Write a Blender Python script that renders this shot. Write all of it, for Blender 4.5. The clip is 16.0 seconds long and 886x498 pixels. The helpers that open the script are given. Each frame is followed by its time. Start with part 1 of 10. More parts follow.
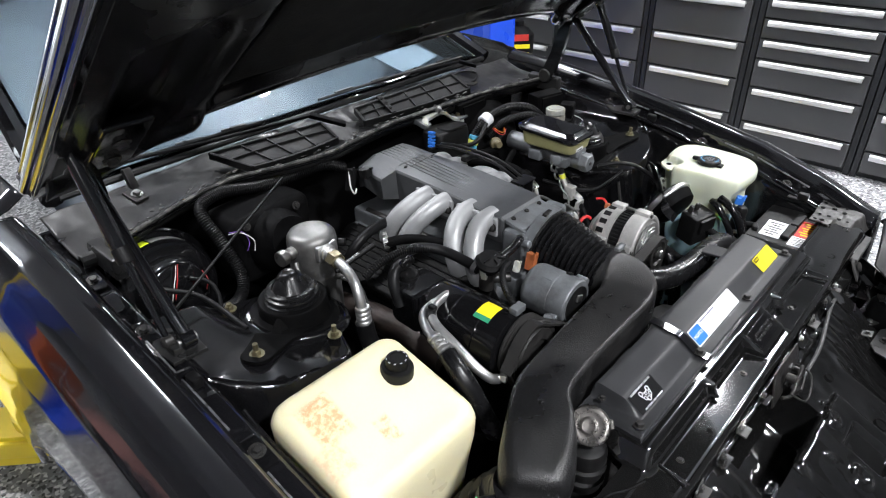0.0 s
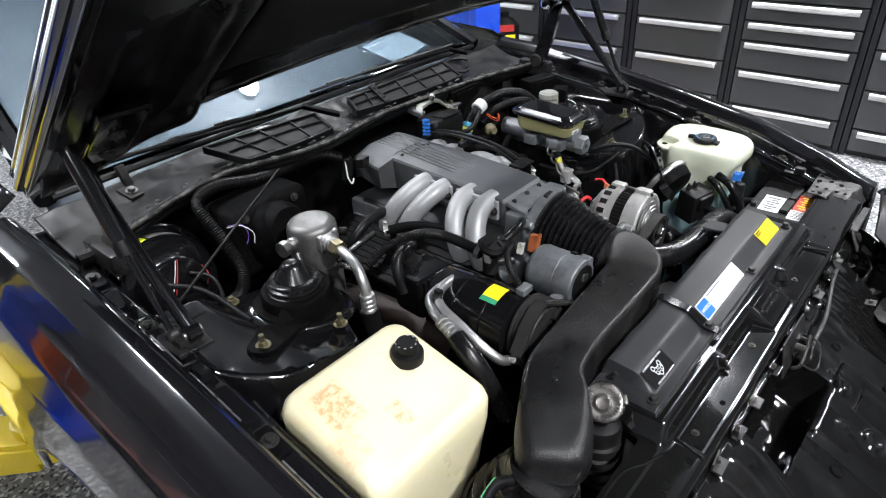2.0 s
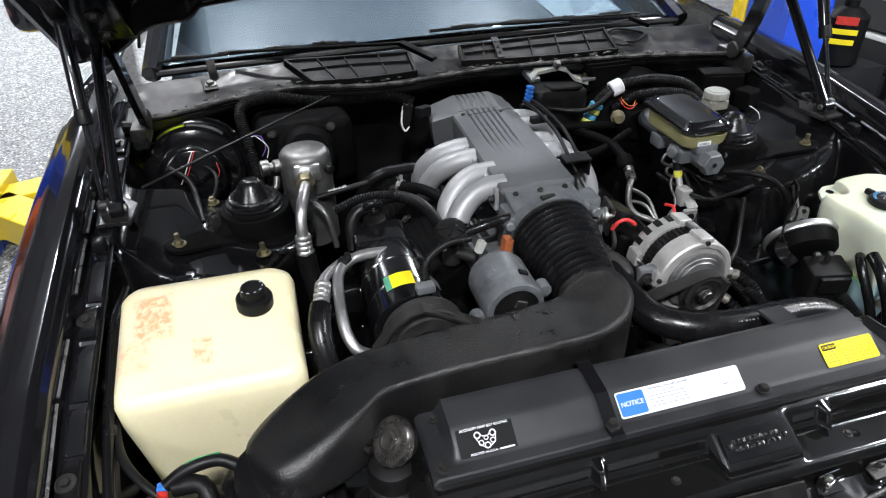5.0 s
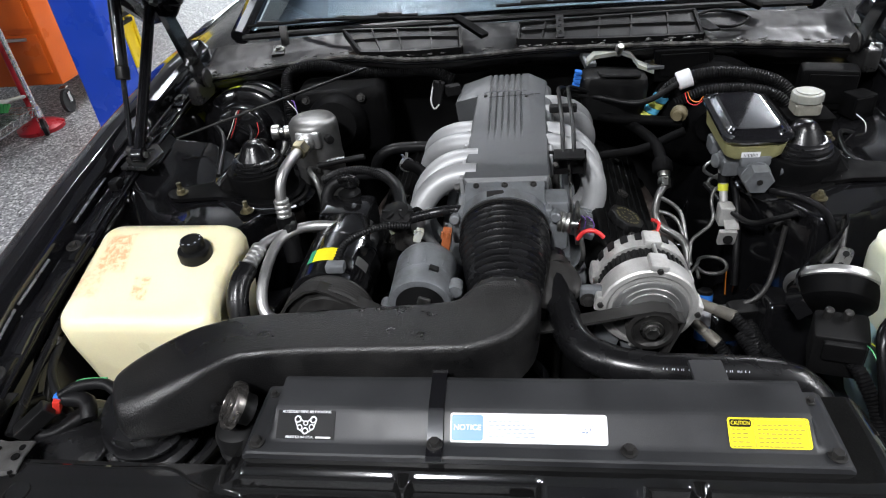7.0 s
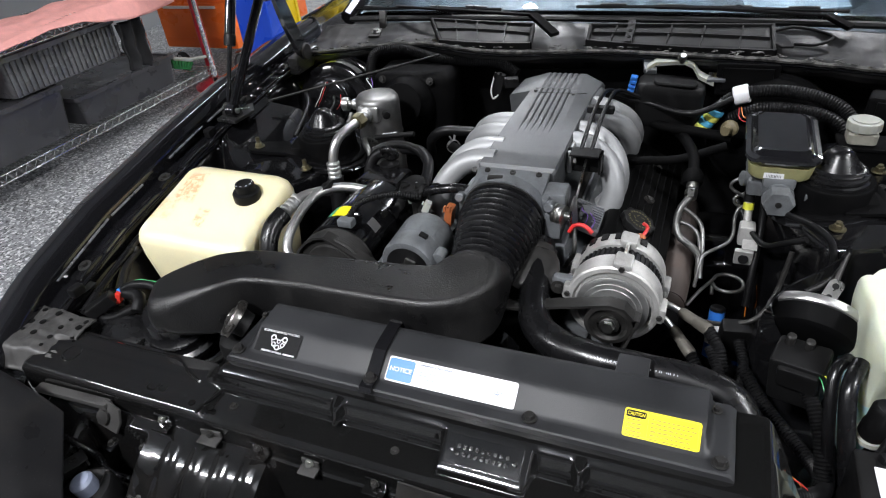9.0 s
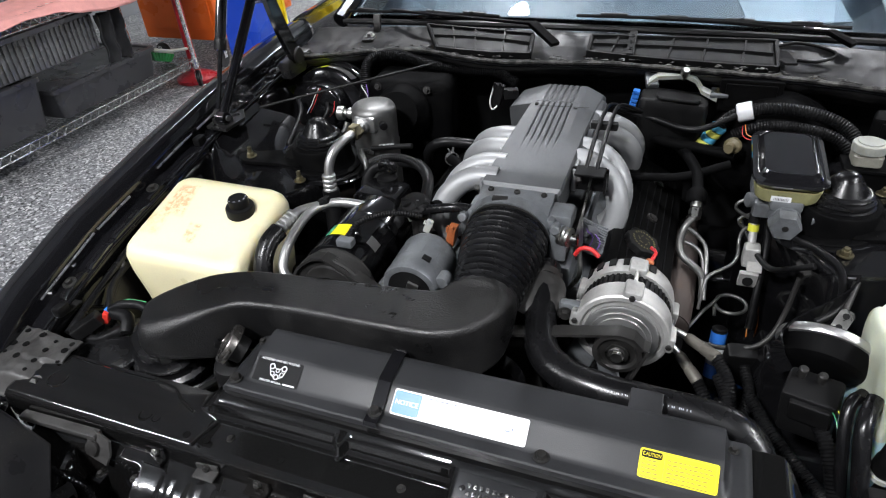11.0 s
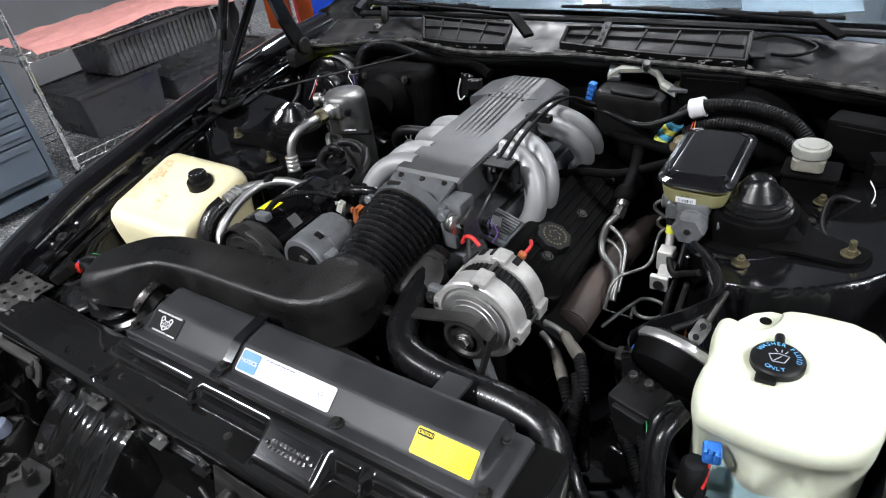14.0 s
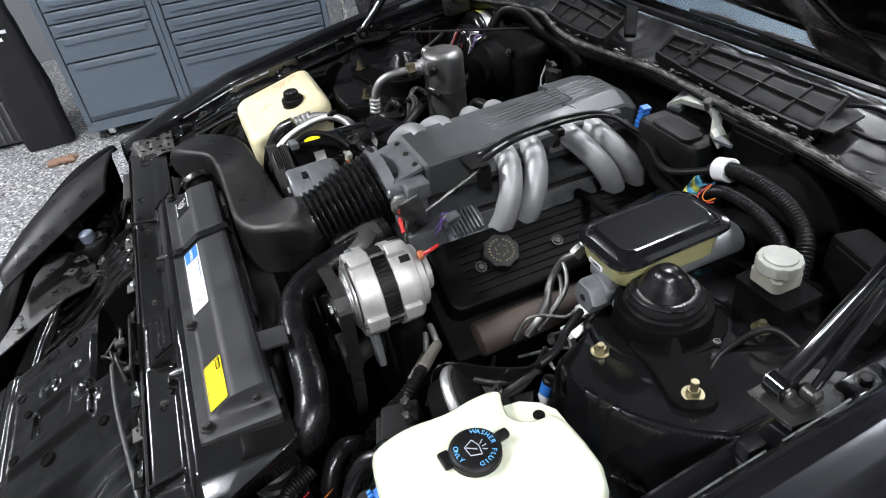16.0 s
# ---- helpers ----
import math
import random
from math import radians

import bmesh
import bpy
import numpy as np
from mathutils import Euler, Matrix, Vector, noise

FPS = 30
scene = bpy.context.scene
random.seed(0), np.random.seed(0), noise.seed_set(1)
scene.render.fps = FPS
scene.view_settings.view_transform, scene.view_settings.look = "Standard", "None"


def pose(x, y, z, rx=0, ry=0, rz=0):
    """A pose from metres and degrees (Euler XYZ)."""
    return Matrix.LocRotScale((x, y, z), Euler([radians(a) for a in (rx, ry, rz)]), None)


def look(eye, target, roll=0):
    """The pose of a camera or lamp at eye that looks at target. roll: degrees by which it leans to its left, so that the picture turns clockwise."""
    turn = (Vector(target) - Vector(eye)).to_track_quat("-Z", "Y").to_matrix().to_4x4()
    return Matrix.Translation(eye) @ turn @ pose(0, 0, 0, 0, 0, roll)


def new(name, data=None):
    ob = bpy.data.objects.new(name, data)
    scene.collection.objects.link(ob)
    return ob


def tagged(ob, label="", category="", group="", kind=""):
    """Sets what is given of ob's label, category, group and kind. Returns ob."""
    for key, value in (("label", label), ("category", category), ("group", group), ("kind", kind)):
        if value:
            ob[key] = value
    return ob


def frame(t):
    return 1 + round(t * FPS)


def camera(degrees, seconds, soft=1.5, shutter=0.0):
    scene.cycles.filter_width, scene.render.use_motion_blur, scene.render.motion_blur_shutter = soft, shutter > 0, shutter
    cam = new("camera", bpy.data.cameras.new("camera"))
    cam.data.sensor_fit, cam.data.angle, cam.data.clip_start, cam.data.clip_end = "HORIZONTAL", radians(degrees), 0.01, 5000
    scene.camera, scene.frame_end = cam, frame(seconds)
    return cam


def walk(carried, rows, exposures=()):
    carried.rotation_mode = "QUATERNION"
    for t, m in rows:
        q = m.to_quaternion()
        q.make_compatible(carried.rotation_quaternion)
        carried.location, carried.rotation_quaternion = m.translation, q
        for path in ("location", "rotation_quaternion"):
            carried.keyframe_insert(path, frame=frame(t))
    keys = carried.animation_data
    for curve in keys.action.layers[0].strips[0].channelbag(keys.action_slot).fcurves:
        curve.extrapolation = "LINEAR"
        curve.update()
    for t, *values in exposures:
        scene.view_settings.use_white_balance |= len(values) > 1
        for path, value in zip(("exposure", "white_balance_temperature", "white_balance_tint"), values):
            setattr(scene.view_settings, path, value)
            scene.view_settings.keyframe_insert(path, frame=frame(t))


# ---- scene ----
cam = camera(69.4, 16.0, soft=1.15)
PATH = [
    (0, (-1.012, -0.248, 1.485), (0.242, 0.913, 0.447), -1.3),
    (0.5, (-1.012, -0.249, 1.484), (0.233, 0.92, 0.444), -1.3),
    (1, (-1.015, -0.254, 1.484), (0.228, 0.918, 0.443), -1.3),
    (1.5, (-1.017, -0.248, 1.475), (0.225, 0.905, 0.413), -1.8),
    (2, (-1.031, -0.231, 1.459), (0.241, 0.904, 0.414), -3.0),
    (2.5, (-0.976, -0.263, 1.45), (0.208, 0.949, 0.388), -4.1),
    (3, (-0.874, -0.338, 1.437), (0.153, 1.005, 0.368), -3.6),
    (3.5, (-0.795, -0.407, 1.416), (0.088, 1.037, 0.35), -5.2),
    (4, (-0.695, -0.423, 1.391), (0.078, 1.064, 0.3), -3.7),
    (4.2, (-0.644, -0.429, 1.387), (0.057, 1.09, 0.292), -3.3),
    (6.3, (-0.13, -0.504, 1.366), (-0.157, 1.155, 0.249), -3.8),
    (6.5, (-0.09, -0.492, 1.363), (-0.191, 1.146, 0.22), -5.2),
    (7, (0.001, -0.464, 1.358), (-0.261, 1.162, 0.223), -6.2),
    (7.5, (0.137, -0.478, 1.36), (-0.354, 1.085, 0.214), -5.0),
    (8, (0.229, -0.513, 1.367), (-0.424, 1.007, 0.243), -5.6),
    (8.2, (0.258, -0.517, 1.359), (-0.452, 0.998, 0.263), -6.1),
    (10.3, (0.222, -0.485, 1.387), (-0.43, 1.014, 0.234), -4.8),
    (10.5, (0.214, -0.482, 1.389), (-0.43, 1.019, 0.235), -4.5),
    (11, (0.203, -0.473, 1.394), (-0.435, 1.041, 0.253), -4.4),
    (11.5, (0.194, -0.473, 1.389), (-0.435, 1.04, 0.242), -4.1),
    (12, (0.192, -0.469, 1.386), (-0.433, 1.052, 0.248), -4.8),
    (12.5, (0.218, -0.462, 1.374), (-0.429, 1.059, 0.248), -5.7),
    (13, (0.353, -0.447, 1.379), (-0.458, 0.977, 0.232), -4.0),
    (13.5, (0.481, -0.433, 1.377), (-0.444, 0.935, 0.248), -4.4),
    (14, (0.581, -0.335, 1.369), (-0.443, 0.969, 0.25), -8.8),
    (14.5, (0.666, -0.191, 1.367), (-0.516, 0.952, 0.228), -10.3),
    (15, (0.789, -0.064, 1.369), (-0.593, 0.815, 0.221), -8.7),
    (15.5, (0.908, 0.038, 1.39), (-0.568, 0.708, 0.219), -6.4),
    (16, (0.944, 0.127, 1.387), (-0.583, 0.658, 0.209), -7.3),
]
EXPOSURES = [(0, 0.44), (3.0, 0.44), (4.2, 0.36), (6.3, 0.28), (8.2, 0.38), (12.5, 0.38), (14.0, 0.46), (16.0, 0.48)]
walk(cam, [(t, look(eye, target, roll)) for t, eye, target, roll in PATH], EXPOSURES)

# ---- light ----
world = bpy.data.worlds.new("world")
scene.world = world
world.use_nodes = True
world.node_tree.nodes["Background"].inputs[0].default_value = (0.6, 0.7, 0.85, 1)
world.node_tree.nodes["Background"].inputs[1].default_value = 0.03


def area_lamp(name, at, sx, sy, watts, colour=(1.0, 0.98, 0.955), target=None, spread=180):
    data = bpy.data.lights.new(name, "AREA")
    data.shape, data.size, data.energy, data.color = "DISK" if sx == sy else "RECTANGLE", sx, watts, colour
    if sx != sy:
        data.size_y = sy
    data.spread = radians(spread)
    ob = new(name, data)
    ob.matrix_world = look(at, target or (at[0], at[1] + 0.001, at[2] - 1))
    return ob

# x, y, length along x, width along y, watts down, watts up, spread in degrees
LAMPS = [
    # unseen lamp ahead of the car, added to light the bay
    (-0.6, -1.5, 0.36, 0.36, 88, 12, 150),
    # two unseen battens, added for sheen on the front panels
    (2.80, -0.60, 1.2, 0.10, 78, 22, 180),
    (-2.90, -1.80, 1.2, 0.10, 60, 12, 180),
    # these two follow reflections in the windshield; their upward watts are added fill
    (0.98, 1.79, 0.17, 0.17, 16, 40, 150),
    (-0.86, 1.90, 0.14, 0.14, 26, 40, 130),
    # two unseen rear lamps, added to brighten the ceiling that the glass mirrors
    (-2.1, 5.0, 0.5, 0.5, 60, 90, 150),
    (2.7, 5.2, 0.5, 0.5, 70, 90, 180),
    # unseen lamp added to brighten the drawer fronts
    (2.45, 0.55, 0.4, 0.4, 48, 10, 110),
]

# ---- mesh helpers ----
def link_mesh(name, bm, material, parent=None, label="", smooth=38, loc=None):
    bmesh.ops.remove_doubles(bm, verts=bm.verts, dist=1e-5)
    bmesh.ops.recalc_face_normals(bm, faces=bm.faces)
    me = bpy.data.meshes.new(name)
    bm.to_mesh(me)
    bm.free()
    mats = material if isinstance(material, (list, tuple)) else [material]
    for m in mats:
        me.materials.append(m)
    if smooth:
        me.polygons.foreach_set("use_smooth", [True] * len(me.polygons))
        me.set_sharp_from_angle(angle=radians(smooth))
    ob = new(name, me)
    if smooth and len(me.polygons) < 3000:
        mod = ob.modifiers.new("weighted_normals", "WEIGHTED_NORMAL")
        mod.keep_sharp, mod.weight = True, 90
    if parent is not None:
        ob.parent = parent
    if label:
        ob["label"] = label
    return ob


def part(name, bm, material, parent, label="", smooth=38):
    return link_mesh(name, bm, material, parent, label, smooth)


def thing(name, label, category, group="", kind="", at=(0, 0, 0)):
    """An Empty that stands for a whole thing; its parts are its children."""
    ob = new(name)
    ob.empty_display_size = 0.02
    return tagged(ob, label, category, group, kind)


def solo(name, bm, material, label, category, group="", kind="", smooth=38):
    return tagged(link_mesh(name, bm, material, None, "", smooth), label, category, group, kind)


def basis(axis, hint=(0, 0, 1)):
    """A turn that takes z to the axis."""
    z = Vector(axis).normalized()
    h = Vector(hint)
    if abs(z.dot(h)) > 0.98:
        h = Vector((0, 1, 0)) if abs(z.y) < 0.9 else Vector((1, 0, 0))
    x = h.cross(z).normalized()
    y = z.cross(x)
    return Matrix((x, y, z)).transposed()


def box(bm, c, s, bevel=0.002, turn=(0, 0, 0), seg=2):
    m = pose(*c, *turn) @ Matrix.Diagonal((*s, 1))
    got = bmesh.ops.create_cube(bm, size=1, matrix=m)
    if bevel:
        edges = list({e for v in got["verts"] for e in v.link_edges})
        bmesh.ops.bevel(bm, geom=edges, offset=min(bevel, 0.45 * min(s)), segments=seg, affect="EDGES", profile=0.5)
    return bm


def ring_face(bm, vs):
    try:
        return bm.faces.new(vs)
    except ValueError:
        return None


def skin(bm, rings, caps=(True, True), closed=True):
    """Faces between rings of equally many points."""
    loops = [[bm.verts.new(p) for p in ring] for ring in rings]
    n = len(loops[0])
    for a, b in zip(loops, loops[1:]):
        for i in range(n if closed else n - 1):
            j = (i + 1) % n
            ring_face(bm, (a[i], a[j], b[j], b[i]))
    if closed:
        if caps[0]:
            ring_face(bm, loops[0][::-1])
        if caps[1]:
            ring_face(bm, loops[-1])
    return loops


def lathe(bm, profile, at=(0, 0, 0), axis=(0, 0, 1), seg=32, caps=(True, True)):
    """A turned shape: profile of (radius, height) along the axis from the point at."""
    t = basis(axis)
    rings = []
    for r, h in profile:
        r = max(r, 1e-4)
        rings.append([Vector(at) + t @ Vector((r * math.cos(a), r * math.sin(a), h)) for a in (2 * math.pi * k / seg for k in range(seg))])
    skin(bm, rings, caps)
    return bm


def rod(bm, a, b, r, r2=None, seg=12, bevel=0.0):
    a, b = Vector(a), Vector(b)
    r2 = r if r2 is None else r2
    d = (b - a).length
    prof = [(r, 0), (r2, d)] if not bevel else [(r - bevel, 0), (r, bevel), (r2, d - bevel), (r2 - bevel, d)]
    return lathe(bm, prof, a, b - a, seg)


def curve_points(pts, step=0.006):
    """Points along a smooth line through pts, evenly spaced."""
    p = [Vector(q) for q in pts]
    p = [2 * p[0] - p[1]] + p + [2 * p[-1] - p[-2]]
    fine = []
    for i in range(1, len(p) - 2):
        a, b, c, d = p[i - 1 : i + 3]
        for k in range(12):
            t = k / 12
            fine.append(0.5 * ((2 * b) + (c - a) * t + (2 * a - 5 * b + 4 * c - d) * t * t + (3 * b - a - 3 * c + d) * t**3))
    fine.append(p[-2])
    length = [0.0]
    for a, b in zip(fine, fine[1:]):
        length.append(length[-1] + (b - a).length)
    n = max(2, int(length[-1] / step))
    out, k = [], 0
    for i in range(n + 1):
        s = length[-1] * i / n
        while k < len(fine) - 2 and length[k + 1] < s:
            k += 1
        f = (s - length[k]) / max(1e-9, length[k + 1] - length[k])
        out.append(fine[k].lerp(fine[k + 1], min(1, f)))
    return out


def tube(bm, pts, r, seg=10, step=0.008, ridge=0.0, caps=(True, True), r2=None):
    """A bent round bar or hose; ridge: depth of corrugation, one rib each two steps; r2: radius at its far end."""
    line = curve_points(pts, step)
    n = len(line)
    tang = [(line[min(i + 1, n - 1)] - line[max(i - 1, 0)]).normalized() for i in range(n)]
    side = tang[0].orthogonal().normalized()
    rings = []
    for i in range(n):
        side = (side - tang[i] * side.dot(tang[i])).normalized()
        other = tang[i].cross(side)
        rr = r if r2 is None else r + (r2 - r) * i / (n - 1)
        if ridge and i % 2:
            rr -= ridge
        rings.append([line[i] + rr * (math.cos(a) * side + math.sin(a) * other) for a in (2 * math.pi * k / seg for k in range(seg))])
    skin(bm, rings, caps)
    return bm


def rounded(w, h, r, n=4):
    """A rounded rectangle in the plane, as points round it."""
    out = []
    for cx, cy, a0 in ((w / 2 - r, h / 2 - r, 0), (-w / 2 + r, h / 2 - r, 90), (-w / 2 + r, -h / 2 + r, 180), (w / 2 - r, -h / 2 + r, 270)):
        for k in range(n + 1):
            a = radians(a0 + 90 * k / n)
            out.append((cx + r * math.cos(a), cy + r * math.sin(a)))
    return out


def slab(bm, outline, z0, z1, m=None, bevel=0.0):
    """An upright prism over an outline of (x, y), with rounded top and bottom edges."""
    m = m or Matrix()
    c = Vector((sum(p[0] for p in outline) / len(outline), sum(p[1] for p in outline) / len(outline)))

    def shrunk(d):
        out = []
        k = len(outline)
        for i in range(k):
            p, a, b = Vector(outline[i]), Vector(outline[i - 1]), Vector(outline[(i + 1) % k])
            n1 = Vector((-(p - a).y, (p - a).x)).normalized() if (p - a).length > 1e-7 else Vector((0, 0))
            n2 = Vector((-(b - p).y, (b - p).x)).normalized() if (b - p).length > 1e-7 else Vector((0, 0))
            nn = n1 + n2
            if nn.length > 1e-6:
                nn.normalize()
            out.append(p + nn * d)
        return out

    area = sum(outline[i - 1][0] * outline[i][1] - outline[i][0] * outline[i - 1][1] for i in range(len(outline)))
    sgn = 1 if area > 0 else -1
    if bevel:
        steps = [(z0, bevel), (z0 + bevel, 0), (z1 - bevel, 0), (z1 - bevel * 0.3, bevel * 0.35), (z1, bevel)]
    else:
        steps = [(z0, 0), (z1, 0)]
    skin(bm, [[m @ Vector((q[0], q[1], z)) for q in shrunk(sgn * d)] for z, d in steps])
    return bm


def hexbolt(bm, at, axis=(0, 0, 1), r=0.008, h=0.006, washer=0.0):
    t = basis(axis)
    lift = 0.0
    if washer:
        lathe(bm, [(washer, 0), (washer, 0.0015)], at, axis, 16)
        lift = 0.0015
    rings = []
    for f, hh in ((1, lift), (1, lift + h * 0.8), (0.88, lift + h)):
        rings.append([Vector(at) + t @ Vector((r * f * math.cos(radians(60 * k)), r * f * math.sin(radians(60 * k)), hh)) for k in range(6)])
    skin(bm, rings)
    return bm


def sheet(bm, nx, ny, place, close=None):
    """A grid of nx by ny faces; place(u, v) gives each corner, u and v from 0 to 1."""
    vs = [[bm.verts.new(place(i / nx, j / ny)) for i in range(nx + 1)] for j in range(ny + 1)]
    for j in range(ny):
        for i in range(nx):
            bm.faces.new((vs[j][i], vs[j][i + 1], vs[j + 1][i + 1], vs[j + 1][i]))
    return vs


def thick(ob, t, offset=-1.0):
    mod = ob.modifiers.new("thickness", "SOLIDIFY")
    mod.thickness, mod.offset = t, offset
    return ob


def smoothstep(a, b, x):
    t = min(1.0, max(0.0, (x - a) / (b - a))) if a != b else float(x >= a)
    return t * t * (3 - 2 * t)


def lettering(name, words, at, turn, size, material, parent, label="", depth=0.0003, width=None):
    """Words in the built-in font, laid flat on a surface."""
    cu = bpy.data.curves.new(name, "FONT")
    cu.body, cu.size, cu.extrude, cu.align_x, cu.align_y = words, size, depth, "CENTER", "CENTER"
    tmp = bpy.data.objects.new(name + "_tmp", cu)
    scene.collection.objects.link(tmp)
    dg = bpy.context.evaluated_depsgraph_get()
    dg.update()
    me = bpy.data.meshes.new_from_object(tmp.evaluated_get(dg))
    bpy.data.objects.remove(tmp)
    bpy.data.curves.remove(cu)
    me.materials.clear()
    me.materials.append(material)
    ob = new(name, me)
    m = pose(*at, *turn)
    if width and me.vertices:
        w = max(v.co.x for v in me.vertices) - min(v.co.x for v in me.vertices)
        m = m @ Matrix.Diagonal((width / w, 1, 1, 1))
    me.transform(m)
    if parent is not None:
        ob.parent = parent
    if label:
        ob["label"] = label
    return ob


# ---- materials ----
def surface(name, colour, rough=0.5, metal=0.0, vary=0.15, scale=25.0, fine=400.0, bump=0.05, grime=None, grime_at=(0.55, 0.75), rough_vary=0.12, coat=0.0, sss=0.0, spec=0.5, random_vary=0.0, specks=None):
    """A node material: a base colour that varies at two scales, optional grime patches, uneven gloss and fine relief."""
    if specks is None:
        specks = 0.03 if max(colour) < 0.02 and grime else 0.0
    m = bpy.data.materials.new(name)
    m.use_nodes = True
    nt = m.node_tree
    n, l = nt.nodes, nt.links
    b = n["Principled BSDF"]
    co = n.new("ShaderNodeTexCoord")
    big = n.new("ShaderNodeTexNoise")
    big.inputs["Scale"].default_value, big.inputs["Detail"].default_value = scale, 5
    small = n.new("ShaderNodeTexNoise")
    small.inputs["Scale"].default_value, small.inputs["Detail"].default_value = fine, 3
    l.new(co.outputs["Object"], big.inputs["Vector"])
    l.new(co.outputs["Object"], small.inputs["Vector"])
    both = n.new("ShaderNodeMath")
    both.operation = "ADD"
    l.new(big.outputs["Fac"], both.inputs[0])
    half = n.new("ShaderNodeMath")
    half.operation, half.inputs[1].default_value = "MULTIPLY", 0.5
    l.new(small.outputs["Fac"], half.inputs[0])
    l.new(half.outputs[0], both.inputs[1])
    span = n.new("ShaderNodeMapRange")
    span.inputs["From Min"].default_value, span.inputs["From Max"].default_value = 0.45, 1.05
    span.inputs["To Min"].default_value, span.inputs["To Max"].default_value = 1 - vary, 1 + vary
    l.new(both.outputs[0], span.inputs["Value"])
    tint = n.new("ShaderNodeMix")
    tint.data_type, tint.blend_type = "RGBA", "MULTIPLY"
    tint.inputs["Factor"].default_value = 1.0
    tint.inputs[6].default_value = (*colour, 1)
    l.new(span.outputs["Result"], tint.inputs[7])
    out = tint.outputs[2]
    if random_vary:
        info = n.new("ShaderNodeObjectInfo")
        rr = n.new("ShaderNodeMapRange")
        rr.inputs["To Min"].default_value, rr.inputs["To Max"].default_value = 1 - random_vary, 1 + random_vary
        l.new(info.outputs["Random"], rr.inputs["Value"])
        t2 = n.new("ShaderNodeMix")
        t2.data_type, t2.blend_type = "RGBA", "MULTIPLY"
        t2.inputs["Factor"].default_value = 1.0
        l.new(out, t2.inputs[6])
        l.new(rr.outputs["Result"], t2.inputs[7])
        out = t2.outputs[2]
    rspan = n.new("ShaderNodeMapRange")
    rspan.inputs["From Min"].default_value, rspan.inputs["From Max"].default_value = 0.3, 0.7
    rspan.inputs["To Min"].default_value, rspan.inputs["To Max"].default_value = max(0.02, rough - rough_vary), min(1, rough + rough_vary)
    l.new(big.outputs["Fac"], rspan.inputs["Value"])
    rout = rspan.outputs["Result"]
    if grime:
        dirt = n.new("ShaderNodeTexNoise")
        dirt.inputs["Scale"].default_value, dirt.inputs["Detail"].default_value, dirt.inputs["Roughness"].default_value = scale * 0.45, 8, 0.7
        l.new(co.outputs["Object"], dirt.inputs["Vector"])
        dm = n.new("ShaderNodeMapRange")
        dm.inputs["From Min"].default_value, dm.inputs["From Max"].default_value = grime_at
        dm.inputs["To Max"].default_value = 0.85
        l.new(dirt.outputs["Fac"], dm.inputs["Value"])
        gm = n.new("ShaderNodeMix")
        gm.data_type = "RGBA"
        gm.inputs[7].default_value = (*grime, 1)
        l.new(dm.outputs["Result"], gm.inputs["Factor"])
        l.new(out, gm.inputs[6])
        out = gm.outputs[2]
        gr = n.new("ShaderNodeMix")
        gr.inputs[3].default_value = min(1, rough + 0.35)
        l.new(dm.outputs["Result"], gr.inputs["Factor"])
        l.new(rout, gr.inputs[2])
        rout = gr.outputs[0]
    if specks:
        dots = n.new("ShaderNodeTexVoronoi")
        dots.inputs["Scale"].default_value = 210
        l.new(co.outputs["Object"], dots.inputs["Vector"])
        near = n.new("ShaderNodeMapRange")
        near.inputs["From Min"].default_value, near.inputs["From Max"].default_value = 0.17, 0.10
        l.new(dots.outputs["Distance"], near.inputs["Value"])
        cell = n.new("ShaderNodeSeparateColor")
        l.new(dots.outputs["Color"], cell.inputs[0])
        pick = n.new("ShaderNodeMath")
        pick.operation = "ADD"
        l.new(cell.outputs[0], pick.inputs[0])
        l.new(big.outputs["Fac"], pick.inputs[1])
        some = n.new("ShaderNodeMath")
        some.operation, some.inputs[1].default_value = "GREATER_THAN", 1.22
        l.new(pick.outputs[0], some.inputs[0])
        on = n.new("ShaderNodeMath")
        on.operation = "MULTIPLY"
        l.new(near.outputs["Result"], on.inputs[0])
        l.new(some.outputs[0], on.inputs[1])
        sm = n.new("ShaderNodeMix")
        sm.data_type = "RGBA"
        sm.inputs[7].default_value = (specks, specks * 0.96, specks * 0.9, 1)
        l.new(on.outputs[0], sm.inputs["Factor"])
        l.new(out, sm.inputs[6])
        out = sm.outputs[2]
    l.new(out, b.inputs["Base Color"])
    l.new(rout, b.inputs["Roughness"])
    b.inputs["Metallic"].default_value = metal
    b.inputs["Specular IOR Level"].default_value = spec
    b.inputs["Coat Weight"].default_value = coat
    b.inputs["Coat Roughness"].default_value = 0.04
    if sss:
        b.inputs["Subsurface Weight"].default_value = sss
        b.inputs["Subsurface Radius"].default_value = (0.02, 0.016, 0.008)
        b.inputs["Subsurface Scale"].default_value = 1.0
    if bump:
        bp = n.new("ShaderNodeBump")
        bp.inputs["Strength"].default_value, bp.inputs["Distance"].default_value = bump, 0.002
        l.new(both.outputs[0], bp.inputs["Height"])
        l.new(bp.outputs["Normal"], b.inputs["Normal"])
    return m


body_paint = surface("gloss_black_paint", (0.006, 0.006, 0.007), 0.10, 0, 0.2, 8, 600, 0.004, None, rough_vary=0.03, coat=0.6)
bay_paint = surface("black_bay_paint", (0.0045, 0.0045, 0.005), 0.12, 0, 0.3, 14, 500, 0.02, (0.014, 0.0115, 0.010), (0.60, 0.88), 0.05, coat=0.3, spec=0.45, specks=0.010)
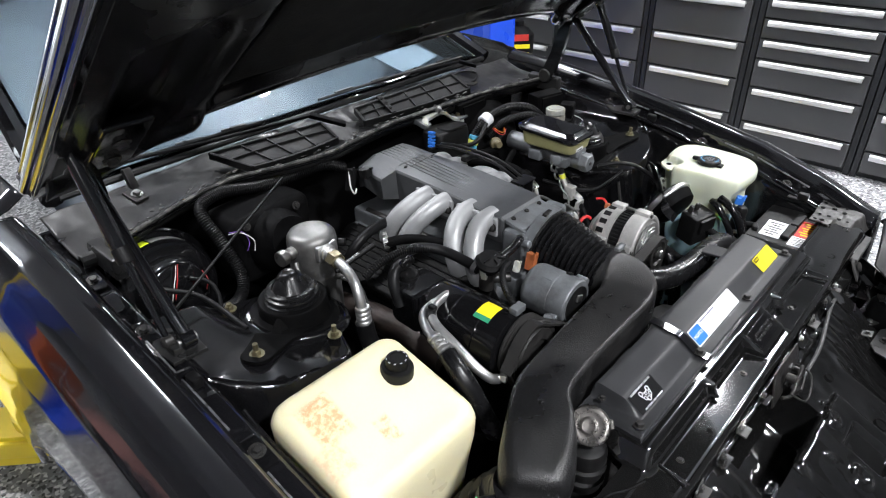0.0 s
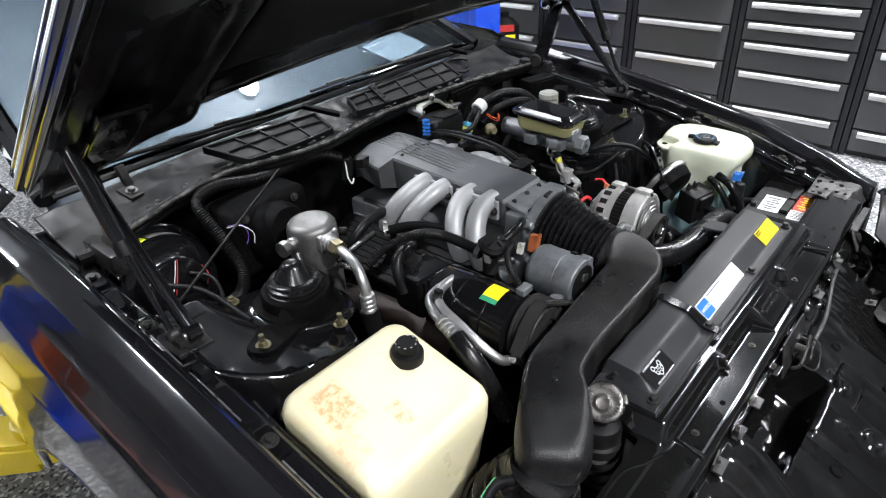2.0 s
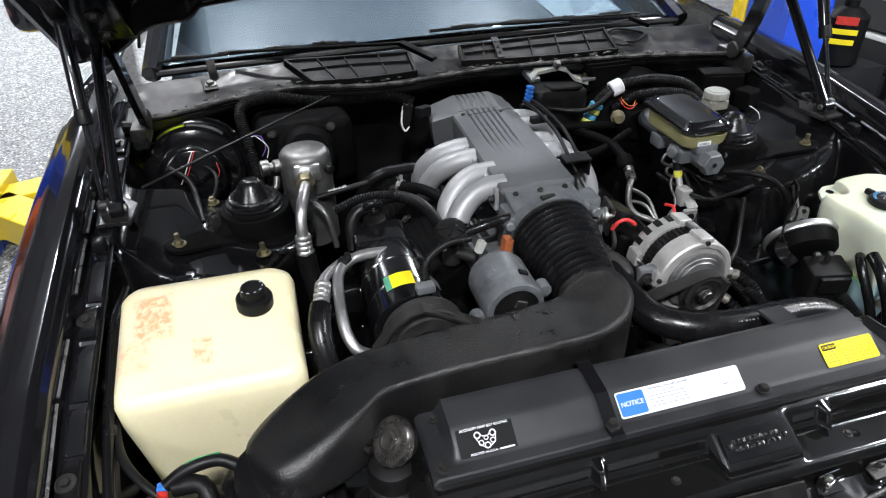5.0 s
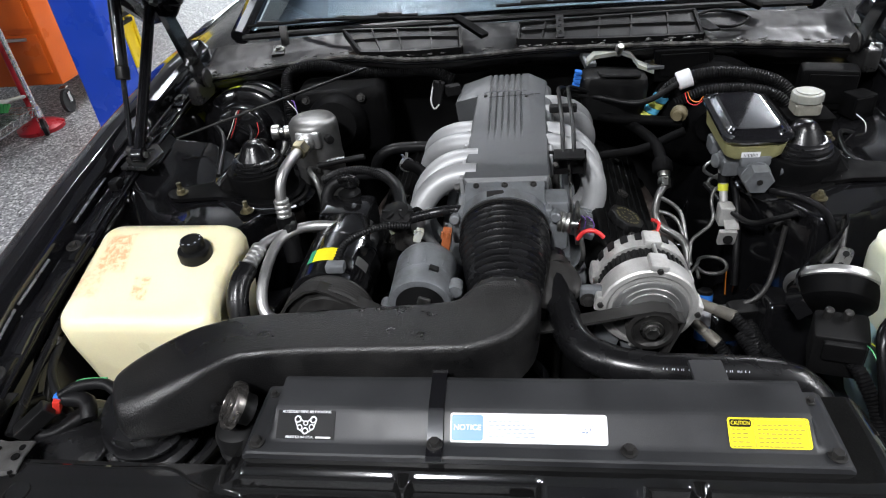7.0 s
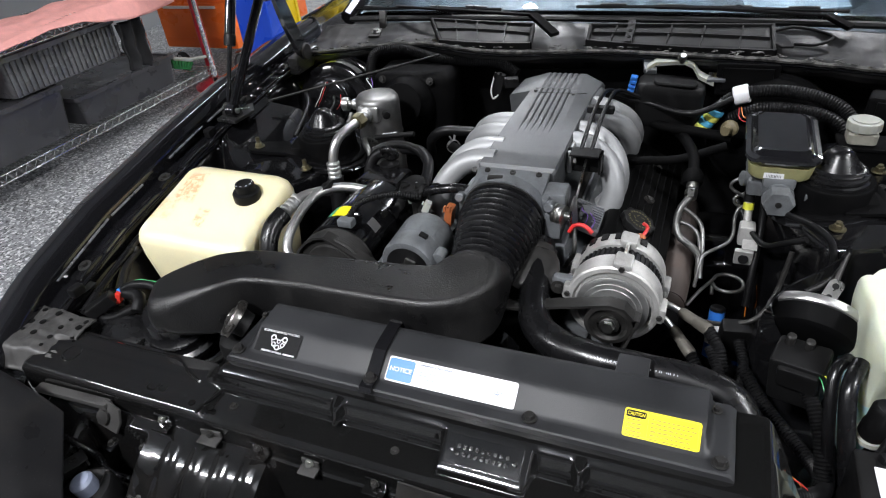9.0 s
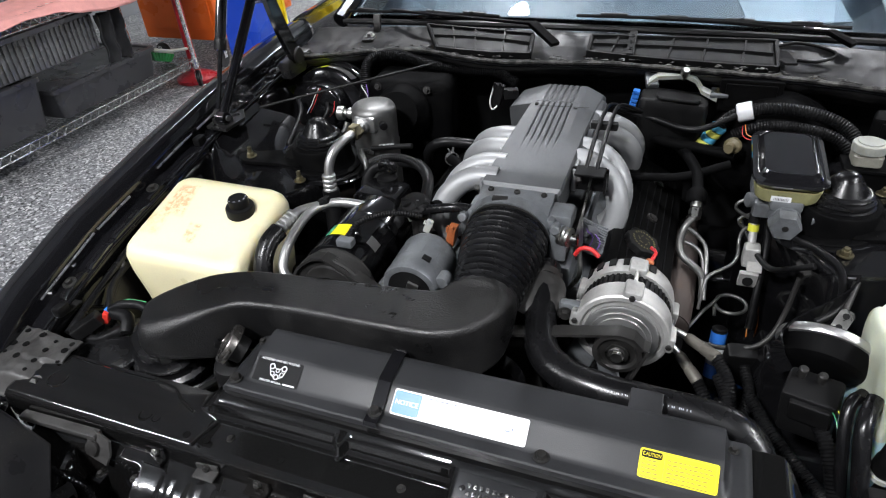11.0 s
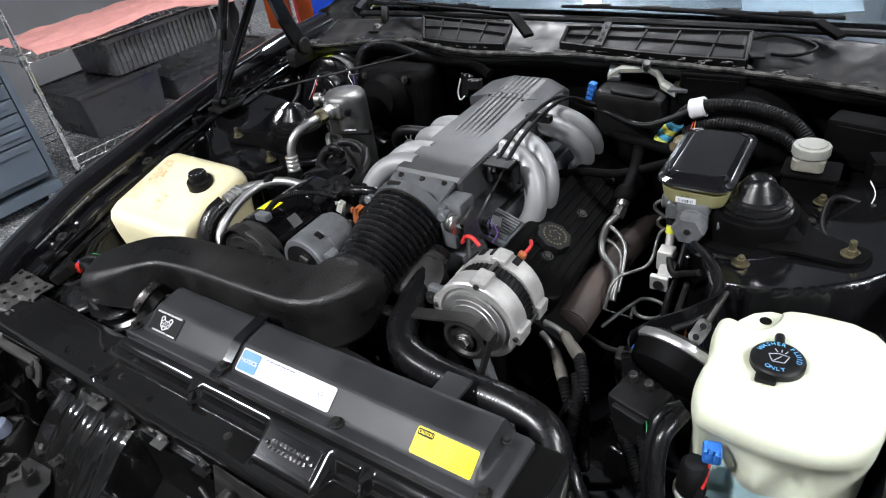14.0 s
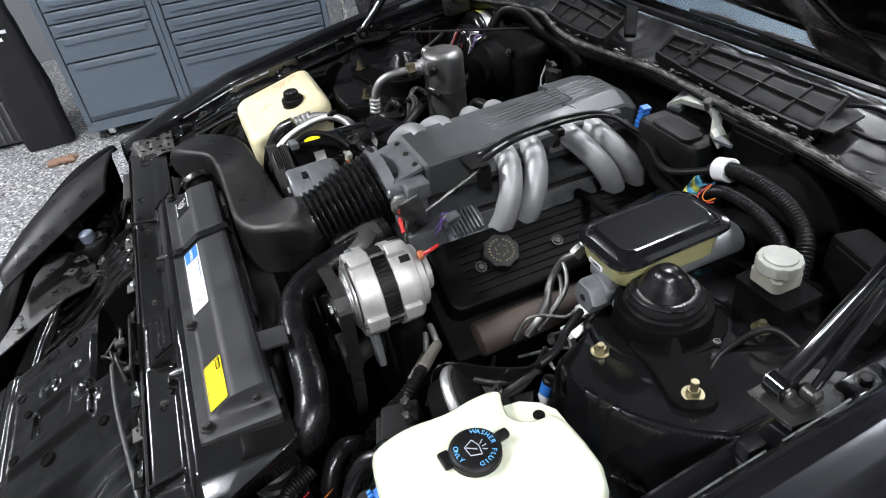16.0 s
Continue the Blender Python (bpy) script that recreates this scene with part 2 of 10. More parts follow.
cowl_paint = surface("dusty_cowl_paint", (0.008, 0.008, 0.0085), 0.36, 0, 0.35, 16, 500, 0.04, (0.032, 0.030, 0.028), (0.48, 0.8), 0.12, spec=0.35)
matte_black = surface("matte_black_plastic", (0.0048, 0.0048, 0.005), 0.5, 0, 0.3, 30, 700, 0.06, None, spec=0.22)
duct_plastic = surface("grained_black_plastic", (0.006, 0.006, 0.0062), 0.33, 0, 0.35, 9, 420, 0.9, (0.028, 0.027, 0.026), (0.46, 0.78), 0.14, spec=0.45)
cover_plastic = surface("dark_grey_cover_plastic", (0.018, 0.0185, 0.020), 0.42, 0, 0.4, 9, 700, 0.15, (0.034, 0.035, 0.038), (0.45, 0.8), 0.1, spec=0.32)
vent_plastic = surface("faded_black_plastic", (0.009, 0.009, 0.0095), 0.5, 0, 0.35, 30, 700, 0.05, (0.024, 0.023, 0.022), (0.5, 0.85), 0.1, spec=0.24)
rubber = surface("black_rubber", (0.0052, 0.0052, 0.0056), 0.42, 0, 0.25, 40, 600, 0.05, None, spec=0.20)
gloss_rubber = surface("dressed_black_rubber", (0.0055, 0.0055, 0.006), 0.26, 0, 0.25, 30, 500, 0.03, None, rough_vary=0.08, spec=0.36)
belt_rubber = surface("worn_belt_rubber", (0.014, 0.0135, 0.013), 0.55, 0, 0.35, 60, 500, 0.1, spec=0.3)
tank_plastic = surface("yellowed_tank_plastic", (0.74, 0.68, 0.45), 0.33, 0, 0.08, 6, 300, 0.015, (0.66, 0.56, 0.30), (0.58, 0.85), 0.08, sss=0.25)
washer_plastic = surface("milky_washer_plastic", (0.56, 0.59, 0.47), 0.38, 0, 0.08, 7, 300, 0.02, None, rough_vary=0.08, sss=0.2)
fluid_plastic = surface("tank_wall_over_blue_fluid", (0.42, 0.62, 0.66), 0.33, 0, 0.08, 9, 300, 0.02, None, sss=0.25)
cover_black = surface("satin_black_cover", (0.0022, 0.0022, 0.0022), 0.40, 0, 0.3, 30, 500, 0.10, (0.006, 0.0055, 0.005), (0.56, 0.85), 0.1, spec=0.05, specks=0.0)
# milky plastic with the shade below the cap put into its colour
shaded_milky = surface("milky_plastic_in_shade", (0.20, 0.195, 0.165), 0.4, 0, 0.2, 40, 300, 0.02, (0.10, 0.09, 0.07), (0.5, 0.8))
milky_plastic = surface("milky_white_plastic", (0.40, 0.41, 0.37), 0.4, 0, 0.08, 30, 300, 0.02, None, sss=0.15)
yellow_res = surface("amber_reservoir_plastic", (0.26, 0.25, 0.12), 0.4, 0, 0.14, 20, 300, 0.02, None, sss=0.1)
plenum_paint = surface("grey_plenum_paint", (0.0757, 0.0791, 0.0826), 0.46, 0.35, 0.14, 30, 900, 0.12, (0.058, 0.058, 0.058), (0.56, 0.88), 0.06)
can_alu = surface("dull_brushed_aluminium", (0.2025, 0.2025, 0.1988), 0.42, 0.85, 0.25, 40, 700, 0.2, (0.11, 0.10, 0.09), (0.5, 0.85), 0.08)
runner_metal = surface("silver_runner_paint", (0.30, 0.305, 0.31), 0.46, 0.35, 0.12, 25, 900, 0.14, (0.19, 0.18, 0.165), (0.58, 0.9), 0.08)
cast_alu = surface("cast_aluminium", (0.52, 0.515, 0.50), 0.46, 0.6, 0.22, 45, 500, 0.35, (0.20, 0.19, 0.175), (0.56, 0.88), 0.1)
grey_cast = surface("grey_cast_metal", (0.17, 0.18, 0.19), 0.45, 0.5, 0.25, 40, 900, 0.14, (0.06, 0.056, 0.05), (0.5, 0.82), 0.1)
bright_alu = surface("satin_aluminium", (0.48, 0.48, 0.475), 0.36, 0.9, 0.16, 30, 500, 0.14, (0.20, 0.19, 0.175), (0.58, 0.88), 0.08)
steel = surface("zinc_steel", (0.40, 0.40, 0.385), 0.34, 1.0, 0.25, 60, 600, 0.08, (0.16, 0.14, 0.10), (0.56, 0.88), 0.1)
chrome = surface("chrome", (0.8, 0.8, 0.8), 0.08, 1.0, 0.06, 40, 300, 0.01, None, rough_vary=0.04)
brass = surface("dull_yellow_zinc", (0.1944, 0.1728, 0.1080), 0.4, 0.85, 0.3, 60, 500, 0.08)
dark_steel = surface("dark_steel", (0.030, 0.029, 0.028), 0.42, 0.5, 0.35, 50, 600, 0.08, (0.05, 0.043, 0.036), (0.55, 0.9))
rusty = surface("heat_browned_iron", (0.040, 0.030, 0.026), 0.66, 0.2, 0.35, 35, 500, 0.25, (0.075, 0.045, 0.030), (0.55, 0.8))
# grey of the lip's sealer bead, also of the painted highlight flakes
sealer_and_glints = surface("peeling_sealer_and_lip_glints", (0.15, 0.145, 0.135), 0.6, 0, 0.4, 70, 500, 0.3, (0.02, 0.02, 0.02), (0.42, 0.55))
white_label = surface("white_label", (0.70, 0.71, 0.73), 0.35, 0, 0.02, 10, 300, 0.0)
blue_label = surface("blue_label", (0.02, 0.15, 0.52), 0.35, 0, 0.04, 10, 300, 0.0)
black_label = surface("black_label", (0.006, 0.006, 0.0065), 0.5, 0, 0.1, 20, 300, 0.0, spec=0.1)
yellow_label = surface("yellow_label", (0.82, 0.68, 0.015), 0.55, 0, 0.04, 20, 300, 0.0, spec=0.25)
lime_label = surface("lime_label", (0.66, 0.78, 0.02), 0.38, 0, 0.04, 20, 300, 0.0)
green_label = surface("green_label", (0.03, 0.26, 0.14), 0.4, 0, 0.04, 20, 300, 0.0)
pale_ink = surface("grey_print", (0.42, 0.44, 0.48), 0.5, 0, 0.0, 10, 300, 0.0)
notice_ink = surface("slate_blue_print", (0.16, 0.20, 0.28), 0.5, 0, 0.0, 10, 300, 0.0)
# greyed white, dimmer than the milky plastic
dim_cap = surface("greyed_white_plastic", (0.26, 0.265, 0.24), 0.45, 0, 0.12, 40, 300, 0.03, None, sss=0.1)
dark_ink = surface("dark_print", (0.03, 0.03, 0.03), 0.5, 0, 0.0, 10, 300, 0.0)
olive_ink = surface("olive_print", (0.26, 0.21, 0.02), 0.5, 0, 0.0, 10, 300, 0.0)
white_ink = surface("white_print", (0.75, 0.76, 0.77), 0.45, 0, 0.02, 10, 300, 0.0)
blue_ink = surface("blue_print", (0.12, 0.40, 0.72), 0.45, 0, 0.05, 10, 300, 0.0)
red_plastic = surface("red_plastic", (0.50, 0.03, 0.02), 0.35, 0, 0.1, 30, 300, 0.02)
blue_plastic = surface("blue_plastic", (0.03, 0.16, 0.55), 0.35, 0, 0.1, 30, 300, 0.02)
orange_plastic = surface("brown_orange_plastic", (0.34, 0.10, 0.035), 0.45, 0, 0.15, 40, 300, 0.03)
orange_wire = surface("orange_wire", (0.60, 0.17, 0.02), 0.4, 0, 0.1, 30, 300, 0.0)
red_wire = surface("red_wire", (0.55, 0.03, 0.03), 0.4, 0, 0.1, 30, 300, 0.0)
green_wire = surface("green_wire", (0.04, 0.24, 0.09), 0.4, 0, 0.1, 30, 300, 0.0)
yellow_wire = surface("yellow_wire", (0.6, 0.6, 0.05), 0.4, 0, 0.1, 30, 300, 0.0)
white_wire = surface("white_wire", (0.65, 0.65, 0.62), 0.4, 0, 0.1, 30, 300, 0.0)
purple_wire = surface("purple_wire", (0.16, 0.07, 0.35), 0.4, 0, 0.1, 30, 300, 0.0)
insulation = surface("black_hood_felt", (0.014, 0.014, 0.0145), 0.8, 0, 0.5, 22, 260, 0.6, (0.034, 0.034, 0.034), (0.5, 0.8), spec=0.15)
cabinet_dark = surface("dark_powder_coat", (0.010, 0.011, 0.013), 0.42, 0, 0.1, 4, 800, 0.03, None, rough_vary=0.06, spec=0.35)
drawer_grey = surface("drawer_grey_powder_coat", (0.042, 0.043, 0.045), 0.42, 0, 0.08, 4, 800, 0.03, None, rough_vary=0.06)
blue_grey = surface("blue_grey_powder_coat", (0.095, 0.12, 0.15), 0.38, 0, 0.07, 4, 800, 0.03, None, rough_vary=0.06)
handle_alu = surface("brushed_aluminium", (0.80, 0.80, 0.79), 0.38, 0.9, 0.05, 20, 300, 0.0, None, rough_vary=0.06)
lift_blue = surface("blue_lift_paint", (0.012, 0.06, 0.50), 0.32, 0, 0.05, 6, 500, 0.02, None)
lift_yellow = surface("yellow_lift_paint", (0.80, 0.60, 0.02), 0.35, 0, 0.08, 8, 500, 0.03, (0.35, 0.27, 0.05), (0.66, 0.9))
orange_paint = surface("orange_cabinet_paint", (0.72, 0.13, 0.012), 0.35, 0, 0.06, 6, 500, 0.02)
red_paint = surface("red_jack_paint", (0.38, 0.012, 0.022), 0.35, 0, 0.1, 10, 400, 0.03, (0.12, 0.02, 0.02), (0.62, 0.9))
shelf_chrome = surface("wire_shelf_chrome", (0.70, 0.70, 0.70), 0.22, 1.0, 0.06, 30, 300, 0.01)
bin_plastic = surface("grey_tote_plastic", (0.030, 0.030, 0.033), 0.32, 0, 0.2, 8, 400, 0.03)
clear_bin = surface("smoky_bin_plastic", (0.10, 0.10, 0.105), 0.28, 0, 0.25, 9, 300, 0.03)
pink_cloth = surface("pink_towel", (0.66, 0.30, 0.27), 0.9, 0, 0.15, 20, 500, 0.6)
black_cloth = surface("black_cloth", (0.008, 0.008, 0.009), 0.95, 0, 0.3, 20, 400, 0.6)
brown_leather = surface("brown_work_glove", (0.22, 0.13, 0.09), 0.8, 0, 0.3, 30, 300, 0.4)
tyre_rubber = surface("tyre_rubber", (0.02, 0.02, 0.021), 0.65, 0, 0.2, 30, 400, 0.15)
paper = surface("paper", (0.55, 0.56, 0.58), 0.7, 0, 0.08, 15, 300, 0.03)
wall_paint = surface("grey_wall_paint", (0.17, 0.175, 0.185), 0.7, 0, 0.08, 3, 300, 0.05)
ceiling_paint = surface("pale_grey_ceiling_paint", (0.35, 0.37, 0.40), 0.8, 0, 0.06, 2, 200, 0.05)
# blue-grey lifted so that the dash paints the reflection lying on the windshield
dash_vinyl = surface("dash_blue_for_glass_reflection", (0.027, 0.034, 0.047), 0.6, 0, 0.15, 12, 600, 0.08)
# pale tone for the highlight on the fender's inner edge
edge_glint = surface("pale_edge_glint", (0.20, 0.20, 0.21), 0.3, 0.6, 0.5, 40, 300, 0.05)
worn_chrome = surface("worn_warm_chrome", (0.17, 0.16, 0.15), 0.30, 0.9, 0.3, 60, 500, 0.08)
pale_reflection = surface("grey_blue_reflection", (0.13, 0.15, 0.18), 0.7, 0, 0.1, 15, 300, 0.03)
green_plastic = surface("green_plastic", (0.02, 0.22, 0.05), 0.4, 0, 0.1, 30, 300, 0.02)


def with_stains(m, patches, colour, above):
    """Adds blotchy stains of old print to a material: patches of (x, y, half width, half depth, strength), on faces above a height."""
    n, l = m.node_tree.nodes, m.node_tree.links
    b = n["Principled BSDF"]
    co = n.new("ShaderNodeTexCoord")
    sep = n.new("ShaderNodeSeparateXYZ")
    l.new(co.outputs["Object"], sep.inputs[0])
    grain = n.new("ShaderNodeTexNoise")
    grain.inputs["Scale"].default_value, grain.inputs["Detail"].default_value, grain.inputs["Roughness"].default_value = 95, 4, 0.65
    l.new(co.outputs["Object"], grain.inputs["Vector"])
    blot = n.new("ShaderNodeMapRange")
    blot.inputs["From Min"].default_value, blot.inputs["From Max"].default_value, blot.inputs["To Min"].default_value = 0.40, 0.60, 0.12
    l.new(grain.outputs["Fac"], blot.inputs["Value"])

    def op(kind, a, c):
        k = n.new("ShaderNodeMath")
        k.operation, k.use_clamp = kind, kind == "MULTIPLY"
        for i, v in enumerate((a, c)):
            if isinstance(v, (int, float)):
                k.inputs[i].default_value = v
            else:
                l.new(v, k.inputs[i])
        return k.outputs[0]

    out = b.inputs["Base Color"].links[0].from_socket
    for x, y, hx, hy, strength in patches:
        dx = op("DIVIDE", op("ABSOLUTE", op("SUBTRACT", sep.outputs[0], x), 0), hx)
        dy = op("DIVIDE", op("ABSOLUTE", op("SUBTRACT", sep.outputs[1], y), 0), hy)
        soft_edge = n.new("ShaderNodeMapRange")
        soft_edge.inputs["From Min"].default_value, soft_edge.inputs["From Max"].default_value = 1.15, 0.80
        l.new(op("MAXIMUM", dx, dy), soft_edge.inputs["Value"])
        f = op("MULTIPLY", op("MULTIPLY", soft_edge.outputs["Result"], blot.outputs["Result"]), op("MULTIPLY", op("GREATER_THAN", sep.outputs[2], above), strength))
        mix = n.new("ShaderNodeMix")
        mix.data_type = "RGBA"
        mix.inputs[7].default_value = (*colour, 1)
        l.new(f, mix.inputs["Factor"])
        l.new(out, mix.inputs[6])
        out = mix.outputs[2]
    l.new(out, b.inputs["Base Color"])
    return m


stained_tank = with_stains(tank_plastic, ((-0.655, 0.318, 0.026, 0.033, 0.78), (-0.680, 0.262, 0.022, 0.024, 0.42), (-0.592, 0.256, 0.013, 0.019, 0.72)), (0.72, 0.27, 0.12), 0.765)


def flake_floor():
    """Epoxy floor with broadcast paint flakes under a clear coat."""
    m = bpy.data.materials.new("flake_epoxy")
    m.use_nodes = True
    n, l = m.node_tree.nodes, m.node_tree.links
    b = n["Principled BSDF"]
    co = n.new("ShaderNodeTexCoord")
    warp = n.new("ShaderNodeTexNoise")
    warp.inputs["Scale"].default_value = 60
    add = n.new("ShaderNodeVectorMath")
    add.operation = "MULTIPLY_ADD"
    add.inputs[1].default_value = (0.012, 0.012, 0.0)
    l.new(co.outputs["Object"], warp.inputs["Vector"])
    l.new(warp.outputs["Color"], add.inputs[0])
    l.new(co.outputs["Object"], add.inputs[2])
    vor = n.new("ShaderNodeTexVoronoi")
    vor.inputs["Scale"].default_value = 105
    l.new(add.outputs[0], vor.inputs["Vector"])
    sep = n.new("ShaderNodeSeparateColor")
    l.new(vor.outputs["Color"], sep.inputs[0])
    ramp = n.new("ShaderNodeValToRGB")
    ramp.color_ramp.interpolation = "CONSTANT"
    e = ramp.color_ramp.elements
    e[0].position, e[0].color = 0.0, (0.16, 0.165, 0.17, 1)
    e[1].position, e[1].color = 0.50, (0.26, 0.265, 0.27, 1)
    for p, c in ((0.64, 0.42), (0.76, 0.62), (0.86, 0.03)):
        x = e.new(p)
        x.color = (c, c * 1.005, c * 1.01, 1)
    l.new(sep.outputs[0], ramp.inputs[0])
    l.new(ramp.outputs[0], b.inputs["Base Color"])
    b.inputs["Roughness"].default_value = 0.48
    b.inputs["Coat Weight"].default_value, b.inputs["Coat Roughness"].default_value = 0.12, 0.25
    bp = n.new("ShaderNodeBump")
    bp.inputs["Strength"].default_value, bp.inputs["Distance"].default_value = 0.15, 0.001
    l.new(sep.outputs[1], bp.inputs["Height"])
    l.new(bp.outputs["Normal"], b.inputs["Normal"])
    return m


floor_mat = flake_floor()


def glass(name, tint, rough=0.0):
    m = bpy.data.materials.new(name)
    m.use_nodes = True
    b = m.node_tree.nodes["Principled BSDF"]
    b.inputs["Base Color"].default_value = (*tint, 1)
    b.inputs["Transmission Weight"].default_value = 1.0
    b.inputs["Roughness"].default_value, b.inputs["IOR"].default_value = rough, 1.45
    return m


windshield_glass = glass("tinted_windshield_glass", (0.62, 0.74, 0.78))


def glow(name, colour, strength):
    m = bpy.data.materials.new(name)
    m.use_nodes = True
    b = m.node_tree.nodes["Principled BSDF"]
    b.inputs["Base Color"].default_value = (0.8, 0.8, 0.8, 1)
    b.inputs["Emission Color"].default_value = (*colour, 1)
    b.inputs["Emission Strength"].default_value = strength
    return m


lamp_glow = glow("lit_led_diffuser", (1.0, 0.97, 0.92), 14.0)


bracket_paint = surface("dusty_black_bracket", (0.014, 0.014, 0.014), 0.34, 0.05, 0.35, 40, 600, 0.08, (0.034, 0.032, 0.030), (0.5, 0.8), spec=0.4)
cap_ink = surface("dull_yellow_print", (0.10, 0.085, 0.03), 0.5, 0, 0.1, 10, 300, 0.0)
line_steel = surface("dull_line_steel", (0.15, 0.15, 0.145), 0.38, 0.8, 0.25, 60, 500, 0.05)
# crinkle paint blackened and dulled further, imitating shade under the hood; hoses wear it too
crinkle_black = surface("crinkle_black_dulled_for_shade", (0.0028, 0.0028, 0.003), 0.6, 0, 0.35, 30, 700, 0.1, (0.005, 0.0047, 0.0044), (0.5, 0.8), spec=0.045, specks=0.0)
hood_black = surface("satin_black_hood_paint", (0.005, 0.005, 0.0055), 0.24, 0, 0.3, 10, 400, 0.02, None, rough_vary=0.08, spec=0.35)
sleeve_metal = surface("tan_grey_sleeve", (0.15, 0.14, 0.12), 0.5, 0.4, 0.25, 50, 500, 0.1)
tape_blue = surface("pale_blue_tape", (0.08, 0.36, 0.55), 0.45, 0, 0.15, 60, 300, 0.03)
tape_yellow = surface("yellow_tape", (0.62, 0.62, 0.12), 0.45, 0, 0.15, 60, 300, 0.03)
valve_tan = surface("brownish_tan_plastic", (0.12, 0.10, 0.055), 0.5, 0, 0.2, 40, 300, 0.03)
support_paint = surface("dusty_gloss_black_paint", (0.005, 0.005, 0.005), 0.09, 0, 0.3, 9, 500, 0.006, (0.016, 0.013, 0.011), (0.58, 0.9), 0.04, coat=0.6, spec=0.5, specks=0.02)

# ---- the room ----
X0, X1, Y0, Y1, H = -4.6, 4.2, -4.2, 7.0, 3.3


def plain_box(name, c, s, material, label="", category="", bevel=0.0):
    bm = bmesh.new()
    box(bm, c, s, bevel)
    return solo(name, bm, material, label, category, kind="structure", smooth=0)


plain_box("floor", ((X0 + X1) / 2, (Y0 + Y1) / 2, -0.05), (X1 - X0 + 0.4, Y1 - Y0 + 0.4, 0.1), floor_mat, "speckled grey flake epoxy garage floor", "floor")
plain_box("ceiling", ((X0 + X1) / 2, (Y0 + Y1) / 2, H + 0.05), (X1 - X0 + 0.4, Y1 - Y0 + 0.4, 0.1), ceiling_paint, "plain white painted garage ceiling", "ceiling")
plain_box("wall_west", (X0 - 0.1, (Y0 + Y1) / 2, H / 2 - 0.003), (0.2, Y1 - Y0, H - 0.006), wall_paint, "grey painted garage wall", "wall")
plain_box("wall_east", (X1 + 0.1, (Y0 + Y1) / 2, H / 2 - 0.003), (0.2, Y1 - Y0, H - 0.006), wall_paint, "grey painted garage wall", "wall")
# rear wall with an unseen doorway, assumed from bright reflections along the hood edge
DX0, DX1, DZ = -4.2, -0.7, 2.3
plain_box("wall_north", ((DX1 + X1 + 0.2) / 2, Y1 + 0.1, H / 2 - 0.003), (X1 + 0.2 - DX1, 0.2, H - 0.006), wall_paint, "grey painted garage wall beside an assumed doorway", "wall")
plain_box("wall_north_end", ((X0 - 0.2 + DX0) / 2, Y1 + 0.1, H / 2 - 0.003), (DX0 - X0 + 0.2, 0.2, H - 0.006), wall_paint, "narrow grey wall end beside the assumed doorway", "wall")
plain_box("wall_north_lintel", ((DX0 + DX1) / 2, Y1 + 0.1, (H + DZ) / 2 - 0.003), (DX1 - DX0 - 0.004, 0.2, H - DZ - 0.006), wall_paint, "grey wall above the assumed doorway", "wall")
plain_box("ground", (-2.0, Y1 + 2.2, -0.06), (9.0, 4.0, 0.1), paper, "pale slab added outside the assumed doorway", "ground")
# glowing sheet added as the bright source behind the car
bm = bmesh.new()
box(bm, (-2.4, Y1 + 4.0, 1.9), (9.0, 0.05, 4.2), 0)
solo("backdrop", bm, glow("assumed_rear_glow", (0.88, 0.95, 1.0), 2.6), "glowing sheet added beyond the assumed doorway to brighten the rear", "backdrop", kind="structure", smooth=0)
plain_box("wall_south", ((X0 + X1) / 2, Y0 - 0.1, H / 2 - 0.003), (X1 - X0 + 0.4, 0.2, H - 0.006), wall_paint, "grey painted garage wall", "wall")


def ceiling_light(x, y, wide, deep, watts, up, spread):
    """An LED fitting hung on rods, round or a long batten, with an opal diffuser below; an added fill lamp on top
    brightens the ceiling.
    """
    batten = wide != deep
    t = thing("ceiling_light", "long LED batten out of view, added as fill light" if batten else "round LED ceiling light out of view, most added as fill", "ceiling light", "ceiling lights")
    z, r = H - 0.28, wide / 2
    bm = bmesh.new()
    if batten:
        box(bm, (x, y, z + 0.024), (wide + 0.04, deep + 0.02, 0.040), 0.006)
    else:
        lathe(bm, [(r + 0.012, 0.004), (r + 0.016, 0.008), (r + 0.016, 0.040), (r * 0.7, 0.052), (0.0, 0.054)], (x, y, z), (0, 0, 1), 40)
    part("housing", bm, milky_plastic, t)
    bm = bmesh.new()
    if batten:
        box(bm, (x, y, z), (wide, deep, 0.008), 0.003)
    else:
        lathe(bm, [(r, 0.003), (r, 0.0), (r - 0.004, -0.004), (0.0, -0.004)], (x, y, z), (0, 0, 1), 40)
    part("diffuser", bm, lamp_glow, t, "lit opal diffuser")
    for hx in ((-r * 0.8, r * 0.8) if batten else (0.0,)):
        bm = bmesh.new()
        rod(bm, (x + hx, y, z + 0.043), (x + hx, y, H), 0.006)
        part("hanger", bm, steel, t)
    area_lamp("led_lamp", (x, y, z - 0.012), wide, deep, watts, (0.98, 0.99, 1.03), None, spread)
    if up:
        area_lamp("fill_uplight", (x, y, z + 0.062), wide, deep, up, (0.97, 0.99, 1.02), (x, y + 0.001, H))


for lamp_row in LAMPS:
    ceiling_light(*lamp_row)


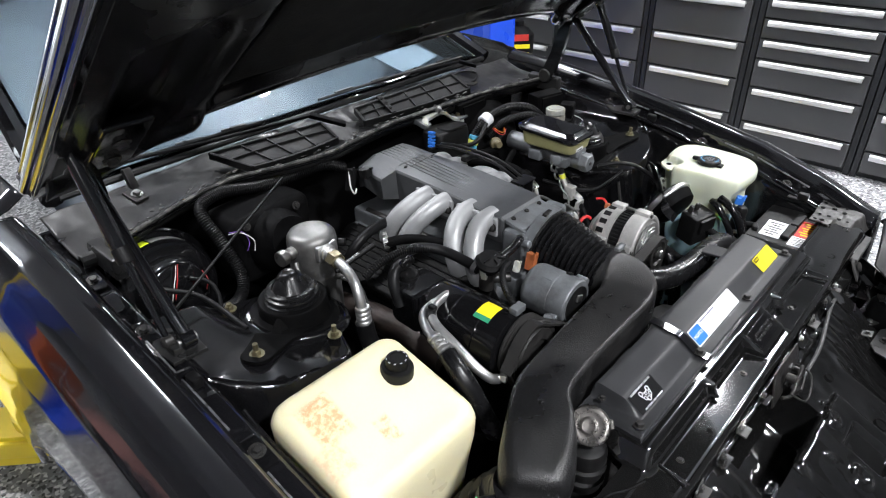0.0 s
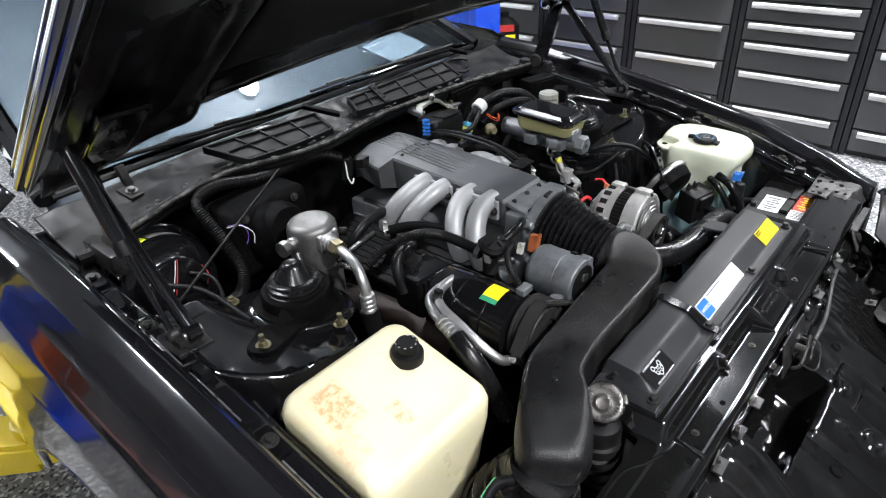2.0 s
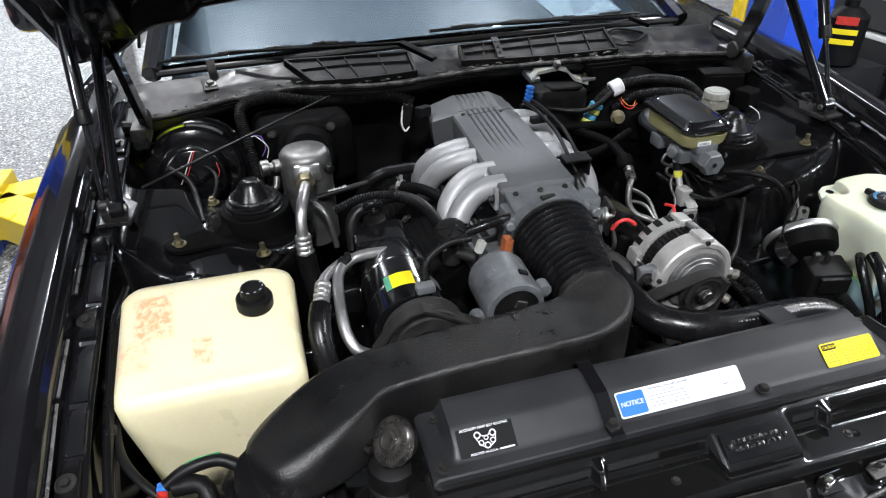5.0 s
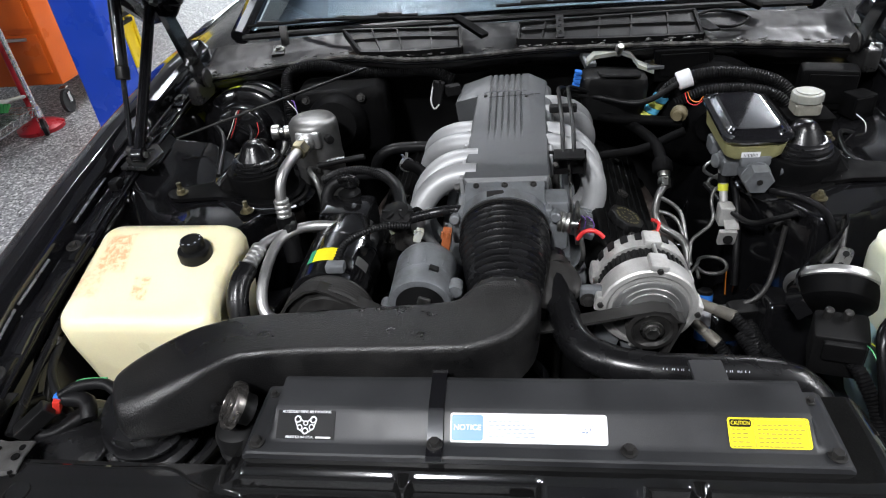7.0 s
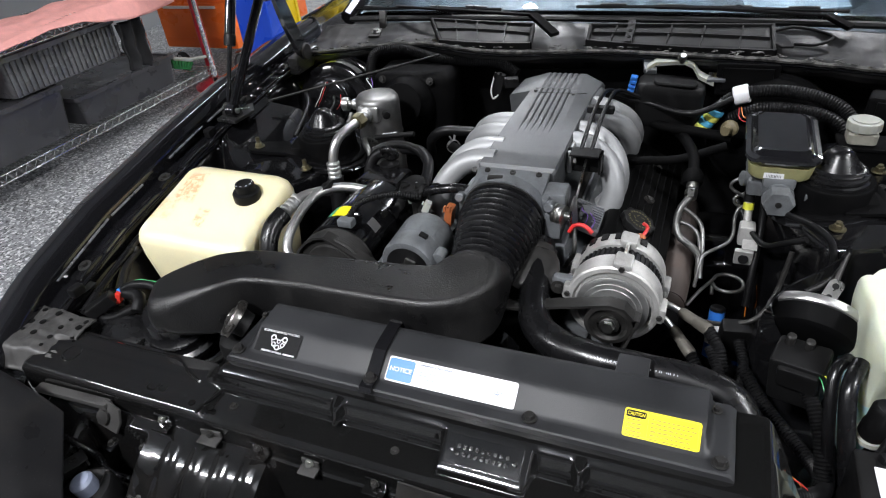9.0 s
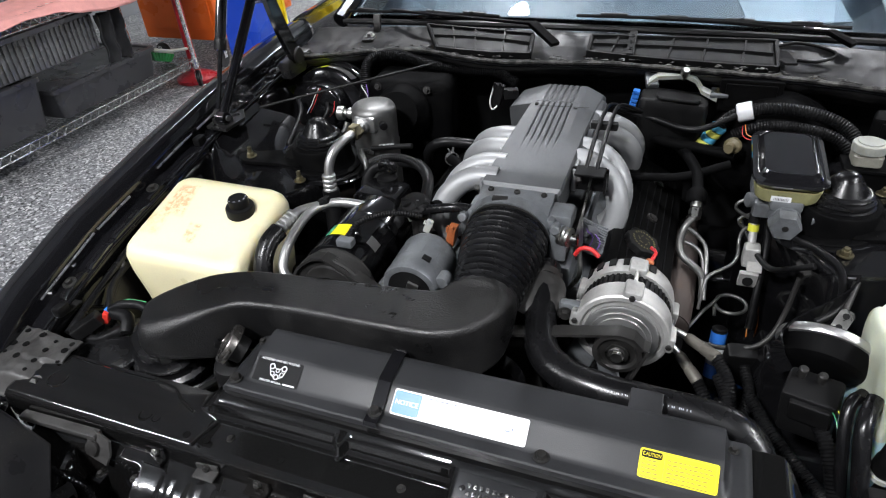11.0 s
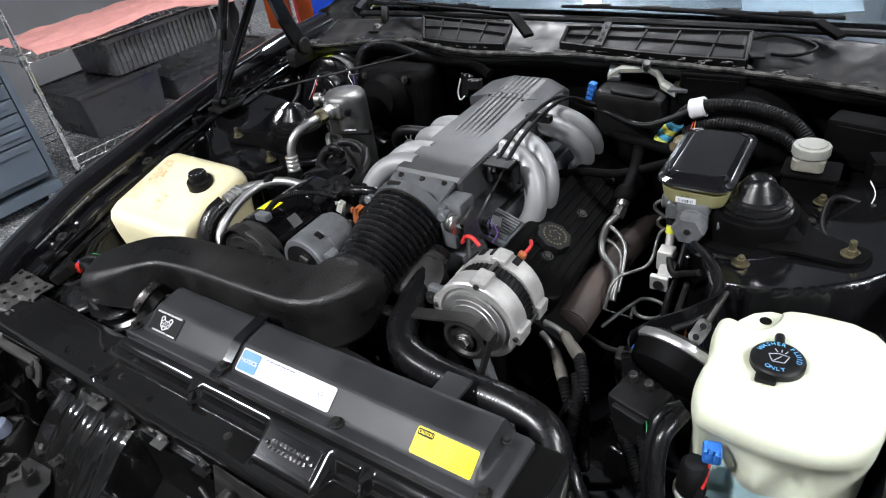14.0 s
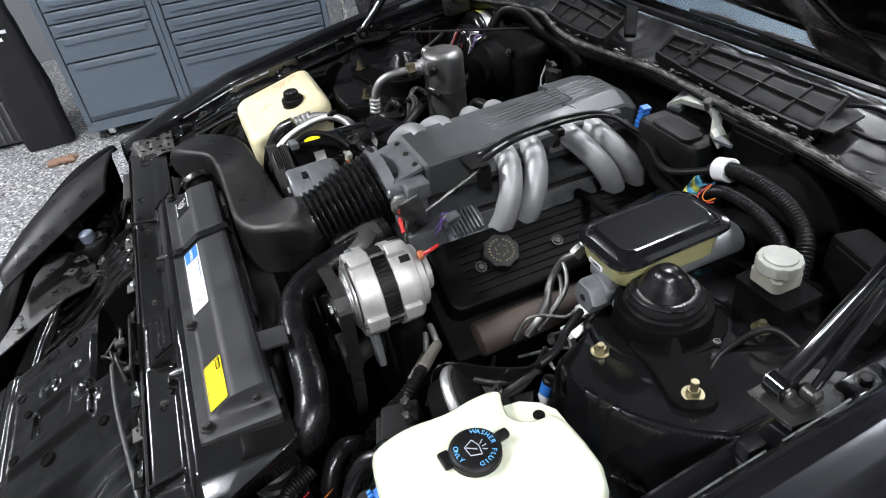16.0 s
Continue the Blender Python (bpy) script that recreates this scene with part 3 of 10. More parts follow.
def drawer_cabinet(name, label, face_x, y0, y1, z0, rows, depth, outward, carcass, front, group, handle_depth=0.022, pull=None):
    """A steel drawer cabinet; rows: heights of its drawers from the top down."""
    t = thing(name, label, "tool cabinet", group)
    top = z0 + sum(rows) + 0.03 * 2
    s = outward
    bm = bmesh.new()
    box(bm, (face_x - s * (depth / 2 + 0.02), (y0 + y1) / 2, (z0 + top) / 2 - 0.002), (depth, y1 - y0, top - z0 - 0.004), 0.004)
    part("body", bm, carcass, t)
    for ya, yb in ((y0, y0 + 0.028), (y1 - 0.028, y1)):
        bm = bmesh.new()
        box(bm, (face_x - s * 0.012, (ya + yb) / 2, (z0 + top) / 2), (0.03, yb - ya, top - z0), 0.003)
        part("side_frame", bm, carcass, t)
    z = top - 0.03
    wide = y1 - y0 - 0.07
    for h in rows:
        bm = bmesh.new()
        box(bm, (face_x - s * 0.002, (y0 + y1) / 2, z - h / 2), (0.02, wide, h - 0.008), 0.003)
        d = part("drawer", bm, front, t)
        bm = bmesh.new()
        zt = z - 0.018
        prof = [(0.008, 0.010), (0.022, 0.013), (0.028, 0.006), (0.029, -0.016), (0.023, -0.020), (0.021, -0.001), (0.008, -0.004)]
        yc, half = (y0 + y1) / 2, wide / 2 - 0.03
        skin(bm, [[Vector((face_x + s * (a + 0.001) * handle_depth / 0.022, yy, zt + b)) for a, b in prof] for yy in (yc - half, yc + half)])
        part("handle", bm, pull or handle_alu, d, "full-width drawer pull", smooth=50)
        z -= h
    return t


# dark cabinets along the east side
for ya, yb, rows in ((-0.38, 0.262, [0.114, 0.2, 0.2, 0.2, 0.204, 0.122]), (0.268, 0.902, [0.10, 0.10, 0.10, 0.105, 0.105, 0.155, 0.20, 0.145]), (0.908, 1.520, [0.22, 0.22, 0.20, 0.20, 0.17]), (1.526, 2.138, [0.22, 0.22, 0.20, 0.20, 0.17]), (2.144, 2.756, [0.22, 0.22, 0.20, 0.20, 0.17])):
    drawer_cabinet("drawer_cabinet", "dark grey steel drawer cabinet with long aluminium pulls", 2.75, ya, yb, 0.0, rows, 0.6, -1, cabinet_dark, drawer_grey, "drawer cabinets in the dark row", 0.030)

# blue-grey roller cabinets on the west side
drawer_cabinet("roller_cabinet", "blue-grey steel roller cabinet with slim folded pulls", -2.72, -0.490, 0.030, 0.115, [0.06, 0.06, 0.064, 0.128, 0.29], 0.5, 1, blue_grey, blue_grey, "roller cabinets", 0.014, blue_grey)
drawer_cabinet("roller_cabinet", "blue-grey steel roller cabinet with slim folded pulls", -2.72, 0.032, 0.90, 0.140, [0.07, 0.07, 0.068, 0.068, 0.068, 0.173], 0.5, 1, blue_grey, blue_grey, "roller cabinets", 0.014, blue_grey)
bm = bmesh.new()
box(bm, (-2.98, 0.205, 0.086), (0.50, 1.39, 0.054), 0.004)
solo("steel_plinth", bm, blue_grey, "blue-grey steel plinth under the roller cabinets", "plinth")


def caster(at, turn, r=0.045, wheel_mat=None):
    t = thing("caster", "swivel caster with a dark rubber wheel", "caster", "casters")
    m = pose(*at, 0, 0, turn)
    bm = bmesh.new()
    lathe(bm, [(r * 0.6, -0.014), (r, -0.010), (r, 0.010), (r * 0.6, 0.014)], (0, 0, r), (1, 0, 0), 24)
    bm.transform(m)
    part("wheel", bm, wheel_mat or rubber, t)
    bm = bmesh.new()
    for sx in (-1, 1):
        box(bm, (sx * 0.019, 0.01, r + 0.022), (0.003, 0.035, 0.06), 0.001)
    box(bm, (0, 0.015, 2 * r + 0.012), (0.042, 0.045, 0.006), 0.002)
    rod(bm, (-0.022, 0, r), (0.022, 0, r), 0.005)
    bm.transform(m)
    part("fork", bm, shelf_chrome, t)
    return t


for y in (-0.4, 0.1, 0.3, 0.83):
    caster((-2.80, y, 0), 20 * y, 0.024)


def wire_shelf():
    """Chrome wire shelving on casters: posts, rims with zigzag wire, deck wires."""
    t = thing("wire_shelf", "chrome wire shelving rack on casters", "shelving")
    xa, xb, ya, yb = -3.22, -2.735, 1.00, 2.70
    for x in (xa, xb):
        for y in (ya, yb):
            bm = bmesh.new()
            rod(bm, (x, y, 0.11), (x, y, 1.75), 0.0127, seg=14)
            post = part("post", bm, shelf_chrome, t)
            for z in (0.15, 0.675, 1.20):
                bm = bmesh.new()
                lathe(bm, [(0.014, -0.03), (0.020, -0.028), (0.017, 0.03), (0.013, 0.032)], (x, y, z), (0, 0, 1), 14)
                part("collar", bm, shelf_chrome, post)
    for z in (0.15, 0.675, 1.20):
        bm = bmesh.new()
        for x in (xa, xb):
            for dz in (0.020, -0.020):
                rod(bm, (x, ya, z + dz), (x, yb, z + dz), 0.0036, seg=6)
            n = 62
            for k in range(n):
                y = ya + (yb - ya) * k / n
                rod(bm, (x, y, z - 0.020 + 0.040 * (k % 2)), (x, ya + (yb - ya) * (k + 1) / n, z + 0.020 - 0.040 * (k % 2)), 0.0028, seg=5)
        for y in (ya, yb):
            for dz in (0.020, -0.020):
                rod(bm, (xa, y, z + dz), (xb, y, z + dz), 0.0036, seg=6)
        part("rim", bm, shelf_chrome, t)
        bm = bmesh.new()
        for k in range(64):
            y = ya + (yb - ya) * (k + 0.5) / 64
            rod(bm, (xa, y, z + 0.022), (xb, y, z + 0.022), 0.0018, seg=5)
        part("deck_wires", bm, shelf_chrome, t)
    return t


wire_shelf()
for y in (1.00, 2.70):
    caster((-2.735, y, 0), 35, 0.05)


def tote(name, at, s, material, label, ribs=0, taper=0.88):
    """An open-topped storage tub with a rolled rim and ribbed walls."""
    t = thing(name, label, "storage bin", "bins on the shelf")
    bm = bmesh.new()
    rings = []
    for f, z in ((taper, 0), (0.985, s[2] - 0.03), (1.0, s[2] - 0.02)):
        rings.append([Vector((at[0] + p[0] * f, at[1] + p[1] * f, at[2] + z)) for p in rounded(s[0], s[1], 0.03, 5)])
    skin(bm, rings)
    part("tub", bm, material, t)
    bm = bmesh.new()
    rings = []
    for f, z in ((1.005, s[2] - 0.024), (1.04, s[2] - 0.022), (1.04, s[2]), (0.97, s[2] + 0.002), (0.95, s[2] - 0.006), (0.5, s[2] - 0.006)):
        rings.append([Vector((at[0] + p[0] * f, at[1] + p[1] * f, at[2] + z)) for p in rounded(s[0], s[1], 0.03, 5)])
    skin(bm, rings)
    part("lid", bm, material, t)
    for k in range(ribs):
        bm = bmesh.new()
        y = at[1] + s[1] * (-0.46 + 0.92 * k / max(1, ribs - 1))
        box(bm, (at[0] + s[0] * 0.5 * (taper + 1) / 2 + 0.004, y, at[2] + s[2] * 0.45), (0.012, 0.018, s[2] * 0.86), 0.004, (0, math.degrees(math.atan(s[0] * 0.5 * (1 - taper) / s[2])), 0))
        part("rib", bm, material, t)
    return t


tote("storage_tote", (-2.99, 1.42, 0.178), (0.44, 0.50, 0.25), bin_plastic, "dark plastic tote on the lower shelf")
tote("storage_tote", (-2.98, 2.07, 0.178), (0.44, 0.72, 0.16), bin_plastic, "grey translucent tote with a lid on the lower shelf", 0, 0.93)
tote("ribbed_bin", (-3.00, 1.78, 0.431), (0.40, 0.70, 0.195), clear_bin, "smoky translucent bin with upright ribs", 22, 0.96)


def hung_cloth(name, x, y0, y1, z0, z1, material, label, drop):
    """Cloth hanging in folds over an edge."""
    bm = bmesh.new()

    def place(u, v):
        fold = 0.018 * math.sin(16 * u + 2 * v) + 0.012 * noise.noise((5 * u, 3 * v, 2.0))
        y = y0 + (y1 - y0) * u + 0.02 * noise.noise((2 * u, 3 * v, 7.0))
        end = z0 + drop * noise.noise((4 * u, 0.4, 3.0))
        return Vector((x + fold - 0.03 * (1 - v) * 0, y, z1 + (end - z1) * v))

    sheet(bm, 40, 20, place)
    return thick(solo(name, bm, material, label, "cloth", smooth=80), 0.006)


hung_cloth("black_cloth", -2.765, 2.10, 2.29, 0.335, 0.60, black_cloth, "black cloth hanging from the shelf edge", 0.03)


def draped_cloth():
    bm = bmesh.new()

    def place(u, v):
        y = 1.05 + 1.45 * u
        x = -3.15 + 0.50 * v
        z = 0.712 + 0.020 * noise.noise((3 * u, 4 * v, 1.0)) + 0.014 * noise.noise((9 * u, 12 * v, 4.0))
        if v > 0.86:
            z -= (v - 0.86) * 0.62 * (0.25 + 0.75 * smoothstep(0.45, 0.8, u)) + 0.01 * math.sin(30 * u) * (v - 0.86)
            x -= (v - 0.86) * 0.25
        return Vector((x, y, z))

    sheet(bm, 70, 40, place)
    return thick(solo("pink_towel", bm, pink_cloth, "crumpled pink towel spread on the shelf", "towel", smooth=80), 0.005)


draped_cloth()


def hand_brush():
    t = thing("hand_brush", "white and green hand brush lying on the lower shelf", "brush")
    m = pose(-2.86, 2.56, 0.20, 0, 20, 70)
    bm = bmesh.new()
    box(bm, (0.0, 0, 0.06), (0.13, 0.05, 0.022), 0.008)
    box(bm, (0.11, 0, 0.075), (0.12, 0.026, 0.018), 0.008, (0, -12, 0))
    bm.transform(m)
    part("handle", bm, milky_plastic, t, "white plastic handle")
    for k in range(7):
        bm = bmesh.new()
        box(bm, (-0.055 + 0.018 * k, 0, 0.026), (0.016, 0.05, 0.052), 0.003, (0, -24 + 8 * k, 0))
        bm.transform(m)
        part("tuft", bm, green_plastic, t, "green bristles")
    return t


hand_brush()


def hanging_bag():
    t = thing("cloth_bag", "black cloth bag with white print beside the cabinet", "bag")
    bm = bmesh.new()
    rings = []
    for k in range(12):
        f = k / 11
        w = 0.24 - 0.08 * f + 0.02 * math.sin(5 * f)
        rings.append([Vector((-2.90 + a * 0.9, -0.72 + b + 0.02 * f, 0.004 + 0.86 * f)) + Vector((0.012 * noise.noise((a * 20, b * 20, f * 6)), 0.012 * noise.noise((a * 20, b * 20, f * 6 + 9)), 0)) for a, b in rounded(0.16, w, 0.05, 6)])
    skin(bm, rings)
    part("bag", bm, black_cloth, t, smooth=70)
    bm = bmesh.new()
    for k, (w, z) in enumerate(((0.09, 0.62), (0.03, 0.585))):
        box(bm, (-2.826, -0.705, z), (0.003, w, 0.016), 0.001)
    part("print_bars", bm, white_ink, t, "white bars of print")
    return t


hanging_bag()
for z in (0.02, 0.36):
    t = thing("ribbed_tub", "grey ribbed plastic bin front on the floor beside the bag" if z < 0.1 else "grey ribbed plastic bin stacked on another", "storage bin", "bins by the cabinet")
    bm = bmesh.new()
    box(bm, (-3.12, -1.15, z + 0.125), (0.30, 0.70, 0.25), 0.012)
    part("tub", bm, bin_plastic, t)
    bm = bmesh.new()
    box(bm, (-3.12, -1.15, z + 0.264), (0.33, 0.73, 0.024), 0.006)
    part("lid", bm, bin_plastic, t)
    for k in range(18):
        bm = bmesh.new()
        box(bm, (-2.967, -1.47 + 0.0376 * k, z + 0.125), (0.012, 0.016, 0.22), 0.003)
        part("rib", bm, clear_bin, t)


def orange_cart():
    t = thing("tool_cart", "orange steel tool cart on casters", "tool cart")
    bm = bmesh.new()
    box(bm, (-3.05, 3.45, 0.62), (0.62, 0.9, 0.86), 0.012)
    part("body", bm, orange_paint, t)
    for k in range(3):
        bm = bmesh.new()
        box(bm, (-3.05, 2.993, 0.38 + 0.26 * k), (0.56, 0.012, 0.23), 0.004)
        d = part("drawer", bm, orange_paint, t)
        bm = bmesh.new()
        box(bm, (-3.05, 2.978, 0.47 + 0.26 * k), (0.44, 0.016, 0.018), 0.004)
        part("handle", bm, handle_alu, d)
    return t


orange_cart()
for y in (3.05, 3.85):
    caster((-2.80, y, 0), 10, 0.07, tyre_rubber)
    caster((-3.30, y, 0), 80, 0.07, tyre_rubber)


def jack_stand():
    t = thing("floor_jack", "red floor stand with a round base and chromed post", "floor stand")
    bm = bmesh.new()
    lathe(bm, [(0.13, 0), (0.13, 0.02), (0.08, 0.045), (0.035, 0.06), (0.03, 0.10)], (-2.84, 2.80, 0), (0, 0, 1), 28)
    part("base", bm, red_paint, t)
    bm = bmesh.new()
    rod(bm, (-2.84, 2.80, 0.08), (-2.86, 2.83, 1.1), 0.028, seg=14)
    part("post", bm, red_paint, t)
    return t


jack_stand()


def lift(side, label):
    """One side of a two-post lift: box post, rail cover with rubber bands, carriage, swing arms."""
    t = thing("car_lift", label, "car lift", "lift posts")
    px, py = (-1.85, 2.18) if side < 0 else (2.02, 2.20)
    wide, deep = (0.20, 0.14) if side < 0 else (0.24, 0.30)
    bm = bmesh.new()
    box(bm, (px, py, 0.95), (wide, deep, 1.9), 0.012)
    part("post", bm, lift_blue, t)
    bm = bmesh.new()
    box(bm, (px, py, 0.012), (0.5, 0.5, 0.024), 0.004)
    part("base_plate", bm, lift_blue, t)
    # rail cover behind the post, with an inset face
    bm = bmesh.new()
    box(bm, (px - side * 0.02, py + deep / 2 + 0.015, 1.20), (wide * 0.85, 0.03, 1.40), 0.006)
    box(bm, (px - side * 0.04, py + deep / 2 + 0.095, 1.20), (0.02, 0.13, 1.40), 0.004)
    box(bm, (px - side * 0.03, py + deep / 2 + 0.165, 1.20), (0.06, 0.02, 1.40), 0.004)
    part("rail_cover", bm, lift_yellow, t)
    for z in (0.70, 0.73, 0.76):
        bm = bmesh.new()
        box(bm, (px - side * 0.03, py + deep / 2 + 0.04, z), (wide * 0.8, 0.09, 0.022), 0.008)
        part("rubber_band", bm, rubber, t, "black rubber bumper")
    bm = bmesh.new()
    box(bm, (px - side * 0.20, py + 0.05, 0.14), (0.17, 0.34, 0.16), 0.008)
    part("carriage", bm, lift_yellow, t)
    for tx, ty in ((side * 0.84, 1.46), (side * 0.88, 2.43)):
        a, b = Vector((px - side * 0.22, py + 0.03, 0.125)), Vector((tx, ty, 0.125))
        d = (b - a)
        bm = bmesh.new()
        ang = math.degrees(math.atan2(d.y, d.x))
        box(bm, (a + b) / 2, (d.length, 0.125, 0.11), 0.008, (0, 0, ang))
        box(bm, a.lerp(b, 0.30) + Vector((0, 0, 0.006)), (d.length * 0.52, 0.15, 0.122), 0.010, (0, 0, ang))
        arm = part("swing_arm", bm, lift_yellow, t)
        bm = bmesh.new()
        box(bm, a.lerp(b, 0.98) + Vector((0, 0, 0.012)), (0.20, 0.15, 0.06), 0.012, (0, 0, ang))
        lathe(bm, [(0.055, 0), (0.055, 0.05), (0.045, 0.055)], b + Vector((0, 0, 0.04)), (0, 0, 1), 24)
        part("lift_pad", bm, lift_yellow, arm)
    return t


lift(-1, "blue two-post lift column with yellow carriage and swing arms")
lift(1, "blue lift column with yellow carriage and arms beside the cabinets")
bm = bmesh.new()
lathe(bm, [(0.09, 0), (0.10, 0.01), (0.10, 0.24), (0.06, 0.28), (0.035, 0.29), (0.035, 0.32)], (2.46, 2.26, 0.28), (0, 0, 1), 28)
jug = thing("oil_drum", "dark printed jug with a yellow and white label", "jug")
part("drum", bm, black_label, jug)
bm = bmesh.new()
for k, (w, zz, mm) in enumerate(((0.12, 0.93, yellow_label), (0.11, 0.88, yellow_label))):
    box(bm, (2.39, 2.19, zz - 0.47), (0.006, w, 0.026), 0.001, (0, 0, 45))
part("label_bars", bm, yellow_label, jug, "yellow bars of print")
bm = bmesh.new()
box(bm, (2.388, 2.188, 0.515), (0.006, 0.10, 0.04), 0.001, (0, 0, 45))
part("label_panel", bm, red_plastic, jug, "red and white panel")
bm = bmesh.new()
box(bm, (2.50, 2.30, 0.138), (0.34, 0.34, 0.276), 0.006)
solo("workbench_stand", bm, cabinet_dark, "dark steel stand that holds the jug", "stand")

bm = bmesh.new()
for k in range(7):
    box(bm, (-2.58 + 0.03 * math.sin(3 * k), -0.70 + 0.018 * k, 0.012 + 0.003 * (k % 2)), (0.06, 0.03, 0.022), 0.009, (5 * k, 4 * k, 24 * k))
solo("work_glove", bm, brown_leather, "crumpled brown work glove on the floor", "glove")

# ---- the car's body ----
C = -0.028  # its centre line
YF = [-0.60, -0.40, -0.20, -0.02, 0.20, 0.446, 0.63, 0.87, 1.20, 2.2]
ZF = [0.560, 0.630, 0.700, 0.756, 0.827, 0.876, 0.906, 0.935, 0.950, 0.955]


def fender_top(y):
    return float(np.interp(y, YF, ZF))


car = thing("car", "glossy black car with its hood open, dust in the bay", "car")
HALF = 0.755  # from the centre line to the fender's crown


def arch_z(y):
    """Top of the wheel's arch."""
    return 0.325 + math.sqrt(max(0.0, 0.365 ** 2 - (y - 0.60) ** 2)) if abs(y - 0.60) < 0.365 else 0.0


def fender(side):
    bm = bmesh.new()
    prof = [(-0.056, -0.052), (-0.020, -0.050), (-0.018, -0.020), (-0.008, -0.005), (0.0, 0.0), (0.018, 0.001), (0.046, -0.008), (0.074, -0.030), (0.102, -0.072), (0.124, -0.14), (0.138, -0.23), (0.142, -0.33), (0.134, -0.46)]

    def place(u, v):
        y = -0.105 + 1.145 * v
        f = u * (len(prof) - 1)
        i = min(int(f), len(prof) - 2)
        d = prof[i][0] + (prof[i + 1][0] - prof[i][0]) * (f - i)
        dz = prof[i][1] + (prof[i + 1][1] - prof[i][1]) * (f - i)
        floor_z = max(fender_top(y) - 0.46, arch_z(y))
        if dz < -0.072:
            dz = -0.072 + (dz + 0.072) * (fender_top(y) - 0.072 - floor_z) / 0.388
            d = float(np.interp(-dz, [-q[1] for q in prof[8:]], [q[0] for q in prof[8:]]))
        narrow = 0.030 * smoothstep(0.06, -0.105, y)
        return Vector((C + side * (HALF + d - narrow), y, fender_top(y) + dz))

    sheet(bm, 56, 110, place)
    ob = part("fender", bm, body_paint, car, "glossy black front fender", smooth=60)
    thick(ob, 0.004)
    bm = bmesh.new()
    arc = [0.255 + 0.69 * k / 40 for k in range(41)]
    tube(bm, [place(1.0, (y + 0.105) / 1.145) - Vector((side * 0.006, 0, 0)) for y in arc], 0.0065, seg=8)
    part("arch_lip", bm, body_paint, ob)
    # flange rail: long pressed plates, short bolted plates between them, a pale strip in the slot painted as the edge's
    # highlight
    def rail(y0, y1, d0, d1, up):
        q = bmesh.new()
        rings = []
        for k in range(9):
            y = y0 + (y1 - y0) * k / 8
            sink = 0.0025 if k in (0, 8) else 0.0
            z = fender_top(y) - 0.051
            rings.append([Vector((C + side * (HALF + d), y, z + e)) for d, e in ((d0, -0.001), (d0 + 0.001, up - sink), (d0 + 0.003, up + 0.0012 - sink), (d1 - 0.003, up + 0.0012 - sink), (d1 - 0.001, up - sink), (d1, -0.001))])
        skin(q, rings)
        return q

    for y0, y1 in ((-0.03, 0.075), (0.145, 0.205), (0.215, 0.305), (0.385, 0.475), (0.49, 0.60), (0.70, 0.77)):
        part("flange_plate", rail(y0, y1, -0.052, -0.024, 0.003), body_paint, ob)
    for y in (-0.06, 0.11, 0.345, 0.64, 0.81):
        part("bolt_plate", rail(y - 0.028, y + 0.028, -0.050, -0.022, 0.006), bay_paint, ob)
        bm = bmesh.new()
        z = fender_top(y) - 0.0440
        lathe(bm, [(0.0125, 0.0), (0.0120, 0.0015), (0.0095, 0.0015), (0.0090, 0.0008), (0.0, 0.0008)], (C + side * (HALF - 0.035), y, z), (0, -0.28, 1), 22)
        hexbolt(bm, (C + side * (HALF - 0.035), y, z + 0.0005), (0, -0.28, 1), 0.0062, 0.006)
        part("bolt", bm, dark_steel, ob)
    for y0, y1 in ((0.06, 0.20), (0.21, 0.30), (0.385, 0.50), (0.52, 0.60)):
        bm = bmesh.new()
        tube(bm, [(C + side * (HALF - 0.0215), y, fender_top(y) - 0.030) for y in (y0, (y0 + y1) / 2, y1)], 0.0022, seg=8)
        part("edge_strip", bm, edge_glint, ob, "pale strip that paints the light on the fender's edge")
    return ob


def door(side):
    bm = bmesh.new()
    prof = [(-0.03, 0.03), (0.0, 0.012), (0.035, 0.002), (0.074, -0.030), (0.104, -0.078), (0.128, -0.17), (0.138, -0.33), (0.120, -0.55)]

    def place(u, v):
        y = 1.047 + 1.1 * v
        f = u * (len(prof) - 1)
        i = min(int(f), len(prof) - 2)
        d = prof[i][0] + (prof[i + 1][0] - prof[i][0]) * (f - i)
        dz = prof[i][1] + (prof[i + 1][1] - prof[i][1]) * (f - i)
        return Vector((C + side * (HALF + d), y, fender_top(y) + dz))

    sheet(bm, 28, 20, place)
    ob = thick(part("door", bm, body_paint, car, "glossy black door", smooth=60), 0.004)
    bm = bmesh.new()
    box(bm, (C + side * 0.93, 1.42, 1.03), (0.17, 0.09, 0.11), 0.035, (0, 0, side * -14), 4)
    part("door_mirror", bm, body_paint, ob, "glossy black door mirror")


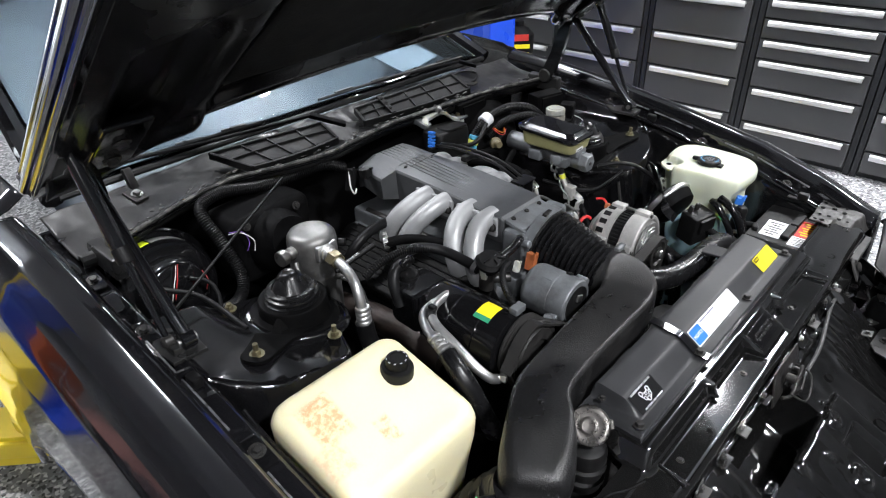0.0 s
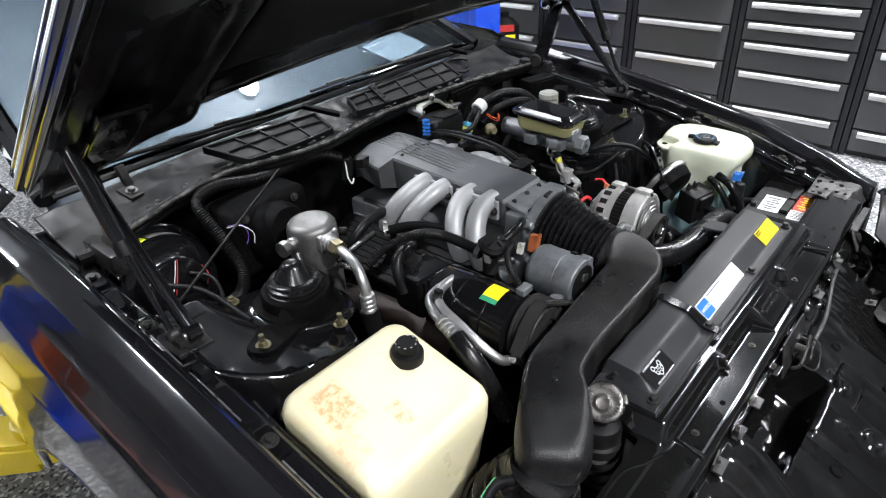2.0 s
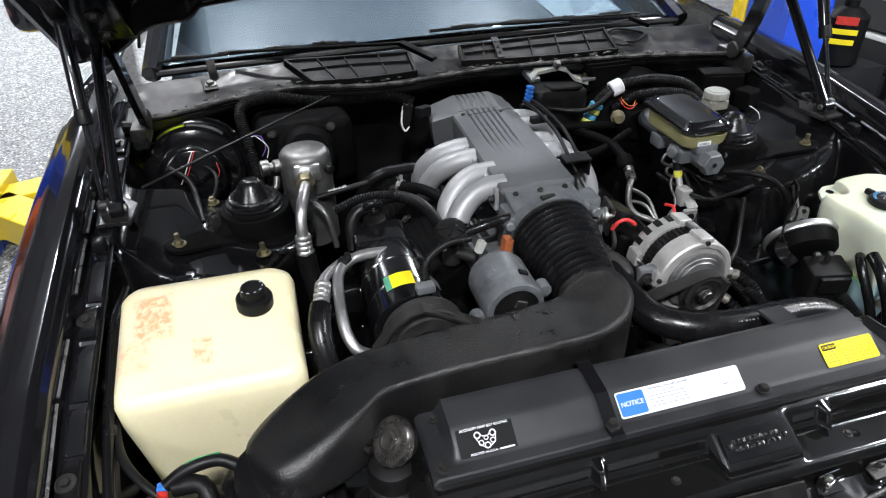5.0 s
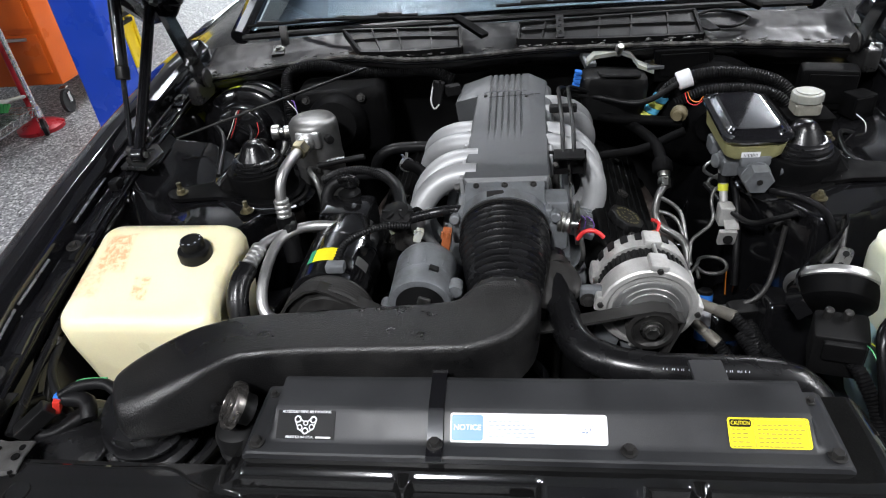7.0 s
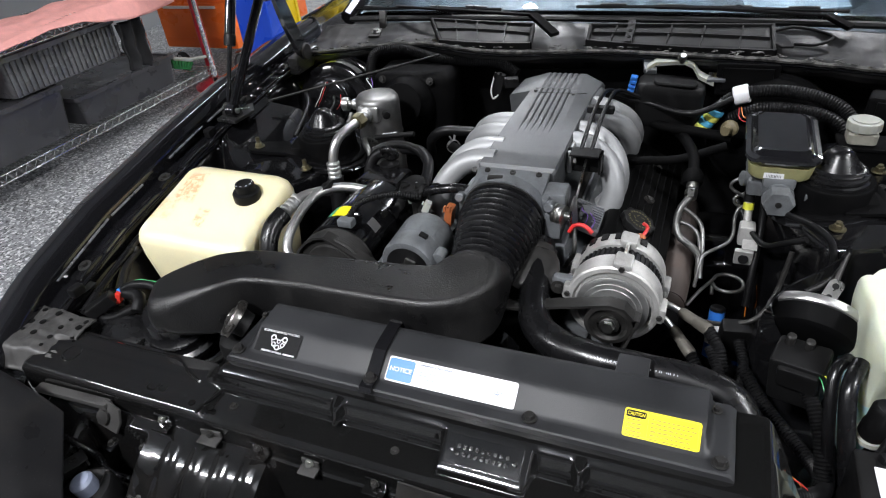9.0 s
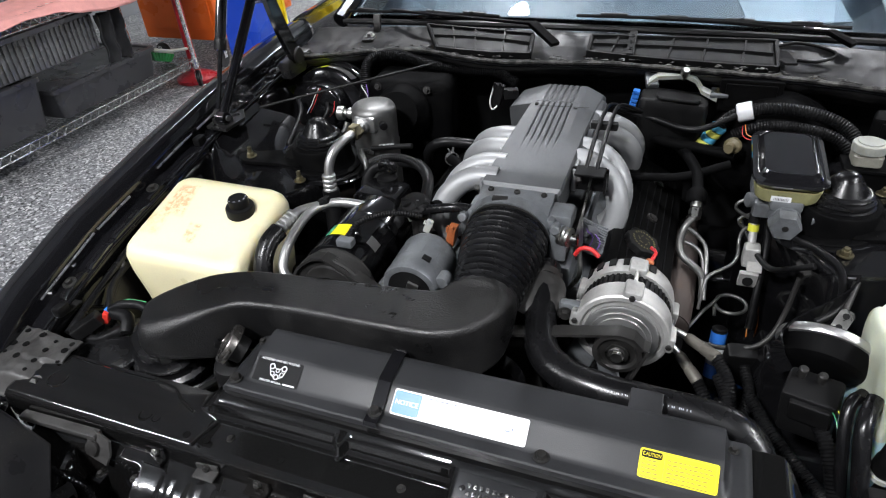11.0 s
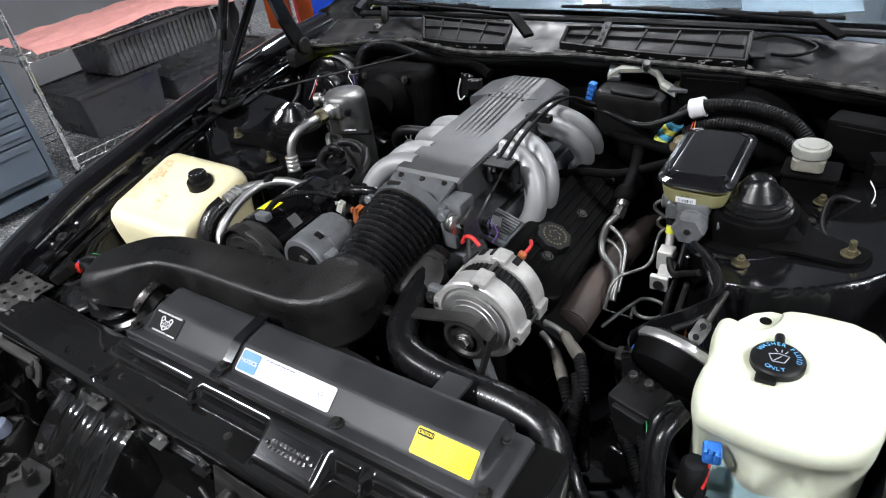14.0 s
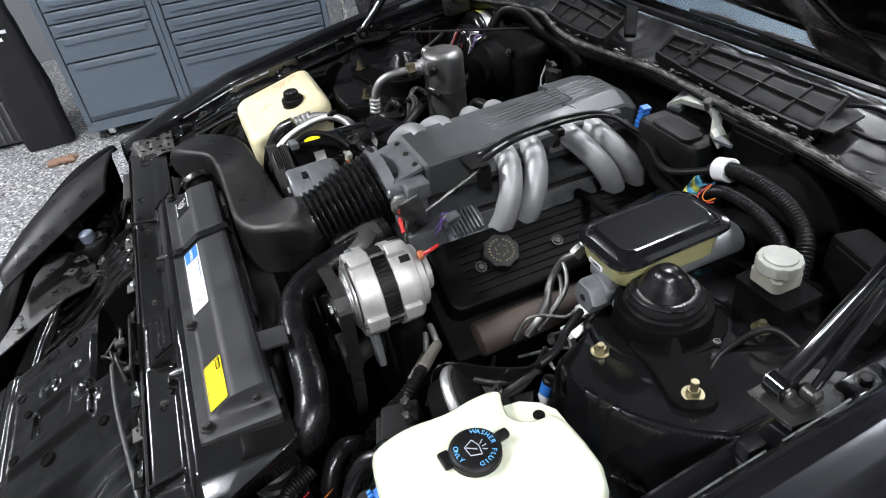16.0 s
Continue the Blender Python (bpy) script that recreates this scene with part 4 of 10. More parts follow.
def wheel(side):
    t = thing("wheel", "black tyre on a silver alloy rim", "wheel", "wheels of the car")
    at, ax = (C + side * 0.765, 0.60, 0.325), (side, 0.12, 0)
    bm = bmesh.new()
    prof = [(0.20, -0.10), (0.26, -0.112), (0.305, -0.105), (0.322, -0.085)]
    for k in range(5):
        h = -0.07 + 0.035 * k
        prof += [(0.325, h - 0.012), (0.325, h + 0.012), (0.319, h + 0.013), (0.319, h + 0.021)]
    prof += [(0.322, 0.088), (0.305, 0.105), (0.26, 0.112), (0.205, 0.10)]
    lathe(bm, prof, at, ax, 64, (False, False))
    part("tyre", bm, tyre_rubber, t, "black tyre")
    bm = bmesh.new()
    lathe(bm, [(0.206, -0.10), (0.20, -0.02), (0.205, 0.095), (0.197, 0.098), (0.185, 0.06), (0.06, 0.045), (0.055, 0.07), (0.0, 0.072)], at, ax, 48)
    part("rim", bm, bright_alu, t, "silver alloy rim")
    return t


for sd in (-1, 1):
    fender(sd)
    door(sd)
    wheel(sd)


def tower_deck(d):
    """Height of the strut tower's deck, which climbs towards the fender."""
    return 0.780 + 0.20 * (d - 0.48)


def apron(side):
    """Inner fender: a pressed sheet from the fender flange down round the strut tower and the wheel house."""
    bm = bmesh.new()

    def place(u, v):
        d = 0.716 - 0.436 * u
        y = -0.06 + 1.0 * v
        rim = fender_top(y) - 0.055
        q = math.hypot(d - 0.53, y - 0.62) if y < 0.62 else max(0.0, d - 0.53)
        back = 0.69 if side < 0 else 0.80
        on_deck = (1 - smoothstep(0.192, 0.220, q)) * (1 - smoothstep(back, back + 0.04, y))
        deck_in = 0.400 + 0.45 * max(0.0, 0.58 - y)
        inner = smoothstep(deck_in - 0.014, deck_in + 0.014, d)
        z_deck = tower_deck(d) - 0.29 * (1 - inner) + (0.13 * (y - 0.53) * smoothstep(0.56, 0.62, d) if side < 0 else 0.0)
        ahead = smoothstep(0.30, 0.36, y)
        z_low = 0.50 + 0.03 * math.sin(9 * y) + ahead * (0.17 * smoothstep(0.37, 0.41, d) + 0.075 * smoothstep(0.54, 0.64, d))
        fold = math.exp(-((q - 0.235) / 0.030) ** 2) * smoothstep(0.53, 0.60, d)
        z = z_low + (z_deck - z_low) * on_deck
        z += ((0.020 if side < 0 else 0.009) * noise.noise((d * 26, y * 26, side * 5.0)) + 0.008 * noise.noise((d * 65, y * 65, side * 5.0))) * fold
        edge = smoothstep(0.684, 0.708, d)
        z = z + (rim - z) * edge
        z += 0.003 * noise.noise((d * 9, y * 9, side * 3.0))
        return Vector((C + side * d, y, z))

    sheet(bm, 130, 240, place)
    ob = part("inner_fender", bm, bay_paint, car, "glossy black pressed inner fender", smooth=55)
    thick(ob, 0.003)
    return ob


for sd in (-1, 1):
    apron(sd)


def strut_tower(side):
    x, y = C + side * (0.493 if side > 0 else 0.479), 0.582 if side > 0 else 0.590
    bm = bmesh.new()
    # low raised pad under the drum
    lathe(bm, [(0.100, -0.004), (0.094, 0.000), (0.084, 0.002), (0.0, 0.002)], (x, y, 0.783), (side * -0.20, 0, 1), 56)
    ob = part("strut_tower", bm, bay_paint, car, "glossy black strut tower", smooth=50)
    # mount plate with one lobe that carries a stud and climbs with the deck
    sx, sy = (0.597 if side > 0 else -0.634), 0.515
    a = math.atan2(sy - y, sx - x)
    g = Vector((math.cos(a), math.sin(a), 0))
    h = Vector((-g.y, g.x, 0))
    bm = bmesh.new()
    lathe(bm, [(0.080, 0.0), (0.080, 0.003), (0.078, 0.0045), (0.0, 0.0045)], (x, y, 0.7845), (side * -0.20, 0, 1), 60)
    part("mount_plate", bm, crinkle_black, ob)
    reach = math.hypot(sx - x, sy - y)
    q = bmesh.new()
    rings = []
    for f, w in ((0.045, 0.052), (0.07, 0.044), (0.09, 0.034), (reach - 0.012, 0.027), (reach + 0.008, 0.025), (reach + 0.018, 0.018), (reach + 0.023, 0.008)):
        p = Vector((x, y, 0)) + g * f
        top = tower_deck(abs(p.x - C)) + 0.0065
        rings.append([Vector((*(p + h * k).xy, top + e)) for k, e in ((-w, -0.007), (-w, -0.001), (-w + 0.002, 0), (w - 0.002, 0), (w, -0.001), (w, -0.007))])
    skin(q, rings)
    part("mount_lobe", q, crinkle_black, ob)
    for bx, by, lift in ((sx, sy, 0.0065), (0.470 if side > 0 else -0.502, 0.484, 0.001 if side > 0 else 0.008), (x + side * 0.08, y + 0.085, 0.001)):
        z = tower_deck(abs(bx - C)) + lift
        bm = bmesh.new()
        hexbolt(bm, (bx, by, z), (0, 0, 1), 0.0080, 0.007, 0.0125)
        rod(bm, (bx, by, z + 0.007), (bx, by, z + (0.021 if lift > 0.005 else 0.013)), 0.0045, seg=10)
        part("stud", bm, brass, ob, "dull zinc stud and nut")
    for bx, by in ((x + g.x * 0.075 - h.x * 0.030 * side, y + g.y * 0.075 - h.y * 0.030 * side), (x + side * 0.075, y + 0.02)):
        bm = bmesh.new()
        lathe(bm, [(0.0055, 0.0), (0.0050, 0.0025), (0.0035, 0.0025), (0.0030, 0.0010), (0.0, 0.0010)], (bx, by, tower_deck(abs(bx - C)) + 0.006), (0, 0, 1), 14)
        part("rivet", bm, dark_steel, ob)
    # rubber bearing cap: drum with a flared foot, steps and a cone
    cap = thing("strut_cap", "black rubber cone cap on the strut tower", "rubber cap", "strut caps")
    bm = bmesh.new()
    lathe(bm, [(0.068, 0.0), (0.066, 0.004), (0.0635, 0.010), (0.0625, 0.030), (0.0620, 0.044), (0.0595, 0.0475), (0.0, 0.0475)], (x, y, 0.776), (0, 0, 1), 56)
    base, top = Vector((x, y, 0.790)), Vector((x, y, 0.818))
    skin(bm, [[base + g * 0.050 - h * 0.022, base + g * 0.090 - h * 0.012, base + g * 0.090 + h * 0.012, base + g * 0.050 + h * 0.022], [top + g * 0.050 - h * 0.008, top + g * 0.063 - h * 0.003, top + g * 0.063 + h * 0.003, top + g * 0.050 + h * 0.008]])
    part("drum", bm, crinkle_black, cap, smooth=45)
    bm = bmesh.new()
    lathe(bm, [(0.051, 0.0), (0.051, 0.004), (0.047, 0.006), (0.047, 0.009), (0.049, 0.0105), (0.048, 0.014), (0.043, 0.016), (0.042, 0.019), (0.044, 0.0205), (0.042, 0.022), (0.037, 0.024)], (x, y, 0.8220), (0, 0, 1), 56)
    part("stepped_collar", bm, gloss_rubber, cap)
    bm = bmesh.new()
    lathe(bm, [(0.037, 0.0), (0.035, 0.003), (0.020, 0.026), (0.014, 0.0315), (0.008, 0.033), (0.0, 0.0332)], (x, y, 0.8425), (0, 0, 1), 48)
    part("cone", bm, gloss_rubber, cap)


for sd in (-1, 1):
    strut_tower(sd)


def cowl():
    """The cowl: rolled lip over the bay, top panel back to the glass, firewall below."""
    LX = [-0.72, -0.67, -0.60, -0.537, -0.47, -0.40, -0.345, -0.30, -0.24, -0.18, -0.07, 0.035, 0.14, 0.25, 0.415, 0.505, 0.60, 0.66, 0.70]
    LY = [0.862, 0.874, 0.892, 0.909, 0.921, 0.922, 0.905, 0.888, 0.874, 0.868, 0.884, 0.898, 0.893, 0.883, 0.877, 0.872, 0.862, 0.852, 0.845]

    def lip_y(x):
        return sum(float(np.interp(x + h, LX, LY)) for h in (-0.02, -0.01, 0.0, 0.01, 0.02)) / 5

    def lip_z(x):
        d = abs(x - C)
        return 0.918 - 0.016 * smoothstep(0.30, 0.72, d)

    bm = bmesh.new()
    prof = [(0.110, -0.075), (0.020, -0.034), (0.002, -0.024), (-0.006, -0.014), (-0.007, -0.004), (0.0, 0.004), (0.010, 0.003), (0.016, -0.008), (0.026, -0.010), (0.06, -0.004), (0.10, 0.004), (0.135, 0.018), (0.150, 0.024)]

    def place(u, v):
        x = C - 0.715 + 1.43 * u
        f = v * (len(prof) - 1)
        i = min(int(f), len(prof) - 2)
        a = prof[i][0] + (prof[i + 1][0] - prof[i][0]) * (f - i)
        b = prof[i][1] + (prof[i + 1][1] - prof[i][1]) * (f - i)
        back = lip_y(x)
        y = back + a * (1.0 if a < 0.03 or b < -0.05 else (1.035 - back) / 0.150)
        wob = (0.004 * noise.noise((x * 14, v * 6, 2.0)) + 0.0014 * noise.noise((x * 46, v * 16, 5.0)) + 0.0005 * noise.noise((x * 120, v * 40, 7.0))) * (1 if b > -0.03 else 0)
        return Vector((x, y, lip_z(x) + b + wob))

    sheet(bm, 260, 60, place)
    ob = part("cowl_panel", bm, cowl_paint, car, "dusty black cowl panel with a rolled lip", smooth=50)
    thick(ob, 0.003)
    # perished bead along the lip
    bm = bmesh.new()
    tube(bm, [(C - 0.69 + 1.38 * k / 40, lip_y(C - 0.69 + 1.38 * k / 40) - 0.006, lip_z(C - 0.69 + 1.38 * k / 40) + 0.003 + 0.001 * (k % 2)) for k in range(41)], 0.005, 6, 0.012, 0.001)
    part("lip_seal", bm, sealer_and_glints, ob, "flaking grey sealer along the lip")
    # added glossy rolled edge, to show a bright line along the lip
    bm = bmesh.new()
    tube(bm, [(C - 0.68 + 1.36 * k / 60, lip_y(C - 0.68 + 1.36 * k / 60) - 0.0085, lip_z(C - 0.68 + 1.36 * k / 60) - 0.004 + 0.0012 * noise.noise((k * 0.7, 1.0, 2.0))) for k in range(61)], 0.0026, 8, 0.006)
    part("lip_edge", bm, body_paint, ob, "glossy rolled edge")
    # pale flakes scattered on the lip, painted highlights rather than loose matter
    rng = random.Random(7)
    bm = bmesh.new()
    for k in range(90):
        x = C + rng.uniform(-0.66, 0.66)
        y, z, r = lip_y(x) + rng.choice((-0.004, 0.002, 0.010, 0.018)) + rng.uniform(-0.003, 0.003), lip_z(x) + 0.0085, rng.uniform(0.002, 0.006)
        vs = []
        for j in range(6):
            a = j * math.pi / 3
            vs.append(bm.verts.new((x + 2.2 * r * rng.uniform(0.5, 1) * math.cos(a), y + r * rng.uniform(0.4, 1) * math.sin(a), z + rng.uniform(-0.003, 0.001))))
        bm.faces.new(vs)
    tagged(thick(part("lip_glint_flake", bm, sealer_and_glints, ob, "pale flakes that paint the lip's broken highlights"), 0.0008), kind="stuff")
    return lip_y, lip_z


lip_y, lip_z = cowl()
bm = bmesh.new()
box(bm, (C, 0.990, 0.525), (1.40, 0.01, 0.70), 0.002)
part("firewall", bm, matte_black, car, "matte black firewall")
# dark sheet added so that the lit floor does not show through the bay
bm = bmesh.new()
box(bm, (C, 0.42, 0.20), (1.52, 1.05, 0.02), 0.004)
part("under_sheet", bm, matte_black, car, "dark sheet added to close the bay from below")


# near-black that paints the shade inside holes and slots
pit_black = surface("hole_shadow_black", (0.002, 0.002, 0.002), 0.9, spec=0.1)
chrome_black = surface("worn_black_stamping", (0.03, 0.03, 0.03), 0.2, 0.6, 0.5, 300, 900, 0.1)
cable_grey = surface("grey_cable_sleeve", (0.045, 0.045, 0.045), 0.4)
dusty_plate = surface("dusty_grey_plate", (0.034, 0.033, 0.032), 0.5, 0.1, 0.5, 35, 500, 0.12, (0.02, 0.018, 0.016), (0.5, 0.8))


def fillet(prof, r=0.0035, n=3):
    """A profile with each inner corner rounded."""
    out = [Vector(prof[0])]
    for a, b, c in zip(prof, prof[1:], prof[2:]):
        a, b, c = Vector(a), Vector(b), Vector(c)
        k = min(r, 0.4 * (b - a).length, 0.4 * (c - b).length)
        p, q = b + (a - b).normalized() * k, b + (c - b).normalized() * k
        for i in range(n + 1):
            f = i / n
            out.append(p * (1 - f) ** 2 + b * 2 * f * (1 - f) + q * f * f)
    out.append(Vector(prof[-1]))
    return out


def core_support():
    """Radiator support: a pressed beam across the front with steps, ribs and holes."""
    bm = bmesh.new()
    base = [(0.10, 0.70), (0.10, 0.742), (0.030, 0.746), (-0.024, 0.746), (-0.033, 0.740), (-0.039, 0.723), (-0.045, 0.7175), (-0.086, 0.7160), (-0.096, 0.708), (-0.098, 0.672), (-0.100, 0.56)]
    sunk = list(base)
    sunk[4], sunk[5], sunk[6] = (-0.030, 0.7435), (-0.072, 0.7215), (-0.077, 0.7175)
    prof, pocket = fillet(base), fillet(sunk)
    last = len(prof) - 1

    def place(u, v):
        x = C - 0.66 + 1.32 * u
        i = int(round(v * last))
        notch = smoothstep(0.006, 0.013, x) * (1 - smoothstep(0.120, 0.127, x))
        y, z = prof[i].lerp(pocket[i], notch)
        d = abs(x)
        out = smoothstep(0.372, 0.418, d) if x > 0 else smoothstep(0.332, 0.372, d)
        if z > 0.717:
            z -= (z - 0.7180) * out * 0.95
        y -= out * max(0.0, y + 0.004)
        step = smoothstep(-0.338, -0.330, x) * (1 - smoothstep(0.352, 0.360, x))
        if -0.088 < y < -0.040 and z < 0.7185:
            z -= 0.0045 * step
        for rx in (-0.142, 0.178):
            if 0.7177 < z < 0.742 and y < -0.02:
                y -= 0.013 * math.exp(-((x - rx) / 0.0065) ** 4)
        if z < 0.66:
            y -= 0.006 * smoothstep(0.2, 0.6, math.sin(55 * x + 2 * math.sin(9 * x)))
            z += 0.012 * max(0.0, math.sin(31 * x + 1.3)) if z > 0.6 else 0.0
        z += 0.0003 * noise.noise((x * 14, y * 30, 4.0))
        return Vector((x, y, z))

    sheet(bm, 380, last, place)
    ob = part("radiator_support", bm, support_paint, car, "glossy black pressed radiator support", smooth=60)
    mod = ob.modifiers.new("weighted_normals", "WEIGHTED_NORMAL")
    mod.keep_sharp, mod.weight = True, 90
    thick(ob, 0.003)
    # holes drawn as small raised discs, the shade inside them put into the colour
    for hx, hy, r, z in ((-0.440, -0.066, 0.0095, 0.7160), (-0.421, -0.067, 0.006, 0.7160), (-0.360, -0.077, 0.0045, 0.7160), (-0.327, -0.077, 0.0045, 0.7160), (-0.215, -0.071, 0.004, 0.7117), (0.013, -0.076, 0.004, 0.7117), (0.21, -0.064, 0.005, 0.7117), (0.451, -0.066, 0.009, 0.7160), (0.40, -0.064, 0.005, 0.7160)):
        bm = bmesh.new()
        lathe(bm, [(r * 1.12, 0.0), (r * 1.1, 0.0012), (r * 0.9, 0.0012), (r * 0.85, 0.0006), (0.0, 0.0006)], (hx, hy, z), (0, 0, 1), 16)
        part("hole_rim", bm, pit_black, ob)
    # plate with stamped characters, shown as plain bumps
    bm = bmesh.new()
    box(bm, (0.0655, -0.0515, 0.7335), (0.094, 0.036, 0.0016), 0.0005, (27.6, 0, 0))
    pl = part("stamped_plate", bm, bay_paint, ob, "black riveted plate with stamped characters")
    bm = bmesh.new()
    for k in range(18):
        a, b = k % 9, k // 9
        s = 0.0042 - 0.0088 * b
        box(bm, (0.034 + 0.0076 * a, -0.0517 + s * 0.886, 0.7347 + s * 0.463), (0.0046, 0.0055, 0.0018), 0.0006, (27.6, 0, 10 * (k % 3) - 10))
    for sx in (0.0265, 0.1045):
        lathe(bm, [(0.0035, 0), (0.003, 0.0025), (0.0, 0.003)], (sx, -0.0519, 0.7342), (0, -0.46, 0.89), 10)
    tagged(part("stamp", bm, chrome_black, pl, "worn stamped bumps"), kind="stuff")
    for x0 in (-0.30, -0.05, 0.2):
        bm = bmesh.new()
        hexbolt(bm, (x0, -0.062, 0.7117), (0, 0, 1), 0.004, 0.003, 0.006)
        part("bolt", bm, dark_steel, ob)
    # welded stiffeners of the end plates
    for sd in (-1, 1):
        bm = bmesh.new()
        box(bm, (sd * 0.560, -0.032, 0.7178), (0.052, 0.0035, 0.0016), 0.0006, (0, 0, sd * -4))
        part("slot", bm, pit_black, ob)
        bm = bmesh.new()
        lathe(bm, [(0.0165, 0), (0.0165, 0.0016), (0.0150, 0.0022), (0.0138, 0.0016), (0.0135, 0.0006)], (sd * 0.622, -0.050, 0.7165), (0, 0, 1), 28)
        part("notch_rim", bm, support_paint, ob)
        # pressed bead along the plate's outline
        bm = bmesh.new()
        tube(bm, [(sd * 0.645, -0.010, 0.7172), (sd * 0.52, -0.012, 0.7175), (sd * 0.44, -0.012, 0.7180), (sd * 0.405, -0.030, 0.7182), (sd * 0.375, -0.042, 0.7180)], 0.0030, seg=8)
        part("bead", bm, support_paint, ob)
        for k in range(7):
            bm = bmesh.new()
            lathe(bm, [(0.0024, 0.0), (0.0024, 0.0010), (0.0, 0.0010)], (sd * (0.514 - 0.0113 * k), -0.030 + 0.0015 * (k % 2), 0.7170), (0, 0, 1), 10)
            part("pin_hole", bm, pit_black, ob)
        bm = bmesh.new()
        box(bm, (sd * 0.338, -0.066, 0.7160), (0.006, 0.050, 0.005), 0.002, (0, 0, sd * 14))
        part("bead", bm, support_paint, ob)
        # folded bracket that drops from the front flange, with a cross bar
        bm = bmesh.new()
        slab(bm, [(-0.026, -0.026), (0.020, -0.026), (0.026, -0.008), (0.020, 0.012), (-0.014, 0.016), (-0.026, 0.004)], -0.002, 0.002, pose(sd * 0.492, -0.112, 0.690, 62, 0, sd * 10), 0.0008)
        br = part("drop_bracket", bm, dusty_plate, ob, "black drop bracket with an oval slot")
        bm = bmesh.new()
        lathe(bm, [(0.011, 0), (0.011, 0.003), (0.007, 0.004), (0.0, 0.004)], (sd * 0.500, -0.1195, 0.686), (0, -0.88, 0.47), 18)
        part("boss", bm, dark_steel, br)
        bm = bmesh.new()
        box(bm, (sd * 0.572, -0.106, 0.694), (0.150, 0.016, 0.010), 0.003, (0, sd * 3, 0))
        part("cross_bar", bm, dusty_plate, ob)
    rng = random.Random(5)
    for k, x in enumerate((-0.40, -0.315, -0.235, -0.155, -0.06, 0.055, 0.14, 0.215, 0.295, 0.37)):
        w, h = rng.uniform(0.016, 0.034), rng.uniform(0.012, 0.022)
        bm = bmesh.new()
        box(bm, (x, -0.1005, 0.694), (w, 0.003, h), 0.001, (rng.uniform(-8, 8), 0, rng.uniform(-6, 6)))
        box(bm, (x, -0.108, 0.694 - h * 0.45), (w, 0.016, 0.003), 0.001, (rng.uniform(-10, 10), 0, 0))
        tab = part("edge_tab", bm, (support_paint, dusty_plate)[k % 2], ob)
        bm = bmesh.new()
        hexbolt(bm, (x, -0.102, 0.696), (0, -1, 0.1), 0.0042, 0.004, 0.0062)
        part("screw", bm, steel if k % 3 == 0 else dark_steel, tab)
    return ob


core_support()


def end_bracket(side):
    """A dusty, crumpled corner bracket, drilled all over, folded down at its front."""
    bm = bmesh.new()

    def place(u, v):
        d = 0.612 + 0.125 * u
        y = 0.020 - 0.098 * v - 0.025 * u * v
        z = 0.7235 + 0.006 * u + 0.005 * noise.noise((d * 30, y * 30, 3.0)) + 0.002 * noise.noise((d * 90, y * 90, 8.0))
        z -= 0.030 * smoothstep(0.80, 1.0, v) + 0.012 * smoothstep(0.45, 0.52, v) * (1 - smoothstep(0.0, 0.5, u))
        return Vector((C + side * d, y, z))

    sheet(bm, 40, 40, place)
    ob = thick(part("end_bracket", bm, dusty_plate, car, "dusty grey drilled corner bracket", smooth=40), 0.003)
    rng = random.Random(11)
    # drilled holes as near-black discs laid on the sheet, shade by colour
    for k in range(14):
        u, v = 0.10 + 0.25 * (k % 4) + rng.uniform(-0.05, 0.05), 0.10 + 0.20 * (k // 4) + rng.uniform(-0.04, 0.04)
        bm = bmesh.new()
        r = rng.choice((0.0032, 0.0045, 0.0055))
        lathe(bm, [(r, 0), (r, 0.0012), (0.0, 0.0012)], place(u, v) + Vector((0, 0, 0.0004)), (0, 0, 1), 12)
        part("hole", bm, pit_black, ob)
    bm = bmesh.new()
    hexbolt(bm, place(0.12, 0.84), (0, -0.6, 0.8), 0.008, 0.006, 0.013)
    part("bolt", bm, dark_steel, ob)


for sd in (-1, 1):
    end_bracket(sd)


def header_top(y):
    """Height of the header panel's middle, which slopes down to the front."""
    return 0.682 + 0.45 * (y + 0.098)


